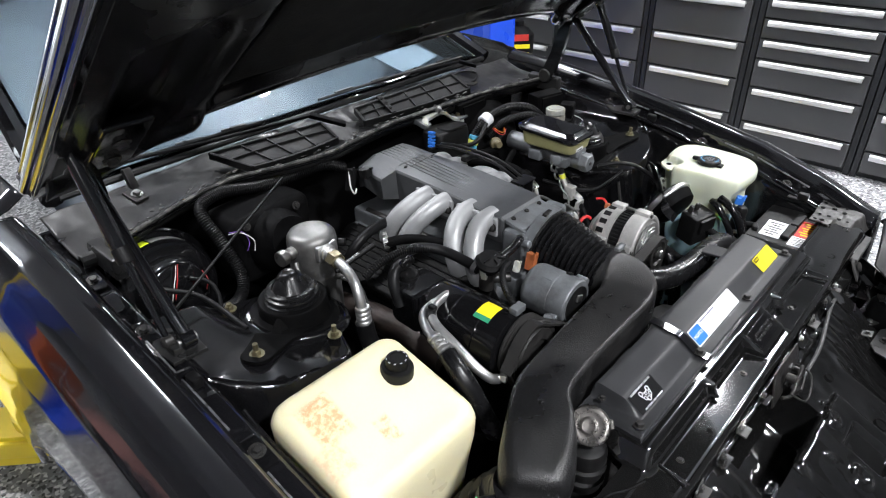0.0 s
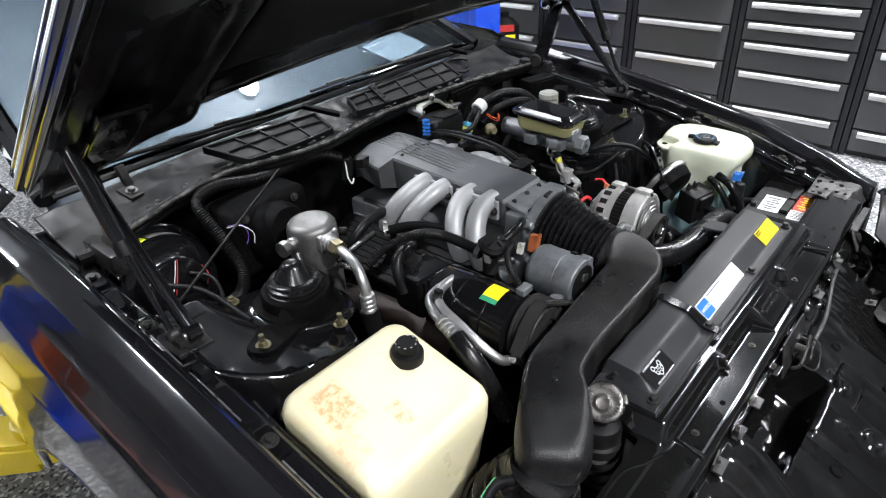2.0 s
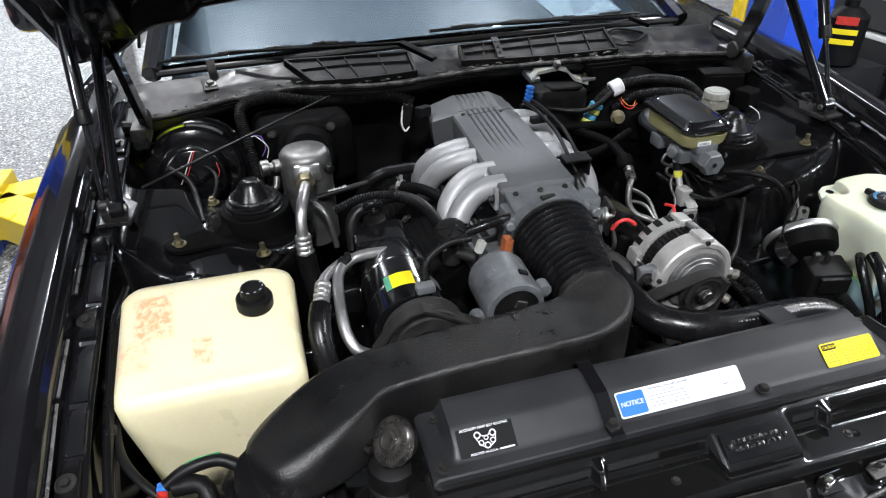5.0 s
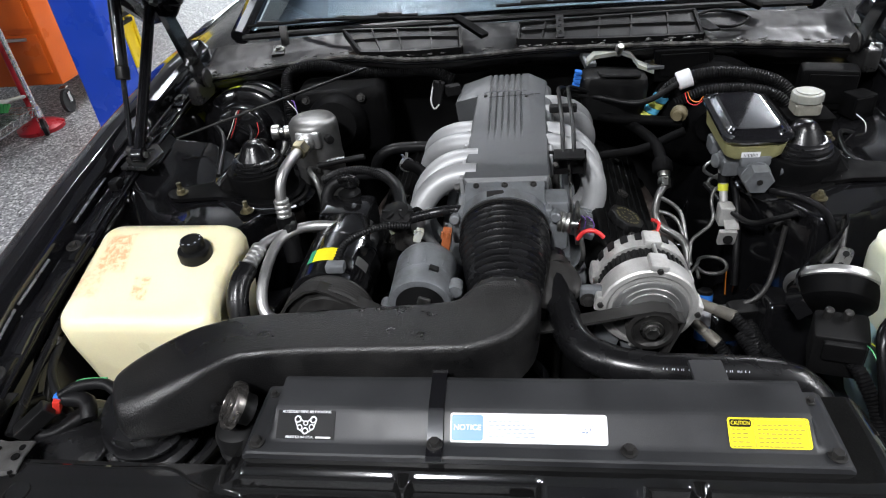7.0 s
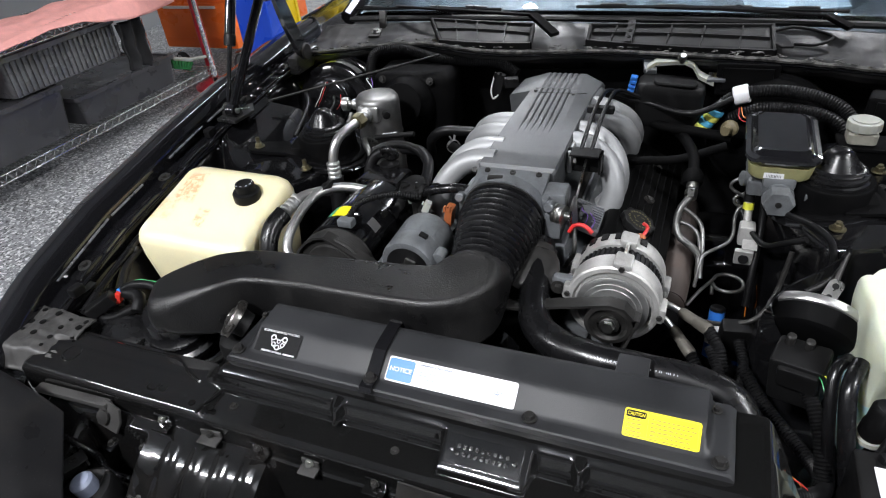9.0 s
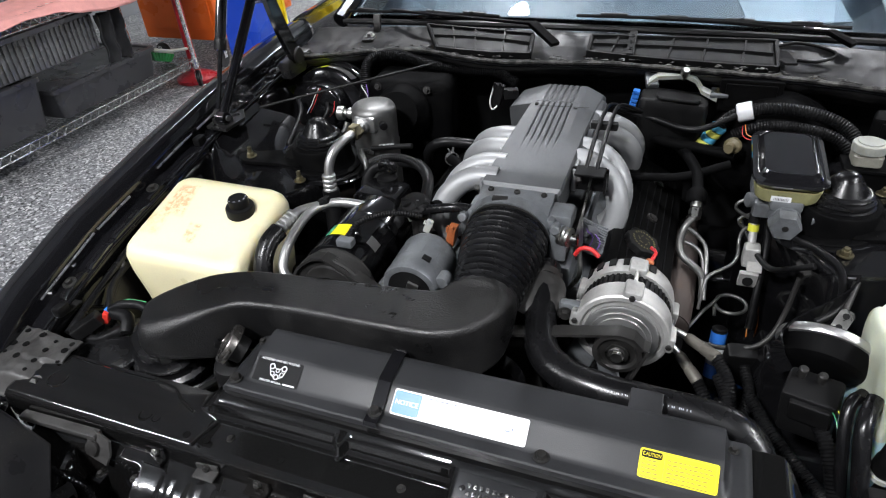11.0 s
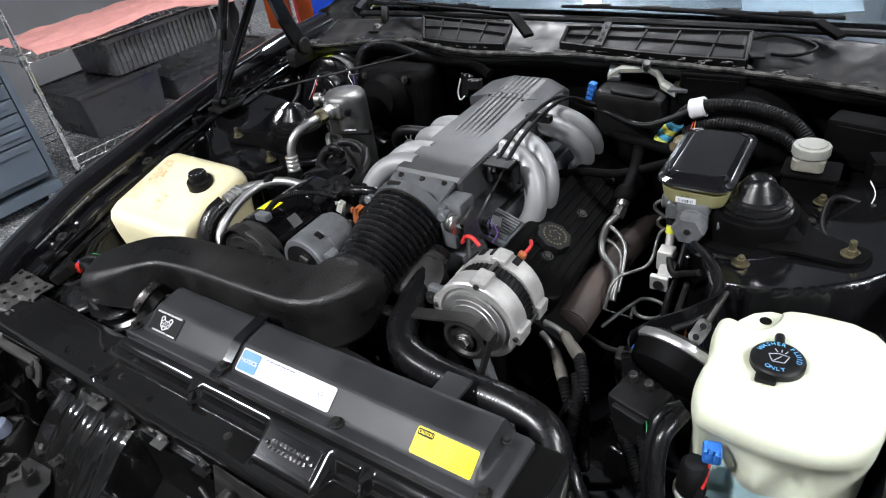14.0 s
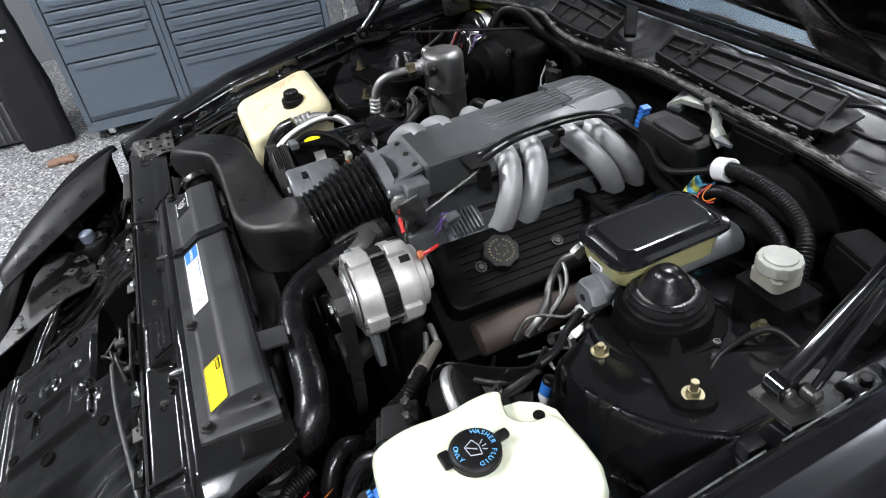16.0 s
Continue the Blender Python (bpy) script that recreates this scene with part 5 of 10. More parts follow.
def nose_panel():
    """Header panel ahead of the support, pressed with pockets and ribs."""
    bm = bmesh.new()

    def band(x, a, b, w=0.006):
        return smoothstep(a - w, a + w, x) * (1 - smoothstep(b - w, b + w, x))

    def place(u, v):
        d = -0.60 + 1.20 * u
        front = -0.42 + 0.20 * (abs(d) / 0.60) ** 2.6
        y = -0.098 + (front + 0.098) * v
        z = header_top(y)
        x = C + d
        # the sides fall away under the ear plates
        z -= 0.040 * smoothstep(0.165, 0.235, abs(x)) * smoothstep(-0.125, -0.260, y)
        # latch well, central deck with dimples, corner pockets
        z -= 0.10 * band(x, -0.215, 0.015, 0.004) * band(y, -0.180, -0.108, 0.004)
        z += 0.010 * band(x, -0.12, 0.09) * band(y, -0.345, -0.190)
        z -= 0.008 * band(x, -0.010, 0.050, 0.003) * band(y, -0.300, -0.232, 0.003)
        z -= 0.10 * band(x, -0.54, -0.43, 0.01) * band(y, -0.34, -0.125, 0.01)
        z -= 0.10 * band(x, 0.40, 0.51, 0.01) * band(y, -0.34, -0.125, 0.01)
        for cx, cy, r, h in ((-0.049, -0.274, 0.026, 0.006), (-0.062, -0.225, 0.011, 0.004), (0.020, -0.205, 0.018, 0.007), (0.045, -0.186, 0.013, 0.006)):
            q = math.hypot(x - cx, (y - cy) * 1.2) / r
            z += h * (1 - smoothstep(0.6, 1.0, q)) - (0.6 * h) * (1 - smoothstep(0.25, 0.5, q))
        # ribs that run fore and aft
        for k in (-1, 1):
            for m in range(4):
                c0 = k * (0.225 + 0.042 * m) - 0.02
                z += 0.003 * band(x, c0 - 0.009, c0 + 0.009, 0.006) * band(y, -0.300, -0.115, 0.006)
        # creases across the fore part
        z += 0.005 * band(y, front + 0.035, front + 0.055, 0.003)
        z += 0.0035 * noise.noise((x * 11, y * 11, 2.0)) + 0.0010 * noise.noise((x * 34, y * 34, 7.0)) + 0.0002 * noise.noise((x * 80, y * 80, 3.0))
        return Vector((x, y, z))

    sheet(bm, 330, 110, place)
    ob = part("header_panel", bm, support_paint, car, "glossy black pressed header panel", smooth=60)
    thick(ob, 0.003)
    for hx, hy, r in ((-0.073, -0.331, 0.008), (-0.15, -0.24, 0.009), (0.11, -0.27, 0.010), (0.12, -0.17, 0.007), (-0.02, -0.315, 0.006), (0.07, -0.33, 0.008)):
        bm = bmesh.new()
        lathe(bm, [(r * 1.25, -0.002), (r * 1.2, 0.0022), (r, 0.0022), (r * 0.9, 0.0008)], (hx, hy, header_top(hy) + (0.010 if -0.12 < hx < 0.09 and hy > -0.345 else 0)), (0, -0.41, 0.91), 24)
        part("grommet", bm, pit_black, ob)
    # soft front fascia
    bm = bmesh.new()
    pf = [(0.0, 0.0), (-0.02, 0.004), (-0.05, -0.004), (-0.085, -0.05), (-0.095, -0.14), (-0.08, -0.26), (-0.03, -0.36)]

    def place2(u, v):
        d = -0.70 + 1.40 * u
        front = -0.435 + 0.235 * (abs(d) / 0.62) ** 2.6
        f = v * (len(pf) - 1)
        i = min(int(f), len(pf) - 2)
        a = pf[i][0] + (pf[i + 1][0] - pf[i][0]) * (f - i)
        b = pf[i][1] + (pf[i + 1][1] - pf[i][1]) * (f - i)
        k = smoothstep(0.22, 0.68, abs(d))
        return Vector((C + d + (1 if d > 0 else -1) * k * -a * 0.9, front + a * (1 - 0.6 * k), 0.545 + b + 0.185 * k))

    sheet(bm, 90, 30, place2)
    thick(part("front_fascia", bm, crinkle_black, car, "dark dusty front fascia", smooth=60), 0.004)
    # dusty corner lids beside the lamps, from the fenders round to the front
    for sd in (-1, 1):
        bm = bmesh.new()

        def lid(u, v, sd=sd):
            a = Vector((-0.533, -0.147, 0.716)).lerp(Vector((-0.330, -0.355, 0.665)), v)
            b = Vector((-0.716, -0.122, 0.738)).lerp(Vector((-0.420, -0.375, 0.668)), v)
            p = a.lerp(b, u) + Vector((-0.020, -0.030, 0)) * math.sin(math.pi * v) * u
            x = p.x if sd < 0 else 2 * C - p.x
            return Vector((x, p.y, p.z + 0.010 * math.sin(math.pi * u)))

        sheet(bm, 60, 40, lid)
        thick(part("corner_lid", bm, lid_paint, car, "dull black lid at the nose corner", smooth=60), 0.004)
    # hood latch in its well, with the release cable running to the driver's side
    bm = bmesh.new()
    slab(bm, [(-0.055, -0.030), (0.075, -0.030), (0.085, 0.0), (0.075, 0.030), (-0.045, 0.034)], -0.0015, 0.0015, pose(0.02, -0.112, 0.684, 78, 0, 0), 0.0006)
    rod(bm, (0.010, -0.118, 0.698), (0.010, -0.134, 0.698), 0.008)
    rod(bm, (0.060, -0.116, 0.682), (0.060, -0.134, 0.682), 0.006)
    tube(bm, [(-0.04, -0.128, 0.689), (0.0, -0.136, 0.674), (0.045, -0.132, 0.702), (0.078, -0.128, 0.674)], 0.003)
    box(bm, (0.03, -0.140, 0.679), (0.050, 0.004, 0.018), 0.0015, (25, 0, 8))
    lt = part("hood_latch", bm, dark_steel, car, "greasy black hood latch")
    bm = bmesh.new()
    tube(bm, [(0.045, -0.138, 0.684), (0.063, -0.140, 0.696), (0.157, -0.136, 0.686), (0.289, -0.117, 0.684), (0.40, -0.108, 0.654), (0.50, -0.09, 0.55)], 0.0035)
    part("release_cable", bm, cable_grey, lt, "grey sleeved release cable")
    bm = bmesh.new()
    tube(bm, [(-0.02, -0.136, 0.689), (-0.0, -0.160, 0.674), (0.035, -0.150, 0.702), (0.06, -0.120, 0.694)], 0.0018)
    part("return_spring", bm, dark_steel, lt)
    for sd in (-1, 1):
        # flat ear plate with bolts, tapering to the middle
        bm = bmesh.new()
        outline = [(0.498, -0.300), (0.480, -0.255), (0.404, -0.205), (0.340, -0.200), (0.318, -0.214), (0.300, -0.262), (0.262, -0.290), (0.170, -0.372), (0.178, -0.384), (0.300, -0.345), (0.42, -0.330)]
        slab(bm, [(sd * a - 0.01, b) for a, b in (outline if sd > 0 else outline[::-1])], 0.612, 0.616, None, 0.001)
        ear = part("ear_plate", bm, bracket_paint, car, "dusty dark ear plate with bolts")
        for a, b in ((0.367, -0.221), (0.440, -0.262), (0.330, -0.282), (0.235, -0.338)):
            bm = bmesh.new()
            hexbolt(bm, (sd * a - 0.01, b, 0.616), (0, 0, 1), 0.006, 0.005, 0.010)
            part("bolt", bm, dark_steel, ear)
        # angle piece behind the lamp motor
        bm = bmesh.new()
        box(bm, (sd * 0.352, -0.124, 0.640), (0.055, 0.048, 0.003), 0.001, (6, 0, sd * 10))
        box(bm, (sd * 0.366, -0.148, 0.634), (0.020, 0.024, 0.016), 0.004, (6, 0, sd * 24))
        box(bm, (sd * 0.324, -0.128, 0.626), (0.003, 0.060, 0.030), 0.001, (6, 0, sd * 10))
        part("angle_piece", bm, matte_black, car, "dark angle piece")
        # headlamp motor and its stays in the corner
        x = C + sd * 0.53
        bm = bmesh.new()
        lathe(bm, [(0.034, 0), (0.040, 0.008), (0.040, 0.050), (0.036, 0.058), (0.024, 0.062), (0.0, 0.063)], (sd * 0.464, -0.200, 0.584), (0.1 * sd, -0.1, 1), 28)
        hm = part("headlamp_motor", bm, matte_black, car, "dusty dark headlamp motor")
        bm = bmesh.new()
        box(bm, (x + sd * 0.05, -0.14, 0.618), (0.13, 0.030, 0.005), 0.002, (10, 0, sd * 12))
        box(bm, (x + sd * 0.08, -0.20, 0.600), (0.012, 0.17, 0.040), 0.003, (0, 0, sd * -20))
        part("stay", bm, bracket_paint, hm)
        bm = bmesh.new()
        box(bm, (x - sd * 0.115, -0.195, 0.585), (0.10, 0.085, 0.003), 0.001, (4, 4 * sd, 12 * sd))
        part("lamp_plate", bm, dusty_plate, hm, "grey dusty flat plate")
        bm = bmesh.new()
        lathe(bm, [(0.014, 0), (0.016, 0.004), (0.016, 0.022), (0.012, 0.026), (0.0, 0.027)], (sd * 0.459, -0.204, 0.644), (0.1 * sd, -0.15, 1), 20)
        part("knob", bm, lift_knob, hm, "pale blue-grey manual knob")
        bm = bmesh.new()
        tube(bm, [(sd * 0.500, -0.104, 0.640), (sd * 0.467, -0.108, 0.666), (sd * 0.440, -0.112, 0.655), (sd * 0.411, -0.110, 0.625), (sd * 0.36, -0.106, 0.56)], 0.010, 10, 0.003, 0.002)
        part("loom", bm, rubber, hm)
        bm = bmesh.new()
        tube(bm, [(sd * 0.60, -0.135, 0.640), (sd * 0.555, -0.150, 0.652), (sd * 0.51, -0.150, 0.634), (sd * 0.47, -0.165, 0.628), (sd * 0.43, -0.150, 0.60)], 0.006, 10, 0.003, 0.0012)
        part("thin_loom", bm, gloss_rubber, hm)
        # folded clips, slotted tabs and screws round the lamp opening
        rng = random.Random(21)
        for k in range(14):
            cx, cy = sd * (0.315 + 0.021 * k), -0.118 - 0.055 * (k % 3) - rng.uniform(0, 0.02)
            cz, turn = 0.622 + 0.010 * (k % 4), rng.uniform(-30, 30)
            w, h = rng.uniform(0.014, 0.030), rng.uniform(0.016, 0.034)
            bm = bmesh.new()
            box(bm, (cx, cy, cz), (w, h, 0.003), 0.001, (rng.uniform(-12, 12), rng.uniform(-12, 12), turn))
            box(bm, (cx, cy + h * 0.45, cz - 0.008), (w, 0.003, 0.018), 0.001, (0, 0, turn))
            clip = part("folded_clip", bm, (bay_paint, bracket_paint, dusty_plate)[k % 3], hm)
            bm = bmesh.new()
            hexbolt(bm, (cx, cy, cz + 0.001), (0, 0, 1), 0.0042, 0.004, 0.0065)
            part("screw", bm, steel if k % 4 == 0 else dark_steel, clip)


lid_paint = surface("dull_dusty_black_paint", (0.006, 0.006, 0.0065), 0.34, 0, 0.3, 20, 500, 0.03, (0.012, 0.011, 0.010), (0.55, 0.85), spec=0.12)
lift_knob = surface("pale_blue_grey_plastic", (0.16, 0.18, 0.24), 0.5)
nose_panel()


def windshield():
    rake = radians(27)

    def at(u, v, lift=0.0):
        d = -0.66 + 1.32 * u
        bow = 0.10 * (d / 0.66) ** 2
        up = 0.98 * v
        y = 1.045 + bow * 0.35 + up * math.cos(rake) - 0.03 * v * 0
        z = 0.945 - 0.018 * (d / 0.66) ** 2 + up * math.sin(rake) - 0.055 * (d / 0.66) ** 2 * v
        return Vector((C + d * (1 - 0.16 * v), y, z + lift))

    bm = bmesh.new()
    sheet(bm, 48, 24, lambda u, v: at(u, v))
    ob = part("windshield", bm, windshield_glass, car, "tinted windshield glass", smooth=80)
    ob.visible_shadow = False
    thick(ob, 0.005)
    bm = bmesh.new()
    tube(bm, [at(k / 30, 0.0, 0.003) for k in range(31)], 0.008, 8, 0.02)
    part("glass_seal", bm, rubber, ob)
    for u in (0.0, 1.0):
        bm = bmesh.new()
        s = -1 if u == 0 else 1
        tube(bm, [at(u, k / 8, 0.004) + Vector((s * 0.012, 0, 0)) for k in range(9)], 0.022, 8, 0.03)
        part("pillar", bm, body_paint, car, "glossy black windshield pillar")
    bm = bmesh.new()
    sheet(bm, 30, 16, lambda u, v: at(u, v, -0.075 - 0.05 * v + 0.01 * math.sin(8 * u)) * 1.0 + Vector((0, 0.03, -0.04 * v)))
    thick(part("dashboard", bm, dash_vinyl, car, "dashboard, blued to carry the windshield's slate reflection", smooth=60), 0.01)
    bm = bmesh.new()
    sheet(bm, 20, 10, lambda u, v: Vector((C - 0.60 + 1.2 * u, 1.90 + 0.9 * v, 1.38 + 0.03 * math.sin(3.14 * u) - 0.02 * v)))
    thick(part("roof", bm, body_paint, car, "glossy black roof", smooth=60), 0.004)


windshield()
# unseen panels added to keep bright surroundings out of the cabin
for nm, c, sz, tn, lb in (("rear_blocker", (C, 2.62, 1.10), (1.24, 0.02, 0.56), (-14, 0, 0), "unseen dark panel added to close the cabin's rear"), ("side_blocker", (C - 0.675, 1.95, 1.15), (0.008, 1.30, 0.44), (0, 12, 0), "unseen opaque panel added to close the cabin's side"), ("side_blocker", (C + 0.675, 1.95, 1.15), (0.008, 1.30, 0.44), (0, -12, 0), "unseen opaque panel added to close the cabin's side")):
    bm = bmesh.new()
    box(bm, c, sz, 0.002, tn)
    part(nm, bm, dash_vinyl if nm == "rear_blocker" else body_paint, car, lb)
# added sheet whose colour stands in for a pale reflection in the glass
bm = bmesh.new()
box(bm, (0.40, 1.20, 0.962), (0.22, 0.12, 0.003), 0.001, (20, 0, 18))
solo("reflection_sheet", bm, pale_reflection, "sheet behind the glass that stands in for a pale reflection", "paper")


def cowl_vent(quad, across, along, label):
    """A moulded cowl screen: sunken tray between four corners, raised rim and ribs."""
    t = thing("cowl_screen", label, "vent screen", "cowl screens")
    A, B, D, E = [Vector(q) + Vector((0, 0, -0.005)) for q in quad]

    def at(u, v, lift=0.0):
        p = A.lerp(B, u).lerp(E.lerp(D, u), v)
        bulge = 0.010 * math.sin(math.pi * u)
        return p + Vector((0, -bulge * (1 - v), lift))

    bm = bmesh.new()
    sheet(bm, 24, 6, lambda u, v: at(u, v, -0.0030 + 0.0015 * noise.noise((u * 9, v * 5, 2.0))))
    thick(part("tray", bm, vent_plastic, t, smooth=60), 0.003)
    for pts in ([(k / 16, 0.0) for k in range(17)], [(1.0, k / 6) for k in range(7)], [(k / 16, 1.0) for k in range(17)], [(0.0, k / 6) for k in range(7)]):
        bm = bmesh.new()
        rings = []
        for u, v in pts:
            p = at(u, v)
            n = (Vector((0, 1, 0)) if pts[0][1] == pts[-1][1] else Vector((1, 0, 0))) * 0.0035
            rings.append([p - n + Vector((0, 0, -0.014)), p - n + Vector((0, 0, 0.001)), p + Vector((0, 0, 0.0022)), p + n + Vector((0, 0, 0.001)), p + n + Vector((0, 0, -0.014))])
        skin(bm, rings)
        part("rim", bm, vent_plastic, t, smooth=30)
    for u in across:
        bm = bmesh.new()
        skin(bm, [[at(u + 0.03 * v, v) + Vector((w, 0, z)) for w, z in ((-0.0022, -0.012), (-0.0018, 0.001), (0.0018, 0.001), (0.0022, -0.012))] for v in (0.02, 0.5, 0.98)])
        part("slat", bm, vent_plastic, t)
    for v in along:
        bm = bmesh.new()
        skin(bm, [[at(u, v + 0.10 * math.sin(math.pi * u)) + Vector((0, w, z)) for w, z in ((-0.0022, -0.012), (-0.0018, 0.002), (0.0018, 0.002), (0.0022, -0.012))] for u in [0.02 + 0.96 * k / 12 for k in range(13)]])
        part("crossbar", bm, vent_plastic, t)
    return t


cowl_vent([(-0.355, 0.908, 0.937), (-0.132, 0.897, 0.938), (-0.137, 0.948, 0.966), (-0.406, 0.988, 0.964)], (0.22, 0.44, 0.72), (0.50,), "faded black plastic cowl screen with open cells")
long_screen = cowl_vent([(-0.012, 0.936, 0.936), (0.366, 0.911, 0.932), (0.358, 0.974, 0.965), (-0.010, 0.972, 0.961)], (0.13, 0.44, 0.62, 0.82), (0.46,), "long faded black plastic cowl screen with a clip strap")
bm = bmesh.new()
skin(bm, [[Vector((0.078 + w, 0.922 + 0.056 * f, 0.9345 + 0.031 * f + z)) for w, z in ((-0.008, -0.010), (-0.008, 0.0), (0.008, 0.0), (0.008, -0.010))] for f in (0.0, 0.5, 1.0)])
part("clip_strap", bm, vent_plastic, long_screen)
for k in range(3):
    bm = bmesh.new()
    lathe(bm, [(0.0042, 0), (0.0042, 0.0015), (0.0028, 0.0015), (0.0026, 0.0004), (0, 0.0004)], (0.078, 0.934 + 0.016 * k, 0.9412 + 0.0089 * k), (0, -0.48, 0.88), 12)
    part("rivet", bm, matte_black, long_screen)
bm = bmesh.new()
slab(bm, [(0.376, 0.905), (0.398, 0.908), (0.385, 0.985), (0.330, 1.005), (0.352, 0.95)], 0.932, 0.937, None, 0.0015)
solo("cowl_flap", bm, vent_plastic, "small faded black plastic flap on the cowl", "flap")


def wiper(pts, blade, label):
    t = thing("wiper", label, "wiper", "wipers")
    bm = bmesh.new()
    for a, b, w, h in zip(pts, pts[1:], (0.024, 0.013, 0.009), (0.010, 0.007, 0.006)):
        a, b = Vector(a), Vector(b)
        d = b - a
        box(bm, (a + b) / 2, (d.length + 0.008, w, h), 0.003, (0, -math.degrees(math.asin(d.z / d.length)), math.degrees(math.atan2(d.y, d.x))))
    part("arm", bm, crinkle_black, t, "dull black wiper arm")
    bm = bmesh.new()
    a, b = Vector(blade[0]), Vector(blade[1])
    tube(bm, [a, (a + b) / 2 + Vector((0, -0.004, 0.004)), b], 0.004, 6, 0.02)
    part("blade", bm, rubber, t)
    for f in (0.15, 0.38, 0.62, 0.85):
        bm = bmesh.new()
        p = a.lerp(b, f)
        box(bm, p + Vector((0, 0, 0.006)), (0.06, 0.008, 0.006), 0.002, (0, 0, math.degrees(math.atan2((b - a).y, (b - a).x))))
        part("bridge", bm, bracket_paint, t)
    return t


wiper([(-0.084, 0.927, 0.946), (-0.145, 0.974, 0.974), (-0.384, 1.000, 0.978), (-0.52, 1.045, 0.972)], ((-0.24, 1.035, 0.970), (-0.69, 1.105, 0.950)), "dull black wiper arm parked along the glass foot")
wiper([(0.50, 1.005, 0.948), (0.46, 1.030, 0.964), (0.26, 1.038, 0.973), (0.12, 1.046, 0.974)], ((0.50, 1.055, 0.966), (-0.06, 1.050, 0.974)), "dull black wiper arm parked above the second cowl screen")
bm = bmesh.new()
tube(bm, [(0.335, 0.965, 0.94), (0.40, 0.985, 0.952), (0.47, 0.975, 0.938), (0.44, 0.95, 0.928), (0.40, 0.945, 0.93)], 0.0035)
solo("washer_line", bm, rubber, "thin black washer hose looped on the cowl", "hose")
# bolt and bracket on the cowl
bm = bmesh.new()
box(bm, (-0.575, 1.00, 0.918), (0.030, 0.045, 0.006), 0.002, (12, 0, 10))
box(bm, (-0.565, 1.03, 0.94), (0.018, 0.012, 0.05), 0.002, (-20, 0, 10))
bk = thing("cowl_bracket", "small black bracket bolted to the cowl", "bracket")
part("bracket_plate", bm, dark_steel, bk)
bm = bmesh.new()
hexbolt(bm, (-0.572, 0.998, 0.921), (0, -0.2, 1), 0.008, 0.006, 0.012)
part("bolt", bm, steel, bk, "zinc bolt")


def hood():
    """Open hood: felt-lined shell, inner frame, rolled rear lip and folded side edges."""
    slope = math.atan(0.727)
    c, s = math.cos(slope), math.sin(slope)

    def at(d, f, lift=0.0):
        back = 0.666 + 0.05 * (d / 0.5) ** 2 + 0.06 * smoothstep(0.58, 0.68, abs(d))
        y = back + (-0.02 - back) * f
        return Vector((C + d, y + lift * s, 1.052 + (0.84 - y) * 0.727 + lift * c))

    bm = bmesh.new()
    sheet(bm, 50, 30, lambda u, v: at(-0.761 + 1.522 * u, v, 0.032 + 0.02 * math.sin(3.14 * u)))
    h = part("hood", bm, body_paint, car, "open glossy black hood", smooth=60)
    thick(h, 0.004)
    bm = bmesh.new()

    def felt(u, v):
        d = -0.50 + 1.0 * u
        f = 0.10 + 0.86 * v
        rim = min(1, min(u, 1 - u, v, 1 - v) * 16)
        return at(d, f, 0.010 - 0.016 * rim + 0.004 * noise.noise((d * 7, f * 7, 3)))

    sheet(bm, 60, 50, felt)
    thick(part("hood_felt", bm, insulation, h, "black felt pad under the hood", smooth=60), 0.006)
    # pressed inner panel round the felt, with lengthwise channels at the sides
    bm = bmesh.new()

    def inner(u, v):
        d = -0.742 + 1.484 * u
        ad = abs(d)
        lift = 0.016 - 0.020 * smoothstep(0.50, 0.53, ad) + 0.030 * smoothstep(0.575, 0.605, ad) * (1 - smoothstep(0.665, 0.695, ad)) * smoothstep(0.06, 0.12, v) * (1 - smoothstep(0.36, 0.42, v))
        lift -= 0.014 * (1 - smoothstep(0.0, 0.06, v))
        lift += 0.022 * smoothstep(0.10, 0.13, v) * (1 - smoothstep(0.485, 0.505, ad)) * 0.5
        lift += 0.002 * noise.noise((d * 12, v * 12, 5.0))
        return at(d, v * 0.985, lift)

    sheet(bm, 120, 80, inner)
    thick(part("inner_panel", bm, hood_black, h, "glossy black pressed inner hood panel", smooth=55), 0.003)
    bm = bmesh.new()
    tube(bm, [at(-0.745 + 1.49 * k / 40, 0.004, 0.010) for k in range(41)], 0.014, 10, 0.02)
    part("rear_lip", bm, body_paint, h, "rolled rear hood lip", smooth=60)
    for sd in (-1, 1):
        bm = bmesh.new()
        sheet(bm, 3, 40, lambda u, v, sd=sd: at(sd * (0.761 - 0.004 * u), v, 0.032 - 0.042 * u))
        sheet(bm, 3, 40, lambda u, v, sd=sd: at(sd * (0.758 - 0.028 * u), v, -0.010 + 0.006 * u))
        thick(part("hood_edge", bm, body_paint, h, "folded glossy hood edge", smooth=30), 0.002)
        bm = bmesh.new()
        tube(bm, [at(sd * 0.757, k / 20, 0.010) for k in range(21)], 0.010, 12, 0.03)
        part("edge_roll", bm, body_paint, h, "rolled glossy hood edge", smooth=60)
        # hinge strap folded from the hood's underside
        bm = bmesh.new()
        box(bm, at(sd * 0.66, 0.13, -0.012), (0.075, 0.17, 0.016), 0.005, (-36, 0, 0))
        st = part("hinge_strap", bm, bay_paint, h, "glossy black hinge strap on the hood")
        for f in (0.08, 0.15):
            bm = bmesh.new()
            hexbolt(bm, at(sd * 0.66, f, -0.021), (0, -s, -c), 0.009, 0.007, 0.014)
            part("bolt", bm, dark_steel, st)


hood()


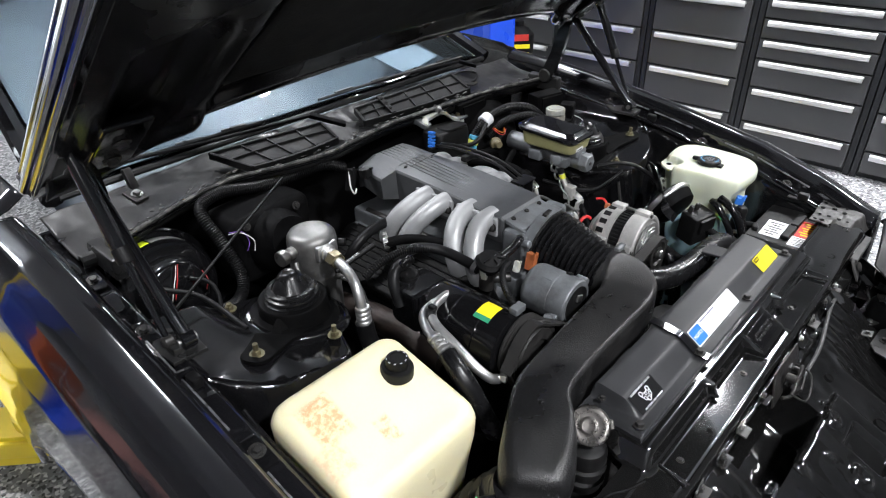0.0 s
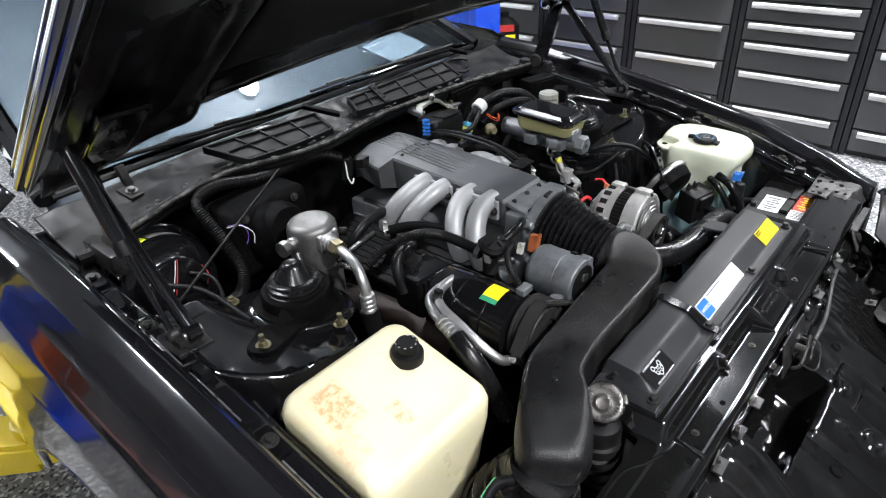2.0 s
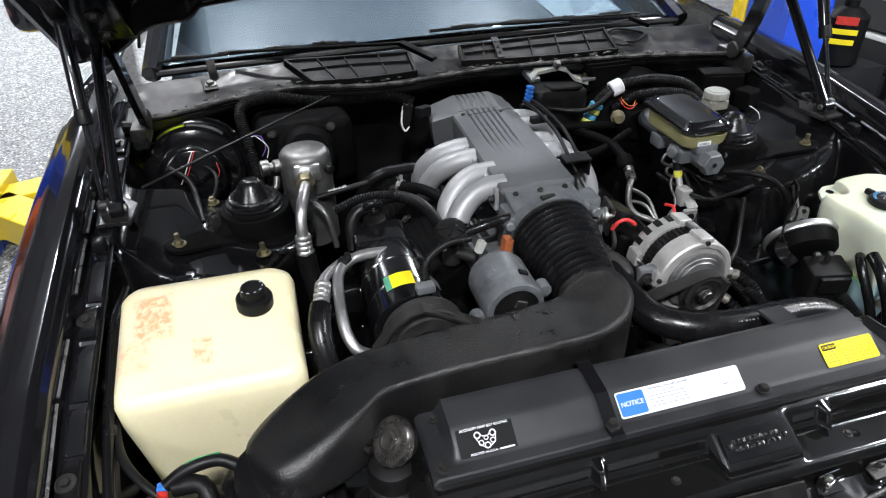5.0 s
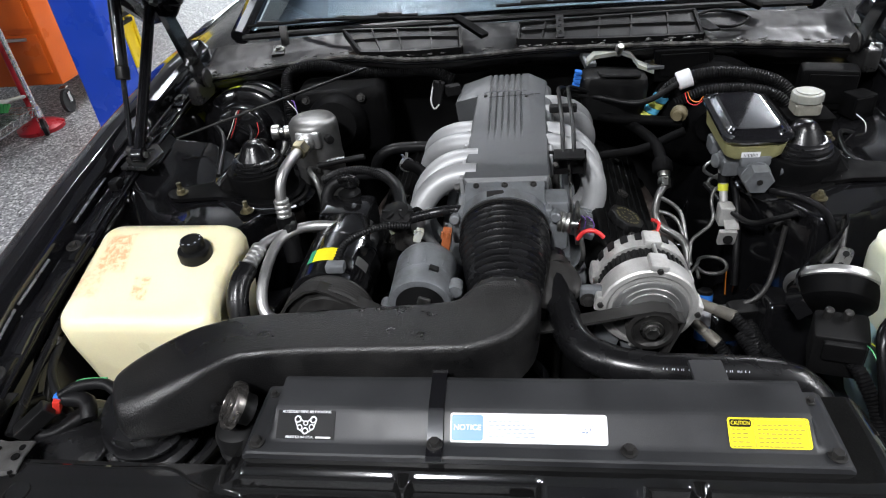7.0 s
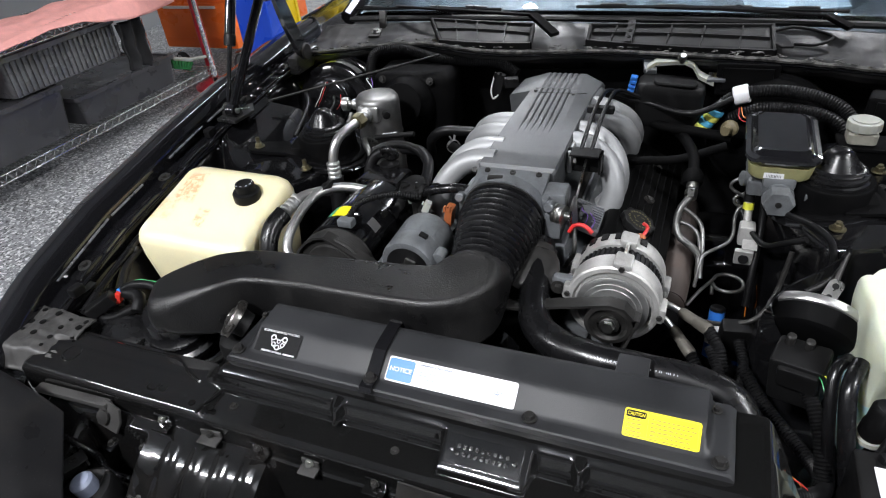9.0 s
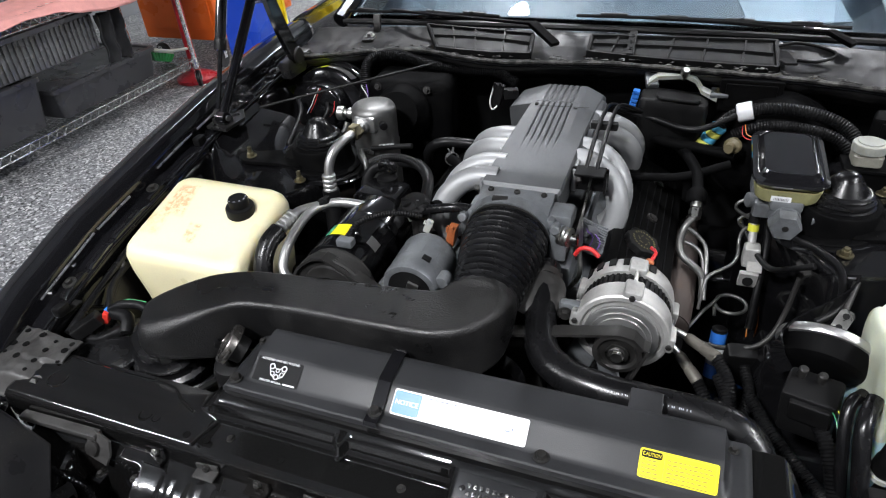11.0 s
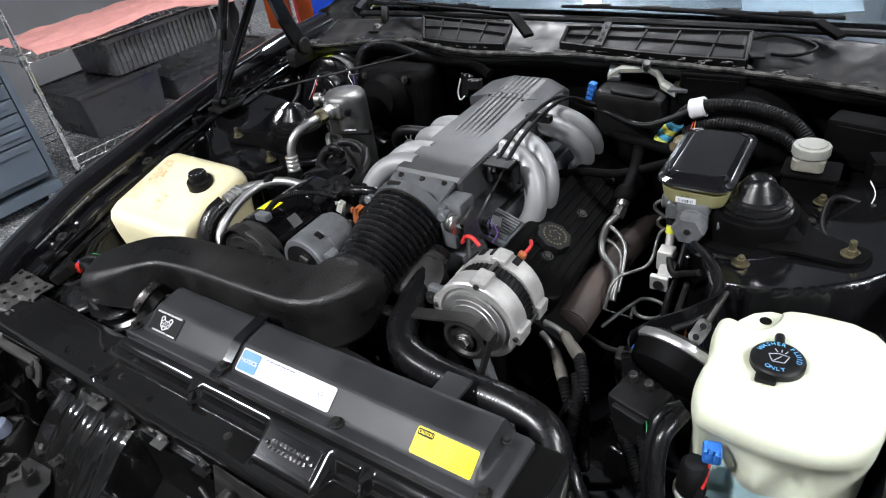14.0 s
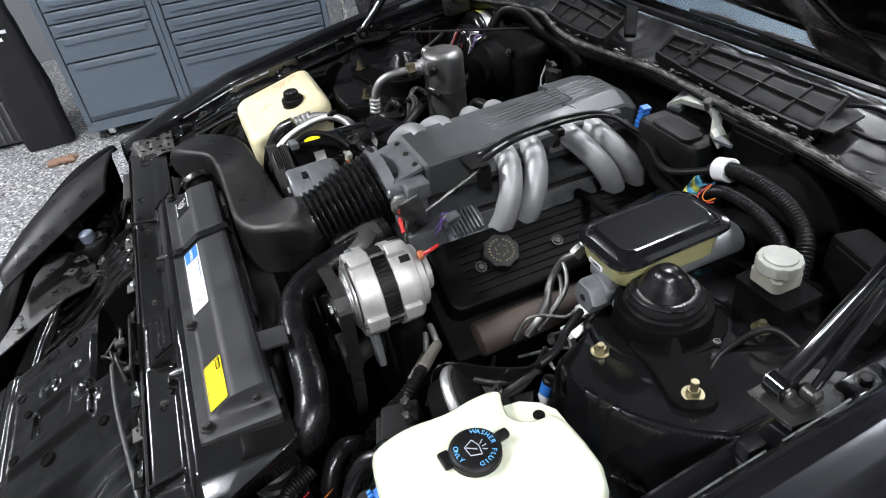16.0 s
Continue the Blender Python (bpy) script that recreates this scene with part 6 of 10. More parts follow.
def hood_support(side):
    """A gas strut and, beside it, the hinge with its straight brace."""
    t = thing("gas_strut", "black gas strut holding up the hood", "gas strut", "gas struts")
    top, hi = Vector((C + side * 0.716, 0.732, 1.215)), Vector((C + side * 0.719, 0.722, 1.168))
    mid, lo = Vector((C + side * 0.736, 0.693, 0.988)), Vector((C + side * 0.712, 0.572, 0.874))
    mid2 = hi.lerp(lo, 0.60)
    low_end = lo
    bm = bmesh.new()
    rod(bm, mid2, low_end, 0.0050, seg=12)
    part("rod", bm, body_paint, t, "thin dark rod")
    bm = bmesh.new()
    rod(bm, hi, mid2, 0.0115, seg=20, bevel=0.002)
    part("cylinder", bm, body_paint, t)
    bm = bmesh.new()
    lathe(bm, [(0.0122, 0.0), (0.0128, 0.002), (0.0128, 0.022), (0.0118, 0.024)], mid2, hi - mid2, 20)
    part("collar", bm, matte_black, t)
    bm = bmesh.new()
    rod(bm, hi, top, 0.0048, seg=10)
    part("end_stub", bm, steel, t)
    for p in (low_end, top):
        bm = bmesh.new()
        lathe(bm, [(0.006, -0.010), (0.0095, -0.006), (0.0095, 0.006), (0.006, 0.010)], p, (1, 0, 0), 14)
        part("end_fitting", bm, dark_steel, t)
    h = thing("hood_hinge", "black steel hood hinge with a straight brace", "hinge", "hood hinges")
    a, b = Vector((C + side * 0.690, 0.557, 0.872)), Vector((C + side * 0.692, 0.773, 1.098))
    bm = bmesh.new()
    d = b - a
    rod(bm, a, b, 0.0105, seg=18)
    lathe(bm, [(0.010, -0.012), (0.014, -0.010), (0.014, 0.010), (0.010, 0.012)], a, (1, 0, 0), 16)
    br = part("brace", bm, body_paint, h, "glossy black tube brace", smooth=40)
    for f in (0.0, 0.97):
        bm = bmesh.new()
        lathe(bm, [(0.006, -0.015), (0.006, 0.015)], a.lerp(b, f), (1, 0, 0), 14)
        part("rivet", bm, steel, br)
    # hinge arm from the cowl side up to the hood
    lo2 = Vector((C + side * 0.664, 0.835, 0.905))
    bm = bmesh.new()
    pts = [lo2, Vector((C + side * 0.668, 0.80, 0.99)), Vector((C + side * 0.675, 0.785, 1.06)), Vector((C + side * 0.680, 0.770, 1.125))]
    rings = []
    for k, p in enumerate(pts):
        hw = 0.022 - 0.002 * k
        rings.append([p + Vector((-0.006, -hw, 0)), p + Vector((0.006, -hw, 0)), p + Vector((0.006, hw, 0)), p + Vector((-0.006, hw, 0))])
    skin(bm, rings)
    part("arm", bm, bay_paint, h, smooth=30)
    bm = bmesh.new()
    lathe(bm, [(0.018, -0.009), (0.021, -0.006), (0.021, 0.006), (0.018, 0.009)], lo2 + Vector((0, 0, 0.012)), (1, 0, 0), 20)
    part("pivot", bm, dark_steel, h)
    bm = bmesh.new()
    box(bm, lo2 + Vector((side * 0.012, 0.01, -0.012)), (0.03, 0.11, 0.045), 0.008)
    part("pivot_base", bm, bracket_paint, h)
    bm = bmesh.new()
    slab(bm, [(C + side * 0.672, 0.535), (C + side * 0.725, 0.54), (C + side * 0.73, 0.60), (C + side * 0.70, 0.64), (C + side * 0.668, 0.60)], 0.850, 0.857, None, 0.001)
    box(bm, (C + side * 0.699, 0.565, 0.862), (0.036, 0.03, 0.016), 0.004)
    part("foot_plate", bm, bracket_paint, h, "dusty foot plate on the fender rim")


for sd in (-1, 1):
    hood_support(sd)
bm = bmesh.new()
tube(bm, [(-0.694, 0.655, 0.858), (-0.50, 0.755, 0.89), (-0.331, 0.84, 0.918)], 0.0028, 8, 0.03)
solo("stay_rod", bm, matte_black, "thin dark steel stay rod to the cowl", "rod")
# rubber blocks and clips along the fender rims
for bx, by in ((-0.745, 0.50), (-0.722, 0.06), (0.690, 0.50), (0.668, 0.06)):
    bb = thing("rubber_buffer", "small black rubber buffer clipped on the fender rim", "rubber buffer", "rubber buffers")
    z = fender_top(by) - 0.052
    bm = bmesh.new()
    box(bm, (bx, by, z + 0.010), (0.018, 0.026, 0.020), 0.005)
    part("block", bm, rubber, bb)
    bm = bmesh.new()
    box(bm, (bx, by + 0.02, z + 0.002), (0.016, 0.030, 0.003), 0.001)
    part("clip", bm, bracket_paint, bb)

# ---- radiator and its cover ----
SL = radians(33)


def on_slope(x, s, lift=0.0):
    """A point on the cover's sloping face: s metres up from its foot."""
    return Vector((x, 0.004 + s * math.cos(SL) - lift * math.sin(SL), 0.7565 + s * math.sin(SL) + lift * math.cos(SL)))


def flat_on_slope(name, x0, x1, s0, s1, lift, material, parent, label="", t=0.0004, r=0.003):
    bm = bmesh.new()
    w, h = x1 - x0, s1 - s0
    c = on_slope((x0 + x1) / 2, (s0 + s1) / 2, lift)
    slab(bm, rounded(w, h, min(r, w * 0.3, h * 0.3), 4), 0, t, pose(*c, 33, 0, 0))
    return part(name, bm, material, parent, label)


def radiator_cover():
    t = thing("radiator_cover", "dark grey moulded plastic radiator cover with stickers", "radiator cover")
    bm = bmesh.new()
    prof = [(-0.013, 0.746), (-0.013, 0.7545), (-0.011, 0.7565), (0.004, 0.7565), (0.036, 0.7775), (0.040, 0.779), (0.080, 0.783), (0.086, 0.781), (0.090, 0.772), (0.091, 0.735)]

    def place(u, v):
        x = -0.338 + 0.676 * u
        f = v * (len(prof) - 1)
        i = min(int(f), len(prof) - 2)
        y = prof[i][0] + (prof[i + 1][0] - prof[i][0]) * (f - i)
        z = prof[i][1] + (prof[i + 1][1] - prof[i][1]) * (f - i)
        end = smoothstep(0.304, 0.313, abs(x))
        z = z * (1 - end) + min(z, 0.7575) * end
        bead = math.exp(-((abs(x) - 0.338) / 0.004) ** 2)
        z -= 0.006 * bead
        return Vector((x, y, z + 0.0006 * noise.noise((x * 12, y * 20, 1))))

    sheet(bm, 200, 54, place)
    sheet(bm, 1, 8, lambda u, v: place(0, v) + Vector((0, 0, -0.03 * u)))
    sheet(bm, 1, 8, lambda u, v: place(1, v) + Vector((0, 0, -0.03 * u)))
    p = part("cover_panel", bm, cover_plastic, t, smooth=40)
    # tab that reaches back under the hose, and clips along the rear edge
    bm = bmesh.new()
    box(bm, (0.214, 0.106, 0.7715), (0.040, 0.044, 0.006), 0.002, (-4, 0, 0))
    part("tab", bm, cover_plastic, t)
    for x in (0.10, 0.285, -0.20):
        bm = bmesh.new()
        box(bm, (x, 0.094, 0.756), (0.050, 0.006, 0.016), 0.0025)
        part("edge_clip", bm, cover_plastic, t)
    for x in (-0.322, 0.108, 0.322, -0.108):
        bm = bmesh.new()
        hexbolt(bm, (x, 0.0, 0.7585 if abs(x + 0.108) > 0.01 else 0.7625), (0, 0, 1), 0.0065, 0.006, 0.0095)
        part("bolt", bm, dark_steel, t, "black washer-head bolt")
    for x, y in ((-0.318, 0.066), (0.315, 0.066)):
        bm = bmesh.new()
        hexbolt(bm, (x, y, 0.7690), (0, 0, 1), 0.004, 0.004, 0.006)
        part("bolt", bm, dark_steel, t)
    # strap across the cover
    bm = bmesh.new()
    line = [(0.100, 0.76), (0.092, 0.786), (0.080, 0.7865), (0.040, 0.7825), (0.034, 0.780), (0.006, 0.7615), (-0.016, 0.7605), (-0.018, 0.7570)]
    rings = []
    for y, z in line:
        rings.append([Vector((-0.108 - 0.009, y, z + 0.0012)), Vector((-0.108 + 0.009, y, z + 0.0012)), Vector((-0.108 + 0.009, y - 0.0008, z - 0.0012)), Vector((-0.108 - 0.009, y - 0.0008, z - 0.0012))])
    skin(bm, rings)
    part("strap", bm, body_paint, t, "glossy black steel strap", smooth=20)
    # white notice sticker
    n = flat_on_slope("notice_sticker", -0.091, 0.0865, 0.0035, 0.0365, 0.0012, white_label, t, "white notice sticker with a blue panel")
    flat_on_slope("blue_panel", -0.0895, -0.0530, 0.0055, 0.0345, 0.0019, blue_label, n, "blue panel")
    lettering("notice_word", "NOTICE", on_slope(-0.0712, 0.020, 0.0026), (33, 0, 0), 0.0085, white_ink, n, "white word on the blue panel", width=0.031)
    rng = random.Random(4)
    bm = bmesh.new()
    for row in range(1, 6):
        s = 0.0315 - 0.0042 * row
        x = -0.047
        stop = rng.uniform(-0.02, 0.01)
        while x < stop:
            w = rng.uniform(0.003, 0.008)
            c = on_slope(x + w / 2, s, 0.0020)
            box(bm, c, (w, 0.0011, 0.0002), 0, (33, 0, 0))
            x += w + 0.0016
    for k in range(6):
        c = on_slope(0.060 + 0.004 * (k % 3) + 0.002 * (k // 3), 0.017 + 0.005 * (k // 2) * 0.7, 0.0020)
        box(bm, c, (0.004, 0.0018, 0.0002), 0, (33, 0, 40 * k))
    tagged(part("print_bars", bm, notice_ink, n, "faint grey lines of print"), kind="stuff")
    lettering("notice_heading", "SUPPLEMENTAL INFLATABLE RESTRAINT", on_slope(-0.0165, 0.0322, 0.0022), (33, 0, 0), 0.0032, notice_ink, n, "small dark heading", width=0.060)
    # yellow caution sticker
    c = flat_on_slope("caution_sticker", 0.2155, 0.3000, 0.004, 0.0365, 0.0012, yellow_label, t, "yellow caution sticker")
    flat_on_slope("black_band", 0.2175, 0.2400, 0.0265, 0.0345, 0.0019, black_label, c)
    lettering("caution_word", "CAUTION", on_slope(0.22875, 0.0304, 0.0026), (33, 0, 0), 0.0058, yellow_label, c, "yellow word on a black band", width=0.0195)
    bm = bmesh.new()
    for row in range(6):
        for x0, x1 in ((0.219, 0.239), (0.246, 0.294)):
            s = 0.0285 - 0.0045 * row
            if x0 < 0.22 and s > 0.025:
                continue
            x = x0
            while x < x1 - 0.004:
                w = rng.uniform(0.0025, 0.006)
                box(bm, on_slope(x + w / 2, s, 0.0020), (w, 0.0013, 0.0002), 0, (33, 0, 0))
                x += w + 0.0015
    for x0, x1, s0, s1 in ((0.2175, 0.2175 + 0.0004, 0.006, 0.0345), (0.2425, 0.2429, 0.006, 0.0345), (0.2970, 0.2974, 0.006, 0.0345)):
        box(bm, on_slope((x0 + x1) / 2, (s0 + s1) / 2, 0.0020), (0.0005, s1 - s0, 0.0002), 0, (33, 0, 0))
    for s in (0.006, 0.0345):
        box(bm, on_slope(0.2574, s, 0.0020), (0.080, 0.0005, 0.0002), 0, (33, 0, 0))
    tagged(part("print_bars", bm, olive_ink, c, "thin dark lines of print and border"), kind="stuff")
    # belt routing decal
    d = flat_on_slope("belt_decal", -0.3000, -0.2290, 0.003, 0.0365, 0.0012, black_label, t, "black belt routing decal with white print", r=0.001)
    lettering("decal_heading", "ACCESSORY DRIVE BELT ROUTING", on_slope(-0.2645, 0.0345, 0.0022), (33, 0, 0), 0.0042, white_ink, d, width=0.060)
    lettering("decal_foot", "PRINTED IN U.S.A.", on_slope(-0.2705, 0.0052, 0.0022), (33, 0, 0), 0.0040, white_ink, d, width=0.034)
    bm = bmesh.new()
    box(bm, on_slope(-0.2420, 0.0052, 0.0020), (0.018, 0.0018, 0.0002), 0, (33, 0, 0))
    m = pose(*on_slope(-0.2645, 0.020, 0.0020), 33, 0, 0)
    for cx, cy, r in ((-0.010, 0.006, 0.0042), (-0.007, -0.0035, 0.0034), (0.000, -0.0075, 0.0040), (0.0075, -0.003, 0.0034), (0.009, 0.0055, 0.0042), (0.0, 0.0015, 0.0030)):
        ring = []
        for rr, zz in ((r, 0), (r, 0.0002), (r * 0.68, 0.0002), (r * 0.68, 0)):
            ring.append([m @ Vector((cx + rr * math.cos(a), cy + rr * math.sin(a), zz)) for a in (2 * math.pi * k / 20 for k in range(20))])
        skin(bm, ring, (False, False))
    pts = [(-0.014, 0.007), (-0.009, -0.005), (0.0, -0.011), (0.010, -0.005), (0.013, 0.006), (0.009, 0.0095), (0.002, 0.003), (-0.004, 0.004), (-0.010, 0.010), (-0.014, 0.007)]
    for a, b in zip(pts, pts[1:]):
        va, vb = Vector((*a, 0.0001)), Vector((*b, 0.0001))
        dd = vb - va
        q = bmesh.new()
        box(q, (va + vb) / 2, (dd.length, 0.0011, 0.0002), 0, (0, 0, math.degrees(math.atan2(dd.y, dd.x))))
        q.transform(m)
        me = bpy.data.meshes.new("tmp")
        q.to_mesh(me)
        q.free()
        bm.from_mesh(me)
        bpy.data.meshes.remove(me)
    tagged(part("routing_drawing", bm, white_ink, d, "white line drawing of pulleys and belt"), kind="stuff")
    return t


radiator_cover()


def arc_letters(words, centre, r, a_mid, step, size, m, material, parent, flip=False):
    n = len(words)
    for i, ch in enumerate(words):
        if ch == " ":
            continue
        a = a_mid + (step if flip else -step) * (i - (n - 1) / 2)
        ar = radians(a)
        p = m @ Vector((r * math.cos(ar), r * math.sin(ar), 0))
        e = (m.to_3x3() @ pose(0, 0, 0, 0, 0, a + (90 if flip else -90)).to_3x3()).to_euler()
        lettering("cap_letter", ch, p, [math.degrees(v) for v in e], size, material, parent, "", 0.0002)


def radiator():
    t = thing("radiator", "black plastic-tank radiator with a chromed pressure cap", "radiator")
    bm = bmesh.new()
    box(bm, (0, 0.052, 0.50), (0.66, 0.045, 0.42), 0.004)
    part("core", bm, matte_black, t)
    for x in (-0.374, 0.336):
        bm = bmesh.new()
        prof = []
        for k in range(9):
            z = 0.48 + 0.025 * k
            prof += [(0.030, z), (0.034, z + 0.004), (0.034, z + 0.010), (0.030, z + 0.014)]
        prof += [(0.033, 0.700), (0.033, 0.716), (0.030, 0.724), (0.022, 0.728), (0.0, 0.729)]
        lathe(bm, [(r, z) for r, z in prof], (x, 0.055, 0), (0, 0, 1), 28)
        part("end_tank", bm, matte_black, t, "ribbed black plastic end tank")
    m = Matrix.Translation(Vector((-0.376, 0.054, 0.764))) @ basis((-0.72, -0.22, 0.64)).to_4x4()
    bm = bmesh.new()
    lathe(bm, [(0.020, -0.030), (0.021, -0.014), (0.026, -0.012), (0.026, -0.009)], (0, 0, 0), (0, 0, 1), 28)
    bm.transform(m)
    part("filler_neck", bm, matte_black, t)
    bm = bmesh.new()
    lathe(bm, [(0.0305, -0.012), (0.031, -0.004), (0.029, 0.000), (0.024, 0.0015), (0.020, 0.0), (0.014, 0.0005), (0.0135, 0.0035), (0.010, 0.0045), (0.0095, 0.0035), (0.006, 0.003), (0.0, 0.003)], (0, 0, 0), (0, 0, 1), 40)
    for a in (20, 200):
        box(bm, (0.031 * math.cos(radians(a)), 0.031 * math.sin(radians(a)), -0.007), (0.010, 0.016, 0.006), 0.003, (0, 0, a))
    bm.transform(m)
    cap = part("pressure_cap", bm, worn_chrome, t, "worn chromed pressure cap")
    # stamped warning round the upper rim, worn characters round the lower one
    w = m.to_3x3().inverted() @ Vector((0.5, 0.85, 0.3))
    up = math.degrees(math.atan2(w.y, w.x))
    face = m @ Matrix.Translation(Vector((0, 0, 0.0008)))
    arc_letters("DO NOT OPEN HOT", None, 0.0212, up, 12, 0.0058, face, dark_steel, cap)
    bm = bmesh.new()
    for k in range(9):
        a = radians(up + 180 - 52 + 13 * k)
        box(bm, (0.0225 * math.cos(a), 0.0225 * math.sin(a), 0.0012), (0.0040, 0.0018, 0.0006), 0, (0, 0, math.degrees(a)))
    bm.transform(m)
    tagged(part("stamped_print", bm, dark_steel, cap), kind="stuff")
    bm = bmesh.new()
    tube(bm, [(-0.398, 0.058, 0.748), (-0.415, 0.075, 0.745), (-0.44, 0.10, 0.72), (-0.47, 0.14, 0.70)], 0.006)
    part("overflow_hose", bm, rubber, t)
    return t


radiator()


def fan_shroud():
    bm = bmesh.new()
    lathe(bm, [(0.20, 0.075), (0.205, 0.10), (0.20, 0.14), (0.195, 0.14), (0.19, 0.08)], (-0.02, 0, 0.52), (0, 1, 0), 48, (False, False))
    box(bm, (-0.02, 0.082, 0.52), (0.60, 0.012, 0.42), 0.003)
    solo("fan_shroud", bm, matte_black, "black plastic fan shroud behind the radiator", "fan shroud")


fan_shroud()

# ---- intake duct ----


def section(c, n, w, h, r, up=(0, 0, 1), k=5):
    """A rounded-rectangle ring round c, square to n; w lies across, h along up."""
    n = Vector(n).normalized()
    up = Vector(up)
    up = (up - n * up.dot(n)).normalized()
    side = n.cross(up)
    return [Vector(c) + side * a + up * b for a, b in rounded(w, h, r, k)]


def air_duct():
    t = thing("intake_duct", "grained black plastic intake duct across the engine", "air duct")
    bm = bmesh.new()


    def standing(x, y, n, w, z0, z1, r):
        return section((x, y, (z0 + z1) / 2), n, w, z1 - z0, r)

    L = (0.86, 0.51, 0)
    rings = [
        standing(-0.5270, 0.0465, L, 0.040, 0.745, 0.766, 0.010),
        standing(-0.5260, 0.0472, L, 0.064, 0.735, 0.776, 0.019),
        standing(-0.5210, 0.0502, L, 0.087, 0.728, 0.786, 0.026),
        standing(-0.5105, 0.0565, L, 0.100, 0.724, 0.792, 0.028),
        standing(-0.4910, 0.0680, L, 0.107, 0.721, 0.797, 0.024),
        standing(-0.4650, 0.0830, L, 0.105, 0.717, 0.803, 0.017),
        standing(-0.4360, 0.1010, L, 0.099, 0.713, 0.808, 0.011),
        standing(-0.416, 0.114, (0.90, 0.44, 0), 0.094, 0.714, 0.809, 0.009),
        standing(-0.385, 0.131, (0.97, 0.24, 0), 0.086, 0.712, 0.809, 0.009),
        standing(-0.345, 0.139, (1, 0.10, 0), 0.082, 0.714, 0.8085, 0.009),
        standing(-0.28, 0.145, (1, 0.05, 0), 0.082, 0.714, 0.8085, 0.009),
        standing(-0.19, 0.149, (1, 0.04, 0), 0.088, 0.714, 0.810, 0.009),
        standing(-0.115, 0.152, (1, 0.03, 0), 0.094, 0.714, 0.812, 0.010),
        standing(-0.083, 0.155, (0.94, 0.33, 0), 0.098, 0.714, 0.813, 0.010),
        standing(-0.056, 0.166, (0.74, 0.67, 0), 0.102, 0.715, 0.816, 0.011),
        standing(-0.039, 0.186, (0.36, 0.93, 0), 0.102, 0.718, 0.822, 0.014),
        standing(-0.033, 0.206, (0.08, 1, 0), 0.100, 0.726, 0.829, 0.026),
        section((-0.0315, 0.222, 0.783), (0, 1, 0.16), 0.100, 0.102, 0.042),
        section((-0.031, 0.234, 0.785), (0, 1, 0.18), 0.100, 0.100, 0.0499),
    ]
    # finer rings between
    fine = []
    for i in range(len(rings) - 1):
        a, b = rings[max(i - 1, 0)], rings[i]
        c, d = rings[i + 1], rings[min(i + 2, len(rings) - 1)]
        for k in range(3):
            f = k / 3
            fine.append([0.5 * ((2 * q) + (r - p) * f + (2 * p - 5 * q + 4 * r - s) * f * f + (3 * q - p - 3 * r + s) * f**3) for p, q, r, s in zip(a, b, c, d)])
    fine.append(rings[-1])
    skin(bm, fine)
    part("duct", bm, duct_plastic, t, smooth=60)
    bm = bmesh.new()
    lathe(bm, [(0.003, 0), (0.0045, 0.001), (0.003, 0.002), (0, 0.0022)], (-0.420, 0.112, 0.8088), (0, 0, 1), 12)
    part("moulding_nub", bm, duct_plastic, t)
    bm = bmesh.new()
    prof = [(0.078, 0.0), (0.081, 0.003), (0.081, 0.009), (0.076, 0.012), (0.066, 0.015), (0.064, 0.028), (0.070, 0.031), (0.070, 0.039), (0.062, 0.043), (0.057, 0.054), (0.061, 0.057), (0.061, 0.063), (0.054, 0.067), (0.050, 0.074), (0.049, 0.092)]
    lathe(bm, prof, (-0.521, 0.090, 0.652), (0.10, -0.26, 1), 64)
    part("rubber_boot", bm, gloss_rubber, t, "stepped black rubber boot")
    bm = bmesh.new()
    lathe(bm, [(0.082, 0.0), (0.088, 0.003), (0.088, 0.008), (0.082, 0.011)], (-0.523, 0.094, 0.642), (0, 0, 1), 56, (False, False))
    part("filter_ring", bm, matte_black, t)
    return t


air_duct()
bm = bmesh.new()
lathe(bm, [(0.10, 0.0), (0.105, 0.02), (0.098, 0.16), (0.088, 0.19), (0.08, 0.195)], (-0.523, 0.096, 0.43), (0, 0, 1), 56)
solo("air_filter_housing", bm, matte_black, "round black air filter housing in the corner", "filter housing")


def bellows():
    t = thing("intake_bellows", "ribbed black rubber intake bellows with a worm clamp", "air hose")
    a, b = Vector((-0.031, 0.226, 0.784)), Vector((-0.034, 0.372, 0.812))
    L = (b - a).length
    prof = [(0.0500, 0), (0.0505, 0.009)]
    for k in range(11):
        h = 0.011 + k * 0.0111
        r = 0.0525 + 0.0165 * min(1, k / 8)
        prof += [(r - 0.0065, h), (r - 0.0020, h + 0.0020), (r, h + 0.0042), (r, h + 0.0060), (r - 0.0020, h + 0.0082), (r - 0.0065, h + 0.0100)]
    prof += [(0.0670, L - 0.015), (0.0670, L)]
    bm = bmesh.new()
    lathe(bm, prof, a, b - a, 56)
    part("bellows_body", bm, gloss_rubber, t)
    bm = bmesh.new()
    lathe(bm, [(0.0672, L - 0.011), (0.0690, L - 0.011), (0.0690, L - 0.003), (0.0672, L - 0.003)], a, b - a, 48, (False, False))
    box(bm, (-0.045, 0.362, 0.879), (0.026, 0.010, 0.009), 0.002, (10, 0, 6))
    part("worm_clamp", bm, dark_steel, t, "dark worm clamp")


bellows()

# ---- tanks ----


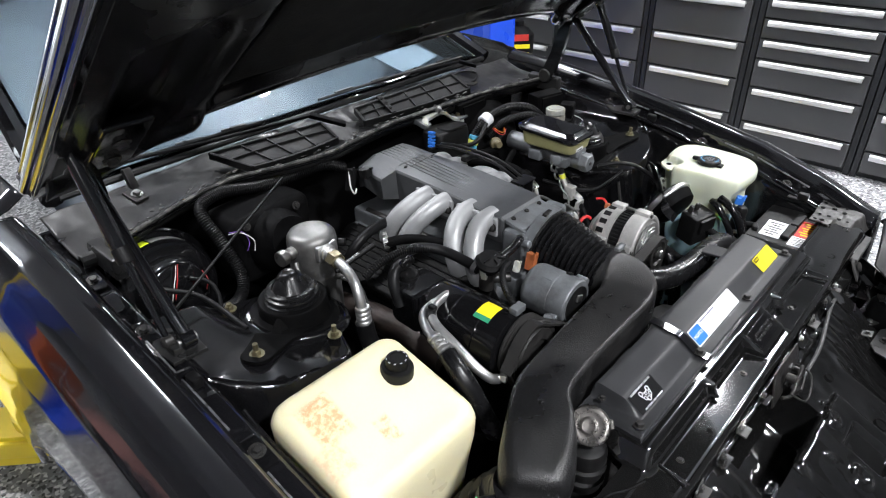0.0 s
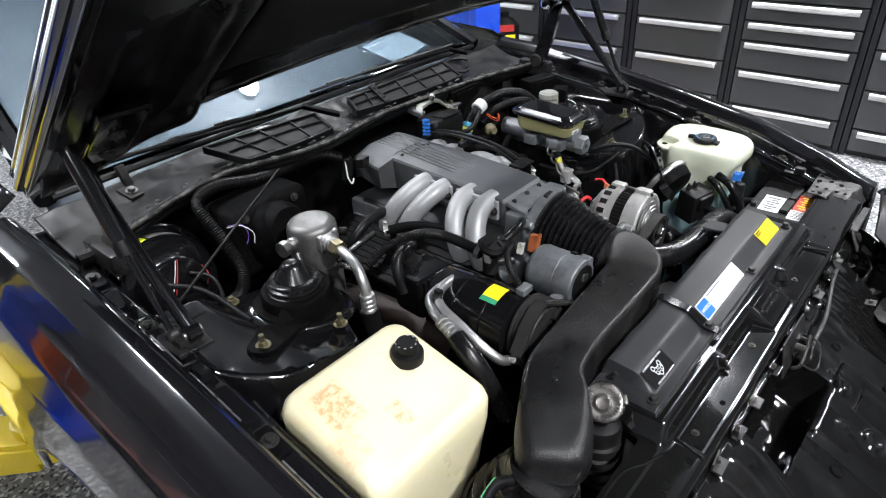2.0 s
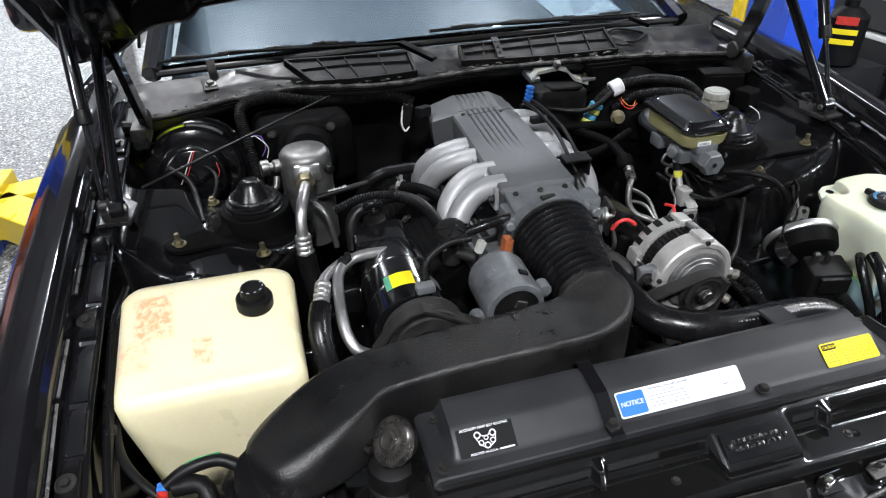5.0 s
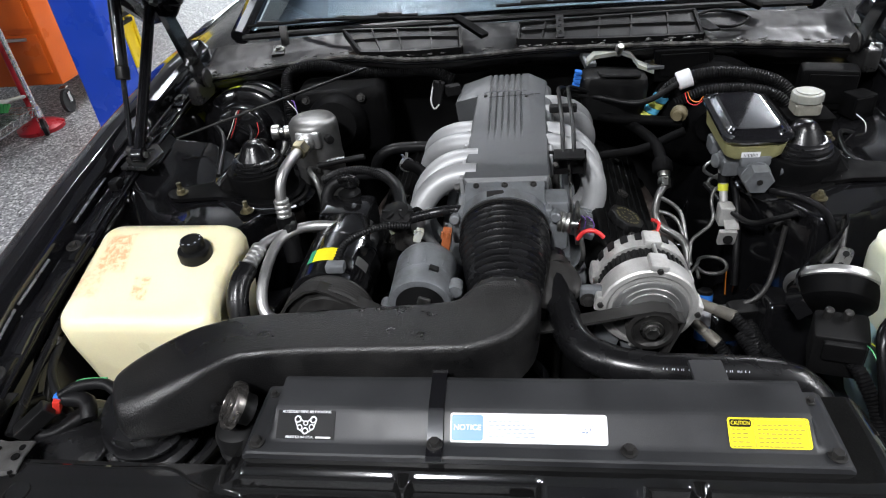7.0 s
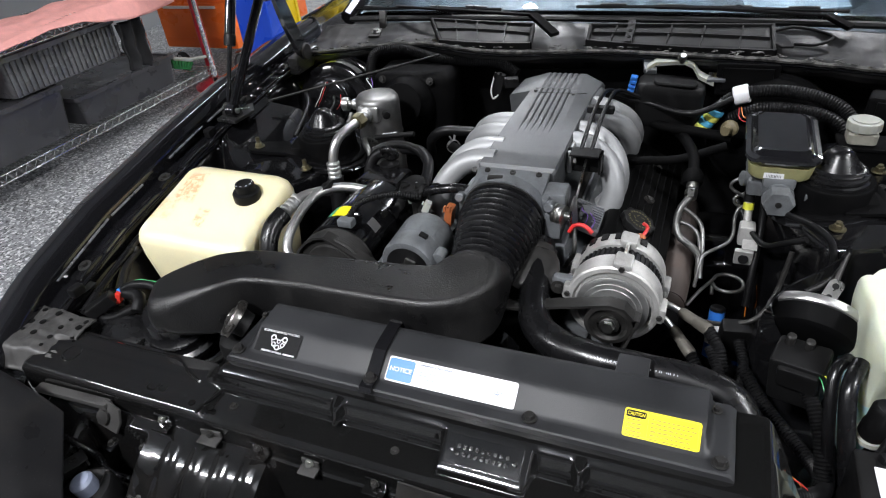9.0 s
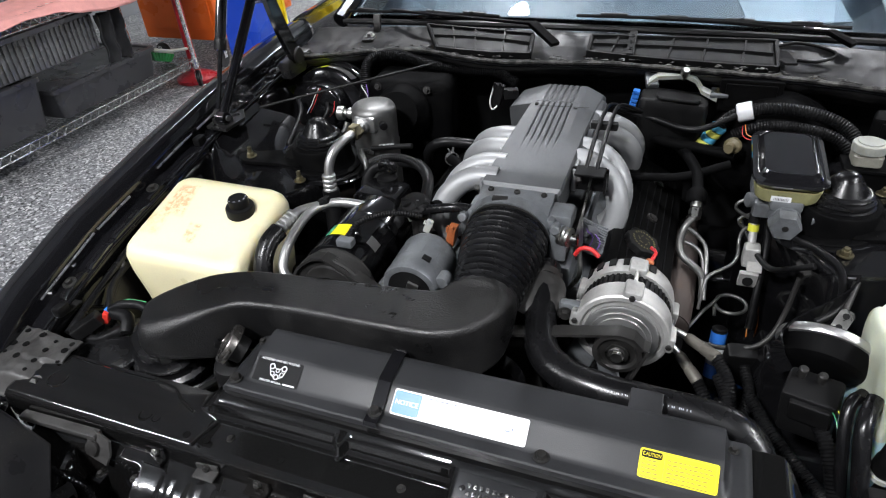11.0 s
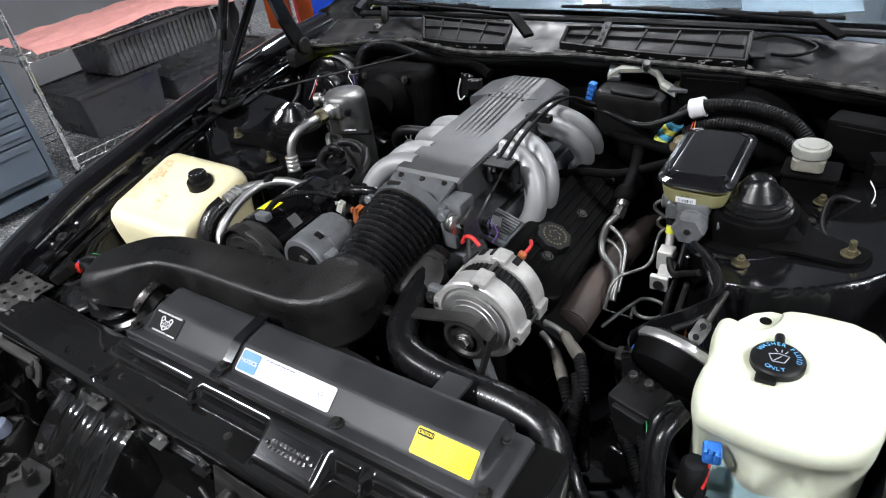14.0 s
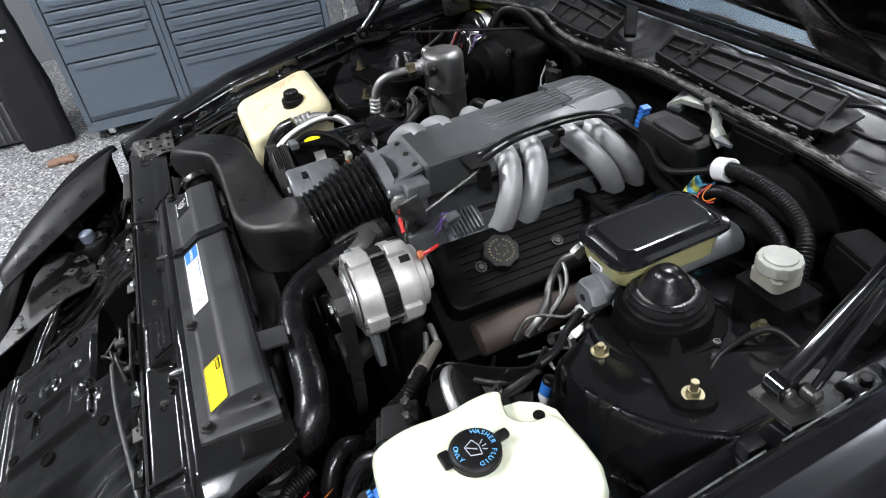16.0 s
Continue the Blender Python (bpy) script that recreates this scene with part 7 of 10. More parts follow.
def coolant_tank():
    t = thing("coolant_tank", "yellowed translucent coolant overflow tank with a black cap", "coolant tank")
    bm = bmesh.new()

    def ring(z, grow, r):
        cx, cy = -0.583, 0.291
        out = []
        for a, b in rounded(1, 1, r, 6):
            x = cx + a * (0.246 + grow)
            y = cy + b * (0.200 + grow) + 0.0
            zz = z + (0.046 * b - 0.003 * a) * (1 if z > 0.74 else 0.3)
            out.append(Vector((x, y, zz)))
        return out

    skin(bm, [ring(0.56, -0.055, 0.10), ring(0.565, -0.035, 0.12), ring(0.68, -0.012, 0.12), ring(0.750, 0.0, 0.11), ring(0.780, 0.002, 0.11), ring(0.793, -0.004, 0.12), ring(0.8015, -0.018, 0.13), ring(0.8045, -0.040, 0.14), ring(0.8060, -0.10, 0.2)])
    part("tank", bm, stained_tank, t, smooth=60)
    bm = bmesh.new()
    at = (-0.517, 0.313, 0.808)
    lathe(bm, [(0.024, 0), (0.026, 0.002), (0.026, 0.016), (0.0245, 0.019), (0.018, 0.020), (0.018, 0.032), (0.0165, 0.035), (0.013, 0.0355), (0.0125, 0.0345), (0.0, 0.0345)], at, (0.05, -0.06, 1), 36)
    cap = part("cap", bm, matte_black, t, "black screw cap with faint print")
    bm = bmesh.new()
    for k in range(10):
        a = radians(36 * k)
        box(bm, (at[0] + 0.0155 * math.cos(a), at[1] + 0.0155 * math.sin(a) - 0.002, 0.8435), (0.0018, 0.0035, 0.0004), 0, (0, 0, math.degrees(a)))
    tagged(part("print_bars", bm, pale_ink, cap), kind="stuff")
    return t


coolant_tank()


def washer_tank():
    t = thing("washer_tank", "milky washer fluid tank with a black flip cap, blue fluid below", "washer tank")
    plan = [(0.500, 0.165), (0.600, 0.158), (0.650, 0.185), (0.668, 0.235), (0.668, 0.383), (0.541, 0.385), (0.542, 0.352), (0.525, 0.326), (0.500, 0.329), (0.477, 0.338), (0.475, 0.300), (0.483, 0.265), (0.478, 0.215), (0.486, 0.180)]
    for _ in range(2):  # round the corners
        plan = [tuple(Vector(p).lerp(Vector(q), w)) for p, q in zip(plan, plan[1:] + plan[:1]) for w in (0.25, 0.75)]
    cx, cy = 0.575, 0.275

    def ring(z, f):
        k = []
        n = len(plan)
        for i in range(n):
            p, q = Vector(plan[i]), Vector(plan[(i + 1) % n])
            for s in range(2):
                v = p.lerp(q, s / 2)
                x, y = cx + (v.x - cx) * f, cy + (v.y - cy) * f
                front = 1 - smoothstep(0.165, 0.215, y)
                dent = 0.022 * math.exp(-((x - 0.520) / 0.020) ** 2 - ((z - 0.705) / 0.040) ** 2) + 0.016 * math.exp(-((x - 0.600) / 0.016) ** 2 - ((z - 0.725) / 0.030) ** 2) + 0.012 * smoothstep(0.785, 0.765, z)
                bulge = 0.012 * math.exp(-((x - 0.560) / 0.016) ** 2 - ((z - 0.728) / 0.022) ** 2)
                k.append(Vector((x, y + front * (dent - bulge), z)))
        return k

    bm = bmesh.new()
    levels = [(0.700, 0.955), (0.712, 0.957), (0.724, 0.958), (0.736, 0.960), (0.748, 0.972), (0.760, 0.985), (0.772, 0.995), (0.785, 1.0), (0.797, 0.997), (0.804, 0.980), (0.8085, 0.95), (0.8105, 0.90), (0.8115, 0.6)]
    skin(bm, [ring(z, f) for z, f in levels], (False, True))
    part("tank", bm, washer_plastic, t, smooth=60)
    bm = bmesh.new()
    skin(bm, [ring(z, f) for z, f in ((0.52, 0.6), (0.53, 0.72), (0.58, 0.84), (0.62, 0.90), (0.65, 0.925), (0.675, 0.942), (0.688, 0.950), (0.700, 0.955))], (True, False))
    part("tank_below_fluid_line", bm, fluid_plastic, t, "bluish wall below the fluid line", smooth=55)
    bm = bmesh.new()
    slab(bm, [(0.493, 0.320), (0.556, 0.320), (0.556, 0.385), (0.528, 0.384), (0.510, 0.372), (0.497, 0.352)], 0.786, 0.793, None, 0.0015)
    lug = part("lug", bm, washer_plastic, t)
    bm = bmesh.new()
    lathe(bm, [(0.0072, 0.0), (0.0072, 0.0012), (0.0, 0.0012)], (0.526, 0.362, 0.7925), (0, 0, 1), 18)
    part("hole", bm, pit_black, lug)
    at = Vector((0.553, 0.270, 0.811))
    bm = bmesh.new()
    lathe(bm, [(0.0265, 0), (0.0285, 0.002), (0.0285, 0.009), (0.0265, 0.0115), (0.023, 0.0125), (0.0, 0.0130)], at, (0, 0, 1), 44)
    box(bm, at + Vector((-0.004, 0.033, 0.008)), (0.011, 0.018, 0.011), 0.004, (0, 0, 8))
    box(bm, at + Vector((-0.006, -0.031, 0.004)), (0.022, 0.013, 0.006), 0.0025, (0, 0, 4))
    cap = part("flip_cap", bm, matte_black, t, "black flip cap with blue print")
    m = pose(at.x, at.y, at.z + 0.0132, 0, 0, 8)
    arc_letters("WASHER", at, 0.0205, 115, 15, 0.0074, m, blue_ink, cap)
    arc_letters(["F", "L", "U", "I", "D"], at, 0.0205, 18, 15, 0.0074, m, blue_ink, cap)
    arc_letters("ONLY", at, 0.0205, 262, 15, 0.0074, m, blue_ink, cap, True)
    bm = bmesh.new()
    for a, b in (((-0.010, 0.002), (-0.006, -0.009)), ((-0.006, -0.009), (0.006, -0.009)), ((0.006, -0.009), (0.011, 0.002)), ((0.011, 0.002), (0.0, 0.005)), ((0.0, 0.005), (-0.010, 0.002)), ((-0.005, -0.008), (0.003, 0.001)), ((-0.001, 0.007), (-0.004, 0.012)), ((0.003, 0.007), (0.003, 0.012)), ((0.006, 0.006), (0.009, 0.010))):
        va, vb = Vector((*a, 0)), Vector((*b, 0))
        q = m @ ((va + vb) / 2)
        d = vb - va
        box(bm, q, (d.length, 0.0009, 0.0004), 0, (0, 0, 8 + math.degrees(math.atan2(d.y, d.x))))
    tagged(part("wiper_symbol", bm, pale_ink, cap, "grey washer symbol"), kind="stuff")
    return t


washer_tank()
for pts, r in (([(0.475, 0.20, 0.765), (0.462, 0.16, 0.75), (0.47, 0.13, 0.69), (0.49, 0.12, 0.60)], 0.010), ([(0.468, 0.215, 0.755), (0.450, 0.19, 0.75), (0.452, 0.15, 0.69), (0.47, 0.135, 0.60)], 0.008)):
    bm = bmesh.new()
    tube(bm, pts, r, 12)
    solo("vacuum_hose", bm, gloss_rubber, "black rubber hose dropping past the washer tank", "hose", "hoses at the washer tank")
wp = thing("washer_plug", "black washer pump with a blue plug and a white collar", "plug")
bm = bmesh.new()
lathe(bm, [(0.014, 0), (0.0165, 0.004), (0.0165, 0.020), (0.015, 0.024), (0.015, 0.052), (0.011, 0.058), (0.0, 0.059)], (0.500, 0.158, 0.688), (0.05, -0.10, 1), 28)
part("pump", bm, matte_black, wp)
bm = bmesh.new()
lathe(bm, [(0.0150, 0), (0.0185, 0.001), (0.0185, 0.008), (0.0150, 0.009)], (0.499, 0.160, 0.680), (0.05, -0.10, 1), 28)
part("collar", bm, milky_plastic, wp, "white collar")
bm = bmesh.new()
box(bm, (0.516, 0.166, 0.754), (0.020, 0.020, 0.020), 0.003, (10, 0, 15))
for k in range(3):
    box(bm, (0.510 + 0.006 * k, 0.157, 0.760), (0.0035, 0.006, 0.016), 0.001, (10, 0, 15))
part("plug_body", bm, blue_plastic, wp, "blue ribbed plug")
bm = bmesh.new()
tube(bm, [(0.516, 0.158, 0.742), (0.516, 0.150, 0.725), (0.514, 0.147, 0.708)], 0.0022)
part("wire", bm, red_wire, wp, "red wire")
bm = bmesh.new()
tube(bm, [(0.514, 0.148, 0.712), (0.512, 0.140, 0.690), (0.500, 0.128, 0.655), (0.490, 0.12, 0.60)], 0.0055)
part("sleeve", bm, rubber, wp)

# ---- engine ----
EC = -0.030


def engine():
    t = thing("engine", "V8 engine with a grey plenum and silver tuned runners", "engine")
    # plenum: a long box whose flat top climbs to a wider, bevelled head, with grooves down the rear half
    bm = bmesh.new()
    TY = [0.430, 0.436, 0.50, 0.62, 0.72, 0.80, 0.826, 0.846, 0.860]
    TZ = [0.861, 0.867, 0.870, 0.8775, 0.886, 0.8925, 0.8930, 0.8830, 0.8700]
    LY, LX = [0.430, 0.436, 0.744, 0.749, 0.775, 0.843, 0.860], [-0.096, -0.100, -0.094, -0.137, -0.135, -0.124, -0.112]
    RY, RX = [0.430, 0.436, 0.74, 0.80, 0.846, 0.860], [0.034, 0.038, 0.041, 0.046, 0.047, 0.036]
    rings = []
    for y in (0.430, 0.433, 0.436, 0.47, 0.52, 0.56, 0.575, 0.59, 0.605, 0.62, 0.63, 0.66, 0.69, 0.72, 0.744, 0.749, 0.775, 0.795, 0.81, 0.82, 0.826, 0.832, 0.839, 0.846, 0.853, 0.860):
        zt, xl, xr = float(np.interp(y, TY, TZ)), float(np.interp(y, LY, LX)), float(np.interp(y, RY, RX))
        lean = smoothstep(0.58, 0.80, y)
        deep = 0.0042 * smoothstep(0.565, 0.625, y)

        def top(x):
            z = zt
            z -= (0.4 + 0.6 * lean) * 0.0205 * max(0.0, -0.069 - x) / 0.066 if y > 0.746 else lean * 0.012 * max(0.0, -0.069 - x) / 0.03
            z -= lean * 0.018 * max(0.0, x - 0.010) / 0.036
            if -0.0750 < x < 0.0055:
                k = (x + 0.0750) / 0.0805 * 7
                z -= deep * smoothstep(0.30, 0.48, abs(k - int(k) - 0.5)) if 0.5 < k < 6.5 else deep * smoothstep(0.30, 0.48, abs(k - int(k) - 0.5)) * (1 if 0.2 < k < 6.8 else 0)
            return z

        n = 132
        xs = [xl + (xr - xl) * i / n for i in range(n + 1)]
        ring = [Vector((xl + 0.004, y, 0.805 if y < 0.745 else top(xl) - 0.050)), Vector((xl, y, top(xl) - 0.004))]
        ring += [Vector((x, y, top(x))) for x in [xl + 0.003] + xs[4:-4] + [xr - 0.003]]
        ring += [Vector((xr, y, top(xr) - 0.004)), Vector((xr - 0.004, y, 0.805 if y < 0.745 else top(xr) - 0.050))]
        rings.append(ring)
    skin(bm, rings)
    pl = part("plenum", bm, plenum_paint, t, "grey painted plenum with grooves down its rear half", smooth=24)
    # side ledge over the runners, with a bolt at its front
    bm = bmesh.new()
    skin(bm, [[Vector((0.034, y, z - 0.030)), Vector((0.034, y, z)), Vector((0.0485, y, z - 0.0045)), Vector((0.0535, y, z - 0.010)), Vector((0.0535, y, z - 0.030))] for y, z in ((0.578, 0.8640), (0.582, 0.8660), (0.66, 0.8700), (0.74, 0.8755), (0.80, 0.8770), (0.812, 0.8740))])
    part("side_ledge", bm, plenum_paint, pl, smooth=25)
    bm = bmesh.new()
    hexbolt(bm, (0.0455, 0.578, 0.852), (0, -1, 0.1), 0.0065, 0.006, 0.009)
    part("ledge_bolt", bm, dark_steel, pl)
    for sx, sy in ((0.004, 0.722), (-0.075, 0.731)):
        bm = bmesh.new()
        lathe(bm, [(0.0035, -0.004), (0.0035, 0.002), (0.0, 0.0022)], (sx, sy, float(np.interp(sy, TY, TZ)) - 0.0005), (0, 0, 1), 10)
        part("pin", bm, dark_steel, pl)
    bm = bmesh.new()
    box(bm, (-0.019, 0.7265, float(np.interp(0.7265, TY, TZ)) + 0.0002), (0.098, 0.0010, 0.0010), 0, (5, 0, 4))
    part("seam", bm, dark_steel, pl, "thin dark seam across the top")
    # front plate with six screws
    bm = bmesh.new()
    m = pose(-0.033, 0.4005, 0.8560, 14, 0, 0)
    slab(bm, rounded(0.124, 0.058, 0.004, 3), -0.008, 0.0, m, 0.001)
    pt = part("throttle_plate", bm, grey_cast, t, "grey cover plate with dark screws")
    for i in range(3):
        for j in range(2):
            bm = bmesh.new()
            p = m @ Vector((-0.045 + 0.045 * i, -0.020 + 0.040 * j, 0))
            lathe(bm, [(0.0052, 0), (0.0052, 0.002), (0.004, 0.0035), (0.0018, 0.0035), (0.0016, 0.0015), (0.0, 0.0015)], p, (0, -0.24, 0.97), 14)
            part("screw", bm, dark_steel, pt)
    bm = bmesh.new()
    box(bm, (-0.033, 0.398, 0.808), (0.150, 0.060, 0.080), 0.010)
    box(bm, (-0.033, 0.372, 0.812), (0.165, 0.012, 0.050), 0.006)
    lathe(bm, [(0.070, 0), (0.070, 0.02)], (-0.034, 0.364, 0.812), (0, 1, 0.19), 40)
    for sx in (-1, 1):
        lathe(bm, [(0.008, -0.01), (0.008, 0.010), (0.006, 0.012), (0, 0.012)], (-0.033 + sx * 0.076, 0.367, 0.836), (0, -1, 0.2), 16)
    box(bm, (0.045, 0.405, 0.835), (0.04, 0.045, 0.03), 0.006)
    box(bm, (0.048, 0.382, 0.800), (0.03, 0.04, 0.05), 0.006)
    part("throttle_body", bm, grey_cast, t, "grey cast throttle body")
    bm = bmesh.new()
    lathe(bm, [(0.016, 0), (0.016, 0.004), (0.013, 0.005), (0.016, 0.008), (0.013, 0.011), (0.016, 0.014), (0.016, 0.018), (0.006, 0.020), (0.006, 0.030)], (0.050, 0.372, 0.822), (1, -0.3, 0), 20)
    box(bm, (0.078, 0.385, 0.81), (0.006, 0.04, 0.06), 0.002, (14, 0, 0))
    tube(bm, [(0.082, 0.37, 0.80), (0.086, 0.36, 0.76), (0.07, 0.37, 0.72)], 0.004)
    part("throttle_linkage", bm, steel, t, "springs and levers at the throttle")
    # runners
    for side in (-1, 1):
        for top, foot in (((0.572, 0.522), (0.622, 0.570), (0.700, 0.764), (0.748, 0.812)) if side > 0 else ((0.470, 0.420), (0.524, 0.472), (0.588, 0.645), (0.640, 0.700))):
            bm = bmesh.new()
            pts = [(EC + side * 0.050, top, 0.8535)]
            for k in range(12):
                th = radians(136 * k / 11)
                pts.append((EC + side * (0.072 + 0.078 * math.sin(th)), top + (foot - top) * smoothstep(0, 1, k / 11), 0.780 + 0.0735 * math.cos(th)))
            tube(bm, pts, 0.0205, 20, 0.008)
            part("runner", bm, runner_metal, t, "silver intake runner", smooth=60)
        for y0, y1 in (((0.545, 0.625), (0.70, 0.78)) if side > 0 else ((0.475, 0.530), (0.596, 0.650))):
            bm = bmesh.new()
            box(bm, (EC + side * 0.072, (y0 + y1) / 2 - 0.006, 0.842), (0.010, y1 - y0 + 0.055, 0.044), 0.005)
            fl = part("runner_flange", bm, runner_metal, t)
            for yb in (y0 - 0.024, y1 + 0.012):
                bm = bmesh.new()
                hexbolt(bm, (EC + side * 0.077, yb, 0.842), (side, 0, 0.1), 0.007, 0.008, 0.010)
                part("bolt", bm, dark_steel, fl)
    bm = bmesh.new()
    box(bm, (EC, 0.62, 0.735), (0.20, 0.50, 0.05), 0.01)
    box(bm, (EC, 0.62, 0.690), (0.26, 0.50, 0.07), 0.02)
    part("intake_base", bm, grey_cast, t, "grimy cast intake base")
    bm = bmesh.new()
    box(bm, (EC + 0.115, 0.47, 0.757), (0.055, 0.075, 0.012), 0.003, (0, 20, 0))
    cover = part("fuel_rail_cover", bm, grey_cast, t)
    for k in range(8):
        bm = bmesh.new()
        box(bm, (EC + 0.115, 0.442 + 0.0075 * k, 0.765), (0.05, 0.0030, 0.02), 0.0008, (0, 20, 0))
        part("fin", bm, grey_cast, cover)
    for side in (-1, 1):
        bm = bmesh.new()
        rod(bm, (EC + side * 0.085, 0.46, 0.755), (EC + side * 0.085, 0.83, 0.755), 0.009, seg=12)
        part("fuel_rail", bm, dark_steel, t)
        # valve cover, tilted outward
        m = pose(EC + side * 0.190, 0.600, 0.708, 0, side * 28, 0)
        bm = bmesh.new()
        slab(bm, rounded(0.128, 0.44, 0.022, 5), -0.03, 0.030, m, 0.010)
        vc = part("valve_cover", bm, cover_black, t, "black finned valve cover")
        for k in range(7):
            q = bmesh.new()
            box(q, (-0.042 + 0.014 * k, 0.01, 0.0300), (0.0035, 0.37, 0.004), 0.0012)
            q.transform(m)
            part("fin", q, crinkle_black, vc)
        for yb in (-0.145, 0.0, 0.135):
            bm = bmesh.new()
            p = m @ Vector((0.004, yb, 0.034))
            lathe(bm, [(0.010, -0.006), (0.010, 0.001), (0.0075, 0.001), (0.007, -0.003), (0.0055, -0.003), (0.0055, 0.002), (0, 0.002)], p, m.to_3x3() @ Vector((0, 0, 1)), 18)
            part("cover_bolt", bm, dark_steel, vc)
        bm = bmesh.new()
        box(bm, (EC + side * 0.19, 0.60, 0.60), (0.16, 0.48, 0.16), 0.02, (0, side * 28, 0))
        part("cylinder_head", bm, crinkle_black, t)
        bm = bmesh.new()
        tube(bm, [(EC + side * 0.268, 0.415, 0.640), (EC + side * 0.272, 0.50, 0.648), (EC + side * 0.272, 0.62, 0.645), (EC + side * 0.27, 0.80, 0.61)], 0.030, 18, 0.012)
        lathe(bm, [(0.030, 0), (0.026, 0.008), (0.0, 0.012)], (EC + side * 0.268, 0.416, 0.640), (0, -1, 0), 18)
        part("exhaust_manifold", bm, rusty, t, "heat-browned exhaust manifold", smooth=60)
    bm = bmesh.new()
    box(bm, (EC, 0.58, 0.45), (0.34, 0.56, 0.34), 0.03)
    part("block", bm, crinkle_black, t)
    bm = bmesh.new()
    box(bm, (EC, 0.30, 0.60), (0.16, 0.06, 0.22), 0.02)
    lathe(bm, [(0.045, 0), (0.045, 0.04), (0.03, 0.05)], (0.03, 0.30, 0.735), (0.1, -0.4, 1), 24)
    part("front_cover", bm, dark_steel, t)
    # oil filler cap
    m = pose(0.166, 0.497, 0.737, 0, 28, 0)
    bm = bmesh.new()
    slab(bm, [(0.031 * (1 + 0.05 * math.cos(8 * a)) * math.cos(a), 0.031 * (1 + 0.05 * math.cos(8 * a)) * math.sin(a)) for a in (2 * math.pi * k / 64 for k in range(64))], 0, 0.016, m, 0.003)
    oc = part("oil_cap", bm, matte_black, t, "black oil filler cap with yellow print")
    bm = bmesh.new()
    for k in range(22):
        a = 2 * math.pi * k / 22
        if k % 11 == 10:
            continue
        p = m @ Vector((0.0205 * math.cos(a), 0.0205 * math.sin(a), 0.0162))
        e = (m.to_3x3() @ pose(0, 0, 0, 0, 0, math.degrees(a)).to_3x3()).to_euler()
        box(bm, p, (0.0032, 0.0028, 0.0004), 0, [math.degrees(v) for v in e])
    for k in range(6):
        a = 2 * math.pi * k / 6
        p = m @ Vector((0.010 * math.cos(a), 0.010 * math.sin(a), 0.0162))
        e = (m.to_3x3() @ pose(0, 0, 0, 0, 0, math.degrees(a) + 30).to_3x3()).to_euler()
        box(bm, p, (0.0012, 0.007, 0.0004), 0, [math.degrees(v) for v in e])
    tagged(part("print_bars", bm, cap_ink, oc, "dull yellow ring of print"), kind="stuff")
    return t


engine()


def throttle_cables():
    t = thing("cable_bracket", "black stamped cable bracket with two cables", "cable bracket")
    bm = bmesh.new()
    box(bm, (0.070, 0.520, 0.846), (0.062, 0.004, 0.044), 0.001)
    box(bm, (0.098, 0.508, 0.846), (0.004, 0.022, 0.030), 0.001)
    box(bm, (0.072, 0.505, 0.868), (0.050, 0.034, 0.004), 0.001)
    part("bracket_plate", bm, matte_black, t)
    bm = bmesh.new()
    box(bm, (0.070, 0.66, 0.884), (0.05, 0.016, 0.014), 0.003)
    part("cable_clip", bm, matte_black, t)
    for dx in (0.0, 0.018):
        bm = bmesh.new()
        tube(bm, [(0.062 + dx, 0.50, 0.862), (0.064 + dx, 0.58, 0.890), (0.064 + dx, 0.68, 0.896), (0.07 + dx, 0.76, 0.885), (0.11 + dx, 0.80, 0.858), (0.19, 0.86, 0.82)], 0.0038, 8, 0.012)
        part("cable", bm, rubber, t)
    bm = bmesh.new()
    rod(bm, (0.072, 0.515, 0.850), (0.072, 0.40, 0.800), 0.0022, seg=6)
    part("inner_wire", bm, steel, t)
    return t


throttle_cables()


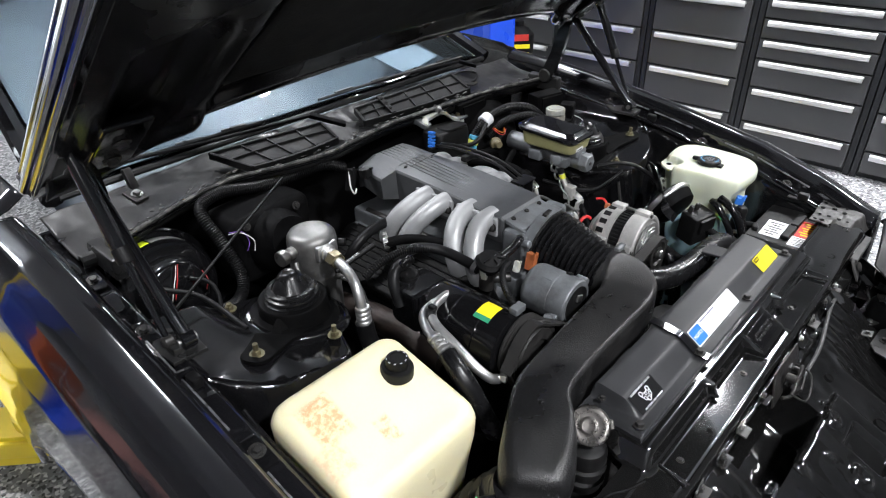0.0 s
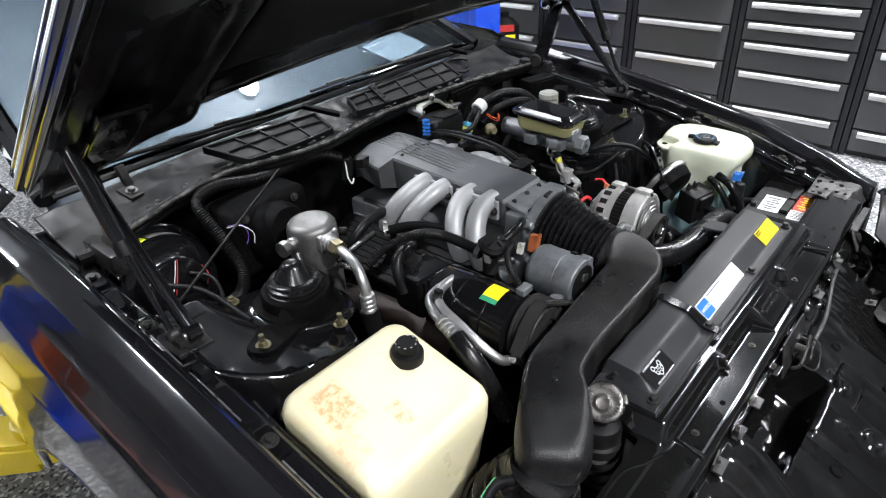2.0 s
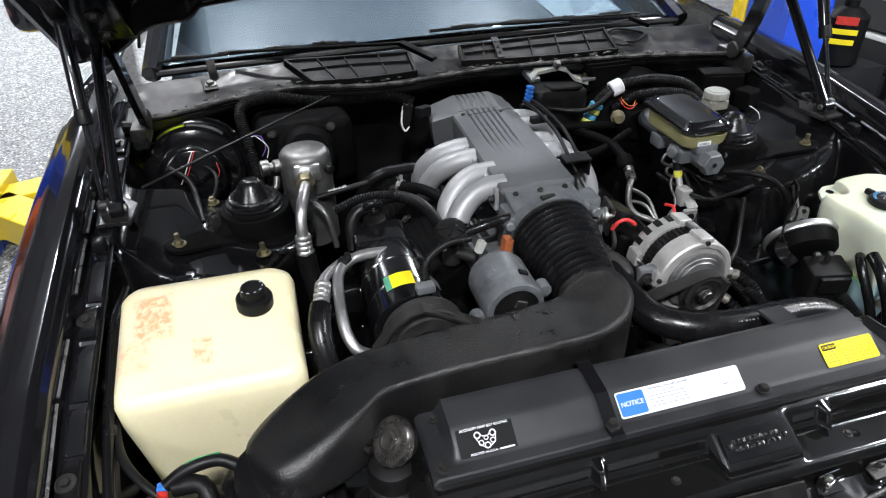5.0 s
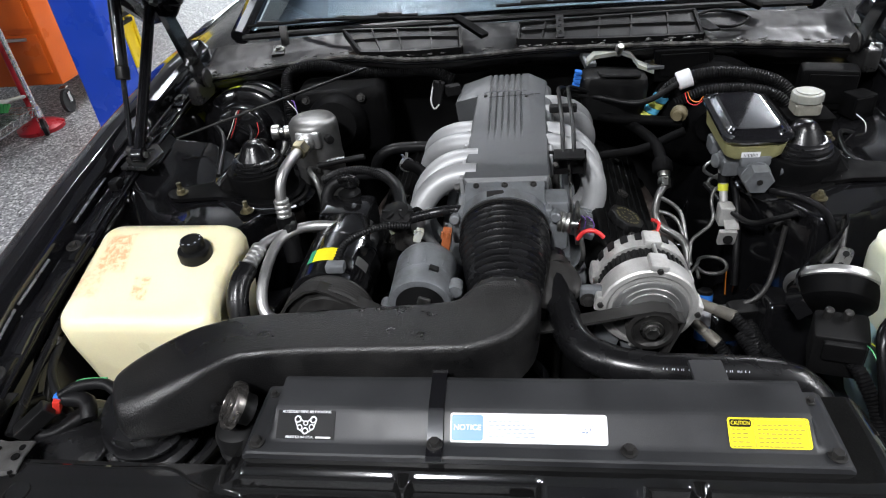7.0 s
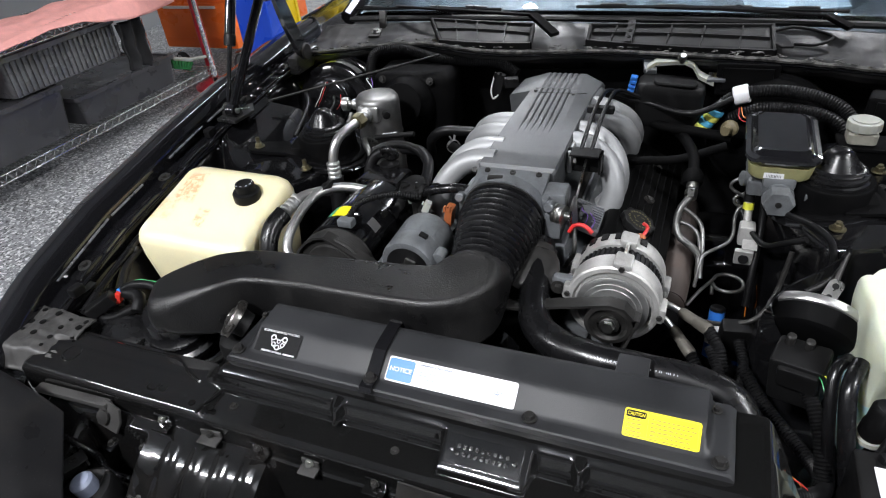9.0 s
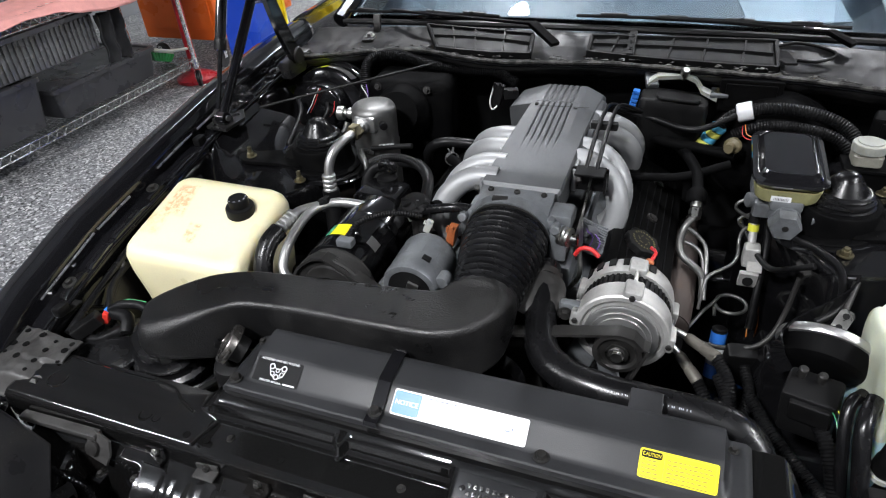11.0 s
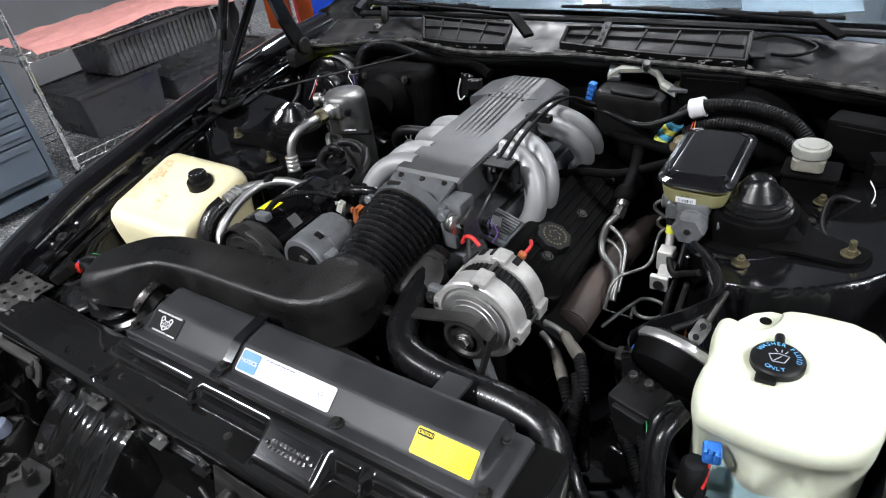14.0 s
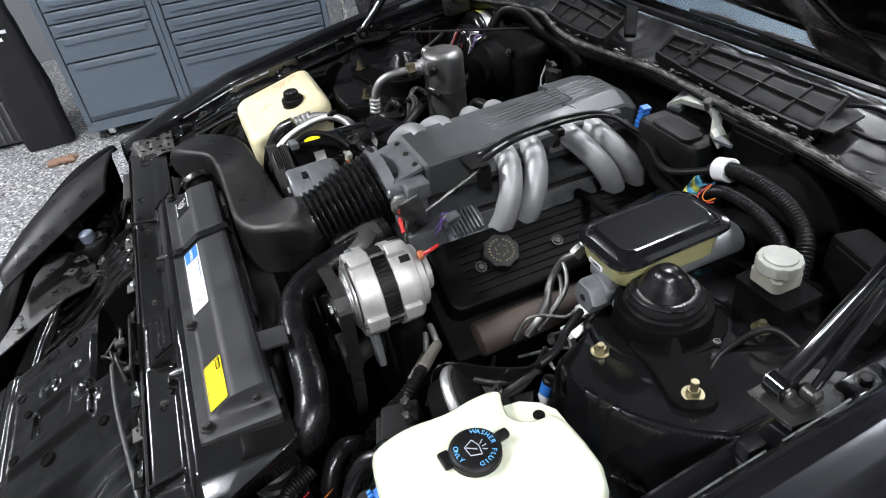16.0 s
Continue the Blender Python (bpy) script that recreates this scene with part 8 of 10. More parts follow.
def alternator():
    t = thing("alternator", "cast aluminium alternator with a black stator band and pulley", "alternator")
    x, z = 0.167, 0.757
    bm = bmesh.new()
    lathe(bm, [(0.024, 0.2290), (0.036, 0.2295), (0.0365, 0.2315), (0.043, 0.2320), (0.0435, 0.2340), (0.0500, 0.2345), (0.0520, 0.2360), (0.0520, 0.2385), (0.050, 0.2395)], (x, 0, z), (0, 1, 0), 64)
    part("front_disc", bm, bright_alu, t, "thin bright front disc")
    bm = bmesh.new()
    lathe(bm, [(0.046, 0.2430), (0.0555, 0.2440), (0.0570, 0.2415), (0.0590, 0.2400), (0.0650, 0.2405), (0.0675, 0.2430), (0.0675, 0.2740), (0.0660, 0.2755)], (x, 0, z), (0, 1, 0), 64)
    part("front_housing", bm, cast_alu, t)
    bm = bmesh.new()
    lathe(bm, [(0.0615, 0.275), (0.0615, 0.301)], (x, 0, z), (0, 1, 0), 64)
    for k in range(48):
        a = 2 * math.pi * k / 48
        box(bm, (x + 0.062 * math.cos(a), 0.288, z + 0.062 * math.sin(a)), (0.004, 0.025, 0.0045), 0.001, (0, -math.degrees(a), 0))
    tagged(part("stator_band", bm, matte_black, t, "black laminated stator band"), kind="stuff")
    bm = bmesh.new()
    lathe(bm, [(0.067, 0.301), (0.067, 0.322), (0.0655, 0.334), (0.062, 0.338), (0.051, 0.339), (0.050, 0.350), (0.046, 0.353), (0.030, 0.354), (0.029, 0.364), (0.026, 0.367), (0.0, 0.3675)], (x, 0, z), (0, 1, 0), 64)
    part("rear_housing", bm, cast_alu, t)
    # vent openings as proud black blocks, painted for the dark inside
    for deg in (64, 96, 114, 132, 150):
        a = radians(deg)
        bm = bmesh.new()
        box(bm, (x + 0.0640 * math.cos(a), 0.3240, z + 0.0640 * math.sin(a)), (0.010, 0.016, 0.011), 0.001, (0, -math.degrees(a), 0))
        part("vent_slot", bm, matte_black, t)
    for a0 in (82, 172, 262, 352):
        a = radians(a0)
        for yy, ln in ((0.2585, 0.034), (0.3160, 0.030)):
            bm = bmesh.new()
            box(bm, (x + 0.0655 * math.cos(a), yy, z + 0.0655 * math.sin(a)), (0.018, ln, 0.026), 0.004, (0, -a0, 0))
            part("lug", bm, cast_alu, t)
        bm = bmesh.new()
        hexbolt(bm, (x + 0.067 * math.cos(a), 0.2415, z + 0.067 * math.sin(a)), (0, -1, 0), 0.0045, 0.004)
        part("bolt", bm, dark_steel, t)
        bm = bmesh.new()
        rod(bm, (x + 0.069 * math.cos(a), 0.274, z + 0.069 * math.sin(a)), (x + 0.069 * math.cos(a), 0.302, z + 0.069 * math.sin(a)), 0.0032, seg=8)
        part("through_bolt", bm, steel, t)
    bm = bmesh.new()
    box(bm, (x - 0.076, 0.262, z + 0.010), (0.034, 0.016, 0.032), 0.006)
    box(bm, (x - 0.05, 0.262, z - 0.055), (0.045, 0.014, 0.10), 0.006, (0, 18, 0))
    box(bm, (x - 0.01, 0.262, z - 0.11), (0.03, 0.014, 0.10), 0.005, (0, -12, 0))
    br = part("mount_bracket", bm, grey_cast, t)
    bm = bmesh.new()
    hexbolt(bm, (x - 0.082, 0.253, z + 0.008), (0, -1, 0), 0.008, 0.006, 0.012)
    part("bolt", bm, dark_steel, br)
    bm = bmesh.new()
    lathe(bm, [(0.020, 0.232), (0.020, 0.228), (0.034, 0.227), (0.034, 0.223), (0.031, 0.221), (0.031, 0.213), (0.034, 0.211), (0.0345, 0.208), (0.028, 0.207), (0.025, 0.212), (0.014, 0.214), (0.014, 0.208), (0.011, 0.205), (0.0, 0.205)], (x, 0, z - 0.010), (0, 1, 0), 40)
    pu = part("pulley", bm, dark_steel, t, "dark grooved pulley")
    bm = bmesh.new()
    hexbolt(bm, (x, 0.207, z - 0.010), (0, -1, 0), 0.010, 0.007)
    lathe(bm, [(0.016, -0.002), (0.016, 0.0005)], (x, 0.207, z - 0.010), (0, -1, 0), 20)
    part("pulley_nut", bm, steel, pu, "worn steel nut with rust")
    bm = bmesh.new()
    tube(bm, [(x - 0.052, 0.352, z + 0.048), (x - 0.064, 0.354, z + 0.058), (x - 0.080, 0.357, z + 0.056), (x - 0.09, 0.36, z + 0.04)], 0.0036)
    part("charge_wire", bm, red_wire, t, "red charge wire")
    bm = bmesh.new()
    box(bm, (x + 0.022, 0.352, z + 0.050), (0.013, 0.010, 0.013), 0.003, (0, 24, 0))
    part("plug", bm, orange_plastic, t, "tan orange plug")
    bm = bmesh.new()
    tube(bm, [(x + 0.024, 0.354, z + 0.052), (x + 0.030, 0.368, z + 0.060), (x + 0.022, 0.382, z + 0.058)], 0.0028)
    part("plug_wire", bm, red_wire, t)
    return t


alternator()


def belt():
    bm = bmesh.new()
    ring = [(0.167, 0.781), (0.190, 0.776), (0.202, 0.757), (0.200, 0.735), (0.10, 0.43), (0.05, 0.385), (-0.02, 0.375), (-0.09, 0.40), (-0.34, 0.72), (-0.35, 0.78), (-0.30, 0.822), (-0.25, 0.80), (-0.14, 0.74), (-0.03, 0.735), (0.09, 0.762)]
    line = curve_points([(x, 0.218, z) for x, z in ring + ring[:1]], 0.02)
    rings = []
    n = len(line) - 1
    for i in range(n):
        d = (line[(i + 1) % n] - line[i - 1]).normalized()
        nn = Vector((-d.z, 0, d.x))
        rings.append([line[i] + nn * 0.002 + Vector((0, -0.011, 0)), line[i] + nn * 0.002 + Vector((0, 0.011, 0)), line[i] - nn * 0.002 + Vector((0, 0.011, 0)), line[i] - nn * 0.002 + Vector((0, -0.011, 0))])
    skin(bm, rings + rings[:1], (False, False))
    solo("drive_belt", bm, belt_rubber, "worn black drive belt round the pulleys", "drive belt", smooth=30)
    for x, z, r, nm in ((0.02, 0.43, 0.075, "crank_pulley"), (-0.03, 0.62, 0.062, "water_pump_pulley"), (0.115, 0.60, 0.036, "tensioner_pulley")):
        bm = bmesh.new()
        lathe(bm, [(0.02, 0.26), (r * 0.8, 0.235), (r, 0.233), (r, 0.205), (r * 0.85, 0.203), (r * 0.7, 0.214), (0.02, 0.216), (0.016, 0.205), (0.0, 0.204)], (x, 0, z), (0, 1, 0), 40)
        solo(nm, bm, bay_paint if r > 0.06 else dark_steel, "glossy black belt pulley low in the bay" if r > 0.06 else "dark steel tensioner pulley", "pulley", "belt pulleys")


belt()


def compressor():
    t = thing("ac_compressor", "black air conditioning compressor with a yellow sticker", "compressor")
    x, z = -0.298, 0.757
    bm = bmesh.new()
    lathe(bm, [(0.052, 0.252), (0.060, 0.256), (0.061, 0.30), (0.059, 0.302), (0.061, 0.304), (0.061, 0.36), (0.059, 0.362), (0.061, 0.364), (0.061, 0.42), (0.052, 0.432), (0.0, 0.434)], (x, 0, z), (0, 1, 0), 56)
    part("body", bm, bay_paint, t)
    bm = bmesh.new()
    prof = [(0.030, 0.250), (0.060, 0.249), (0.062, 0.247)]
    for k in range(6):
        y = 0.243 - 0.0045 * k
        prof += [(0.062, y), (0.0585, y - 0.002), (0.062, y - 0.004)]
    prof += [(0.060, 0.213), (0.050, 0.214), (0.048, 0.210), (0.030, 0.208), (0.026, 0.212), (0.0, 0.212)]
    lathe(bm, prof, (x + 0.012, 0, z), (0, 1, 0), 56)
    part("clutch_pulley", bm, belt_rubber, t, "dull grooved clutch pulley")
    bm = bmesh.new()
    rr = []
    for y in (0.285, 0.318):
        rr.append([Vector((x + rad * math.cos(radians(a)), y, z + rad * math.sin(radians(a)))) for rad, a in [(0.0616, 78 + 3 * k) for k in range(12)]])
    skin(bm, rr, closed=False)
    lb = part("sticker", bm, yellow_label, t, "yellow sticker with a green end")
    bm = bmesh.new()
    rr = []
    for y in (0.2845, 0.3185):
        rr.append([Vector((x + 0.0618 * math.cos(radians(111 + 3 * k)), y, z + 0.0618 * math.sin(radians(111 + 3 * k)))) for k in range(4)])
    skin(bm, rr, closed=False)
    part("sticker_end", bm, green_label, lb, "green sticker end")
    bm = bmesh.new()
    rr = []
    for y in (0.29, 0.312):
        rr.append([Vector((x + 0.0618 * math.cos(radians(28 + 3 * k)), y + 0.004, z + 0.0618 * math.sin(radians(28 + 3 * k)))) for k in range(8)])
    skin(bm, rr, closed=False)
    part("foil_sticker", bm, bright_alu, t, "silver foil sticker")
    bm = bmesh.new()
    box(bm, (x + 0.022, 0.262, z + 0.066), (0.028, 0.018, 0.014), 0.003)
    cn = part("connector", bm, grey_cast, t, "grey wire connector")
    bm = bmesh.new()
    tube(bm, [(x + 0.022, 0.270, z + 0.070), (x + 0.035, 0.30, z + 0.085), (x + 0.075, 0.335, z + 0.085), (x + 0.12, 0.355, z + 0.075)], 0.0062, 10, 0.0022, 0.0014)
    part("loom", bm, rubber, cn)
    return t


compressor()


def ac_lines():
    t = thing("ac_lines", "bright aluminium air conditioning pipes with crimped hose ends", "pipes")
    bm = bmesh.new()
    tube(bm, [(-0.300, 0.395, 0.808), (-0.345, 0.388, 0.814), (-0.375, 0.372, 0.815), (-0.392, 0.345, 0.812), (-0.398, 0.30, 0.800), (-0.398, 0.255, 0.778), (-0.388, 0.232, 0.760), (-0.370, 0.228, 0.748)], 0.0085, 14)
    part("pipe", bm, bright_alu, t)
    bm = bmesh.new()
    tube(bm, [(-0.330, 0.405, 0.800), (-0.375, 0.392, 0.805), (-0.410, 0.350, 0.812), (-0.418, 0.318, 0.812)], 0.008, 14)
    part("pipe", bm, bright_alu, t)
    bm = bmesh.new()
    a, b = Vector((-0.417, 0.330, 0.813)), Vector((-0.427, 0.285, 0.802))
    prof = []
    for k in range(4):
        h = 0.010 * k
        prof += [(0.0115, h), (0.0125, h + 0.002), (0.0125, h + 0.006), (0.0105, h + 0.008)]
    lathe(bm, prof, a, b - a, 20)
    part("crimp", bm, bright_alu, t)
    bm = bmesh.new()
    tube(bm, [b + Vector((0.001, 0.006, 0)), (-0.433, 0.262, 0.790), (-0.432, 0.235, 0.762), (-0.422, 0.215, 0.715), (-0.40, 0.21, 0.66)], 0.0165, 16)
    part("hose", bm, gloss_rubber, t, "fat black rubber hose")
    bm = bmesh.new()
    lathe(bm, [(0.0105, -0.008), (0.0115, -0.006), (0.0115, 0.006), (0.0105, 0.008)], (-0.378, 0.370, 0.815), (0.6, -0.6, 0), 16)
    box(bm, (-0.372, 0.372, 0.826), (0.010, 0.014, 0.010), 0.002)
    part("clip", bm, matte_black, t)
    bm = bmesh.new()
    hexbolt(bm, (-0.368, 0.226, 0.752), (0.3, -1, 0), 0.009, 0.012)
    part("end_nut", bm, steel, t)


ac_lines()


def smog_pump():
    t = thing("air_pump", "grey cast air injection pump", "pump")
    a, ax = Vector((-0.150, 0.220, 0.783)), Vector((0.0, 1, 0.02))
    bm = bmesh.new()
    lathe(bm, [(0.036, 0.0), (0.044, 0.001), (0.0465, 0.006), (0.0465, 0.038), (0.0455, 0.039), (0.0465, 0.041), (0.0470, 0.085), (0.044, 0.094), (0.036, 0.100), (0.0, 0.102)], a, ax, 56)
    part("body", bm, grey_cast, t)
    for ang, ln in ((198, 0.056), (18, 0.052)):
        q = a + Vector((ln * math.cos(radians(ang)), 0.010, ln * math.sin(radians(ang))))
        bm = bmesh.new()
        lathe(bm, [(0.0095, 0), (0.0105, 0.003), (0.0105, 0.020), (0.008, 0.023)], q, ax, 18)
        box(bm, a.lerp(q, 0.78) + Vector((0, 0.010, 0)), (ln * 0.5, 0.016, 0.018), 0.003, (0, -ang, 0))
        part("lug", bm, grey_cast, t)
    for k in range(3):
        bm = bmesh.new()
        ang = 50 + 32 * k
        box(bm, a + Vector((0.0465 * math.cos(radians(ang)), 0.064, 0.0465 * math.sin(radians(ang)))), (0.003, 0.040, 0.004), 0.001, (0, -ang, 0))
        part("rib", bm, grey_cast, t)
    bm = bmesh.new()
    lathe(bm, [(0.0355, -0.001), (0.0355, 0.002), (0.020, 0.010), (0.014, 0.004), (0.0, 0.003)], a, ax, 36)
    part("front_recess", bm, matte_black, t, "dark front recess")
    bm = bmesh.new()
    box(bm, a + Vector((0.006, -0.002, 0.010)), (0.018, 0.006, 0.014), 0.002, (0, 20, 0))
    part("tab", bm, steel, t)
    # slot as a black block on the body, its shade in the colour
    bm = bmesh.new()
    box(bm, a + Vector((0.020, 0.030, 0.043)), (0.014, 0.010, 0.006), 0.001, (0, 25, 0))
    part("slot", bm, matte_black, t)
    return t


smog_pump()


def accumulator():
    t = thing("ac_accumulator", "brushed aluminium air conditioning accumulator can with fittings", "accumulator")
    x, y = -0.406, 0.655
    bm = bmesh.new()
    lathe(bm, [(0.040, 0.700), (0.047, 0.706), (0.047, 0.800), (0.0485, 0.802), (0.0485, 0.806), (0.047, 0.808), (0.0475, 0.872), (0.046, 0.882), (0.041, 0.889), (0.030, 0.893), (0.0, 0.894)], (x, y, 0), (0, 0, 1), 48)
    part("can", bm, can_alu, t)
    bm = bmesh.new()
    box(bm, (x, y - 0.036, 0.862), (0.05, 0.03, 0.036), 0.008)
    lathe(bm, [(0.017, 0), (0.017, 0.010), (0.014, 0.012), (0.014, 0.022)], (x - 0.003, y - 0.048, 0.862), (-0.1, -1, 0), 20)
    part("outlet", bm, bright_alu, t)
    bm = bmesh.new()
    rr = 0.0135
    hexbolt(bm, (x - 0.006, y - 0.068, 0.861), (-0.1, -1, -0.05), 0.0165, 0.020)
    part("fitting_nut", bm, brass, t, "brass fitting nut")
    bm = bmesh.new()
    tube(bm, [(x - 0.008, y - 0.085, 0.860), (x - 0.014, y - 0.115, 0.858), (x - 0.022, y - 0.145, 0.848), (x - 0.027, y - 0.162, 0.825), (x - 0.028, y - 0.168, 0.800)], 0.0095, 16)
    pp = part("outlet_pipe", bm, bright_alu, t)
    bm = bmesh.new()
    prof = []
    for k in range(4):
        h = 0.0095 * k
        prof += [(0.0125, h), (0.0138, h + 0.002), (0.0138, h + 0.006), (0.0115, h + 0.008)]
    lathe(bm, prof, (x - 0.028, y - 0.168, 0.808), (0, -0.08, -1), 20)
    part("crimp", bm, bright_alu, pp)
    bm = bmesh.new()
    tube(bm, [(x - 0.028, y - 0.170, 0.775), (x - 0.026, y - 0.175, 0.74), (x - 0.02, y - 0.19, 0.69)], 0.017, 16)
    part("hose", bm, rubber, t)
    bm = bmesh.new()
    lathe(bm, [(0.010, 0), (0.012, 0.004), (0.012, 0.012), (0.008, 0.016), (0.008, 0.024)], (x - 0.044, y - 0.004, 0.866), (-1, -0.15, 0), 18)
    lathe(bm, [(0.014, 0), (0.015, 0.002), (0.015, 0.014), (0.012, 0.016)], (x - 0.066, y - 0.007, 0.866), (-1, -0.15, 0), 18)
    part("switch", bm, steel, t, "steel pressure switch")
    bm = bmesh.new()
    lathe(bm, [(0.008, 0), (0.008, 0.012), (0.006, 0.013), (0, 0.013)], (x + 0.036, y - 0.036, 0.862), (0.6, -0.8, 0), 14)
    part("port_cap", bm, matte_black, t)
    bm = bmesh.new()
    tube(bm, [(x - 0.055, y - 0.02, 0.852), (x - 0.06, y - 0.03, 0.835), (x - 0.075, y - 0.035, 0.825), (x - 0.08, y - 0.035, 0.80)], 0.006, 10)
    part("thin_pipe", bm, line_steel, t)
    bm = bmesh.new()
    tube(bm, [(x + 0.01, y - 0.05, 0.80), (x + 0.0, y - 0.075, 0.818), (x + 0.02, y - 0.10, 0.80), (x + 0.03, y - 0.115, 0.74)], 0.0055, 10)
    part("thin_pipe", bm, line_steel, t)
    return t


accumulator()

# ---- hoses ----
def upper_hose():
    t = thing("radiator_hose", "fat glossy black upper radiator hose with white print", "hose")
    pts = [(0.034, 0.345, 0.775), (0.042, 0.300, 0.762), (0.050, 0.245, 0.748), (0.066, 0.192, 0.740), (0.105, 0.158, 0.738), (0.16, 0.143, 0.738), (0.225, 0.139, 0.738), (0.285, 0.137, 0.737), (0.328, 0.129, 0.731), (0.349, 0.113, 0.713), (0.343, 0.091, 0.695), (0.330, 0.070, 0.688)]
    bm = bmesh.new()
    tube(bm, pts, 0.0240, 24, 0.006)
    h = part("hose_body", bm, gloss_rubber, t, smooth=60)
    rng = random.Random(8)
    bm = bmesh.new()
    line = curve_points(pts, 0.0022)
    sx = [p for p in line if 0.165 < p.x < 0.275]
    k = 0
    while k < len(sx) - 3:
        n = rng.choice((1, 2, 2, 3))
        p = sx[k]
        d = sx[min(k + 1, len(sx) - 1)] - p
        ang = math.degrees(math.atan2(d.y, d.x))
        a = radians(128)
        off = Vector((0, 0.0243 * math.cos(a), 0.0243 * math.sin(a)))
        box(bm, p + off, (0.0010, 0.0024, 0.0003), 0, (38, 0, ang))
        k += n if rng.random() < 0.85 else 5
    tagged(part("print_bars", bm, pale_ink, h, "pale ink print along the hose"), kind="stuff")
    for p, d, r in ((Vector((0.038, 0.325, 0.769)), (0.1, -1, -0.25), 0.0243), (Vector((0.339, 0.085, 0.692)), (-0.3, -0.8, -0.25), 0.0243)):
        bm = bmesh.new()
        lathe(bm, [(r, -0.006), (r + 0.0014, -0.006), (r + 0.0014, 0.006), (r, 0.006)], p, d, 28, (False, False))
        box(bm, p + Vector((0.024, 0.0, 0.004)), (0.006, 0.014, 0.010), 0.002)
        part("hose_clamp", bm, dark_steel, t)


upper_hose()


def soft(name, label, pts, r, material, category="hose", group="", ridge=0.0, step=0.008, seg=12):
    bm = bmesh.new()
    tube(bm, pts, r, seg, step, ridge)
    return solo(name, bm, material, label, category, group, smooth=60)


LOOM = dict(material=rubber, category="wiring loom", group="looms", ridge=0.0018, step=0.0024)
soft("wiring_loom", "thick corrugated loom along the firewall", [(-0.690, 0.735, 0.785), (-0.643, 0.730, 0.771), (-0.580, 0.735, 0.756), (-0.526, 0.753, 0.752), (-0.500, 0.775, 0.785), (-0.508, 0.815, 0.850), (-0.512, 0.865, 0.905), (-0.45, 0.89, 0.912), (-0.36, 0.885, 0.895), (-0.28, 0.885, 0.89), (-0.20, 0.87, 0.895), (-0.15, 0.86, 0.875)], 0.013, **LOOM)
soft("wiring_loom", "corrugated loom with white tape to the brake booster", [(0.255, 0.815, 0.80), (0.275, 0.815, 0.835), (0.305, 0.808, 0.868), (0.36, 0.805, 0.882), (0.43, 0.80, 0.880), (0.49, 0.78, 0.862), (0.52, 0.745, 0.82), (0.53, 0.72, 0.78)], 0.0125, rubber, "wiring loom", "looms", 0.0018, 0.0026)
soft("wiring_loom", "second corrugated loom above the brake booster", [(0.30, 0.79, 0.83), (0.35, 0.785, 0.855), (0.42, 0.775, 0.860), (0.48, 0.755, 0.848), (0.515, 0.72, 0.80), (0.53, 0.70, 0.76)], 0.0105, rubber, "wiring loom", "looms", 0.0018, 0.0026)
soft("wiring_loom", "corrugated loom at the front corner", [(0.36, 0.30, 0.63), (0.40, 0.24, 0.61), (0.455, 0.165, 0.60), (0.455, 0.10, 0.63), (0.40, 0.06, 0.66), (0.37, 0.10, 0.66)], 0.0105, **LOOM)
soft("wiring_loom", "corrugated loom by the grey connectors", [(0.31, 0.275, 0.68), (0.325, 0.24, 0.665), (0.33, 0.20, 0.64), (0.34, 0.16, 0.60), (0.36, 0.12, 0.56)], 0.010, **LOOM)
soft("wiring_loom", "corrugated loom over the valve cover by the coil box", [(-0.37, 0.55, 0.81), (-0.33, 0.545, 0.828), (-0.28, 0.532, 0.836), (-0.235, 0.504, 0.830), (-0.212, 0.465, 0.822)], 0.0085, **LOOM)
soft("vacuum_hose", "thick black hose bending down to the diverter", [(-0.30, 0.545, 0.822), (-0.255, 0.525, 0.832), (-0.222, 0.490, 0.826), (-0.208, 0.440, 0.815), (-0.206, 0.405, 0.808)], 0.0105, rubber, "hose", "engine hoses")
soft("vacuum_hose", "black rubber hose arching into the reservoir box", [(-0.352, 0.475, 0.77), (-0.350, 0.492, 0.808), (-0.335, 0.503, 0.828), (-0.312, 0.506, 0.832)], 0.0110, rubber, "hose", "engine hoses")
soft("vacuum_hose", "black rubber hose beside the plenum", [(-0.235, 0.64, 0.79), (-0.20, 0.60, 0.80), (-0.17, 0.54, 0.80), (-0.165, 0.47, 0.80), (-0.185, 0.41, 0.815)], 0.0105, crinkle_black, "hose", "engine hoses")
soft("vacuum_hose", "black breather hose to the throttle body", [(-0.185, 0.375, 0.83), (-0.15, 0.37, 0.842), (-0.12, 0.375, 0.845), (-0.10, 0.385, 0.838)], 0.0085, gloss_rubber, "hose", "engine hoses")
soft("vacuum_hose", "black heater hose under the cowl", [(-0.13, 0.67, 0.77), (-0.183, 0.683, 0.802), (-0.225, 0.680, 0.808), (-0.266, 0.671, 0.808), (-0.295, 0.675, 0.785), (-0.31, 0.70, 0.74)], 0.011, rubber, "hose", "engine hoses")
soft("vacuum_hose", "black heater hose along the firewall", [(0.10, 0.86, 0.80), (0.17, 0.80, 0.80), (0.24, 0.78, 0.80), (0.31, 0.76, 0.80)], 0.010, crinkle_black, "hose", "engine hoses")
soft("vacuum_hose", "thin black vacuum hose crossing to the booster", [(0.08, 0.80, 0.86), (0.15, 0.80, 0.845), (0.23, 0.775, 0.84), (0.31, 0.80, 0.87)], 0.006, rubber, "hose", "engine hoses")
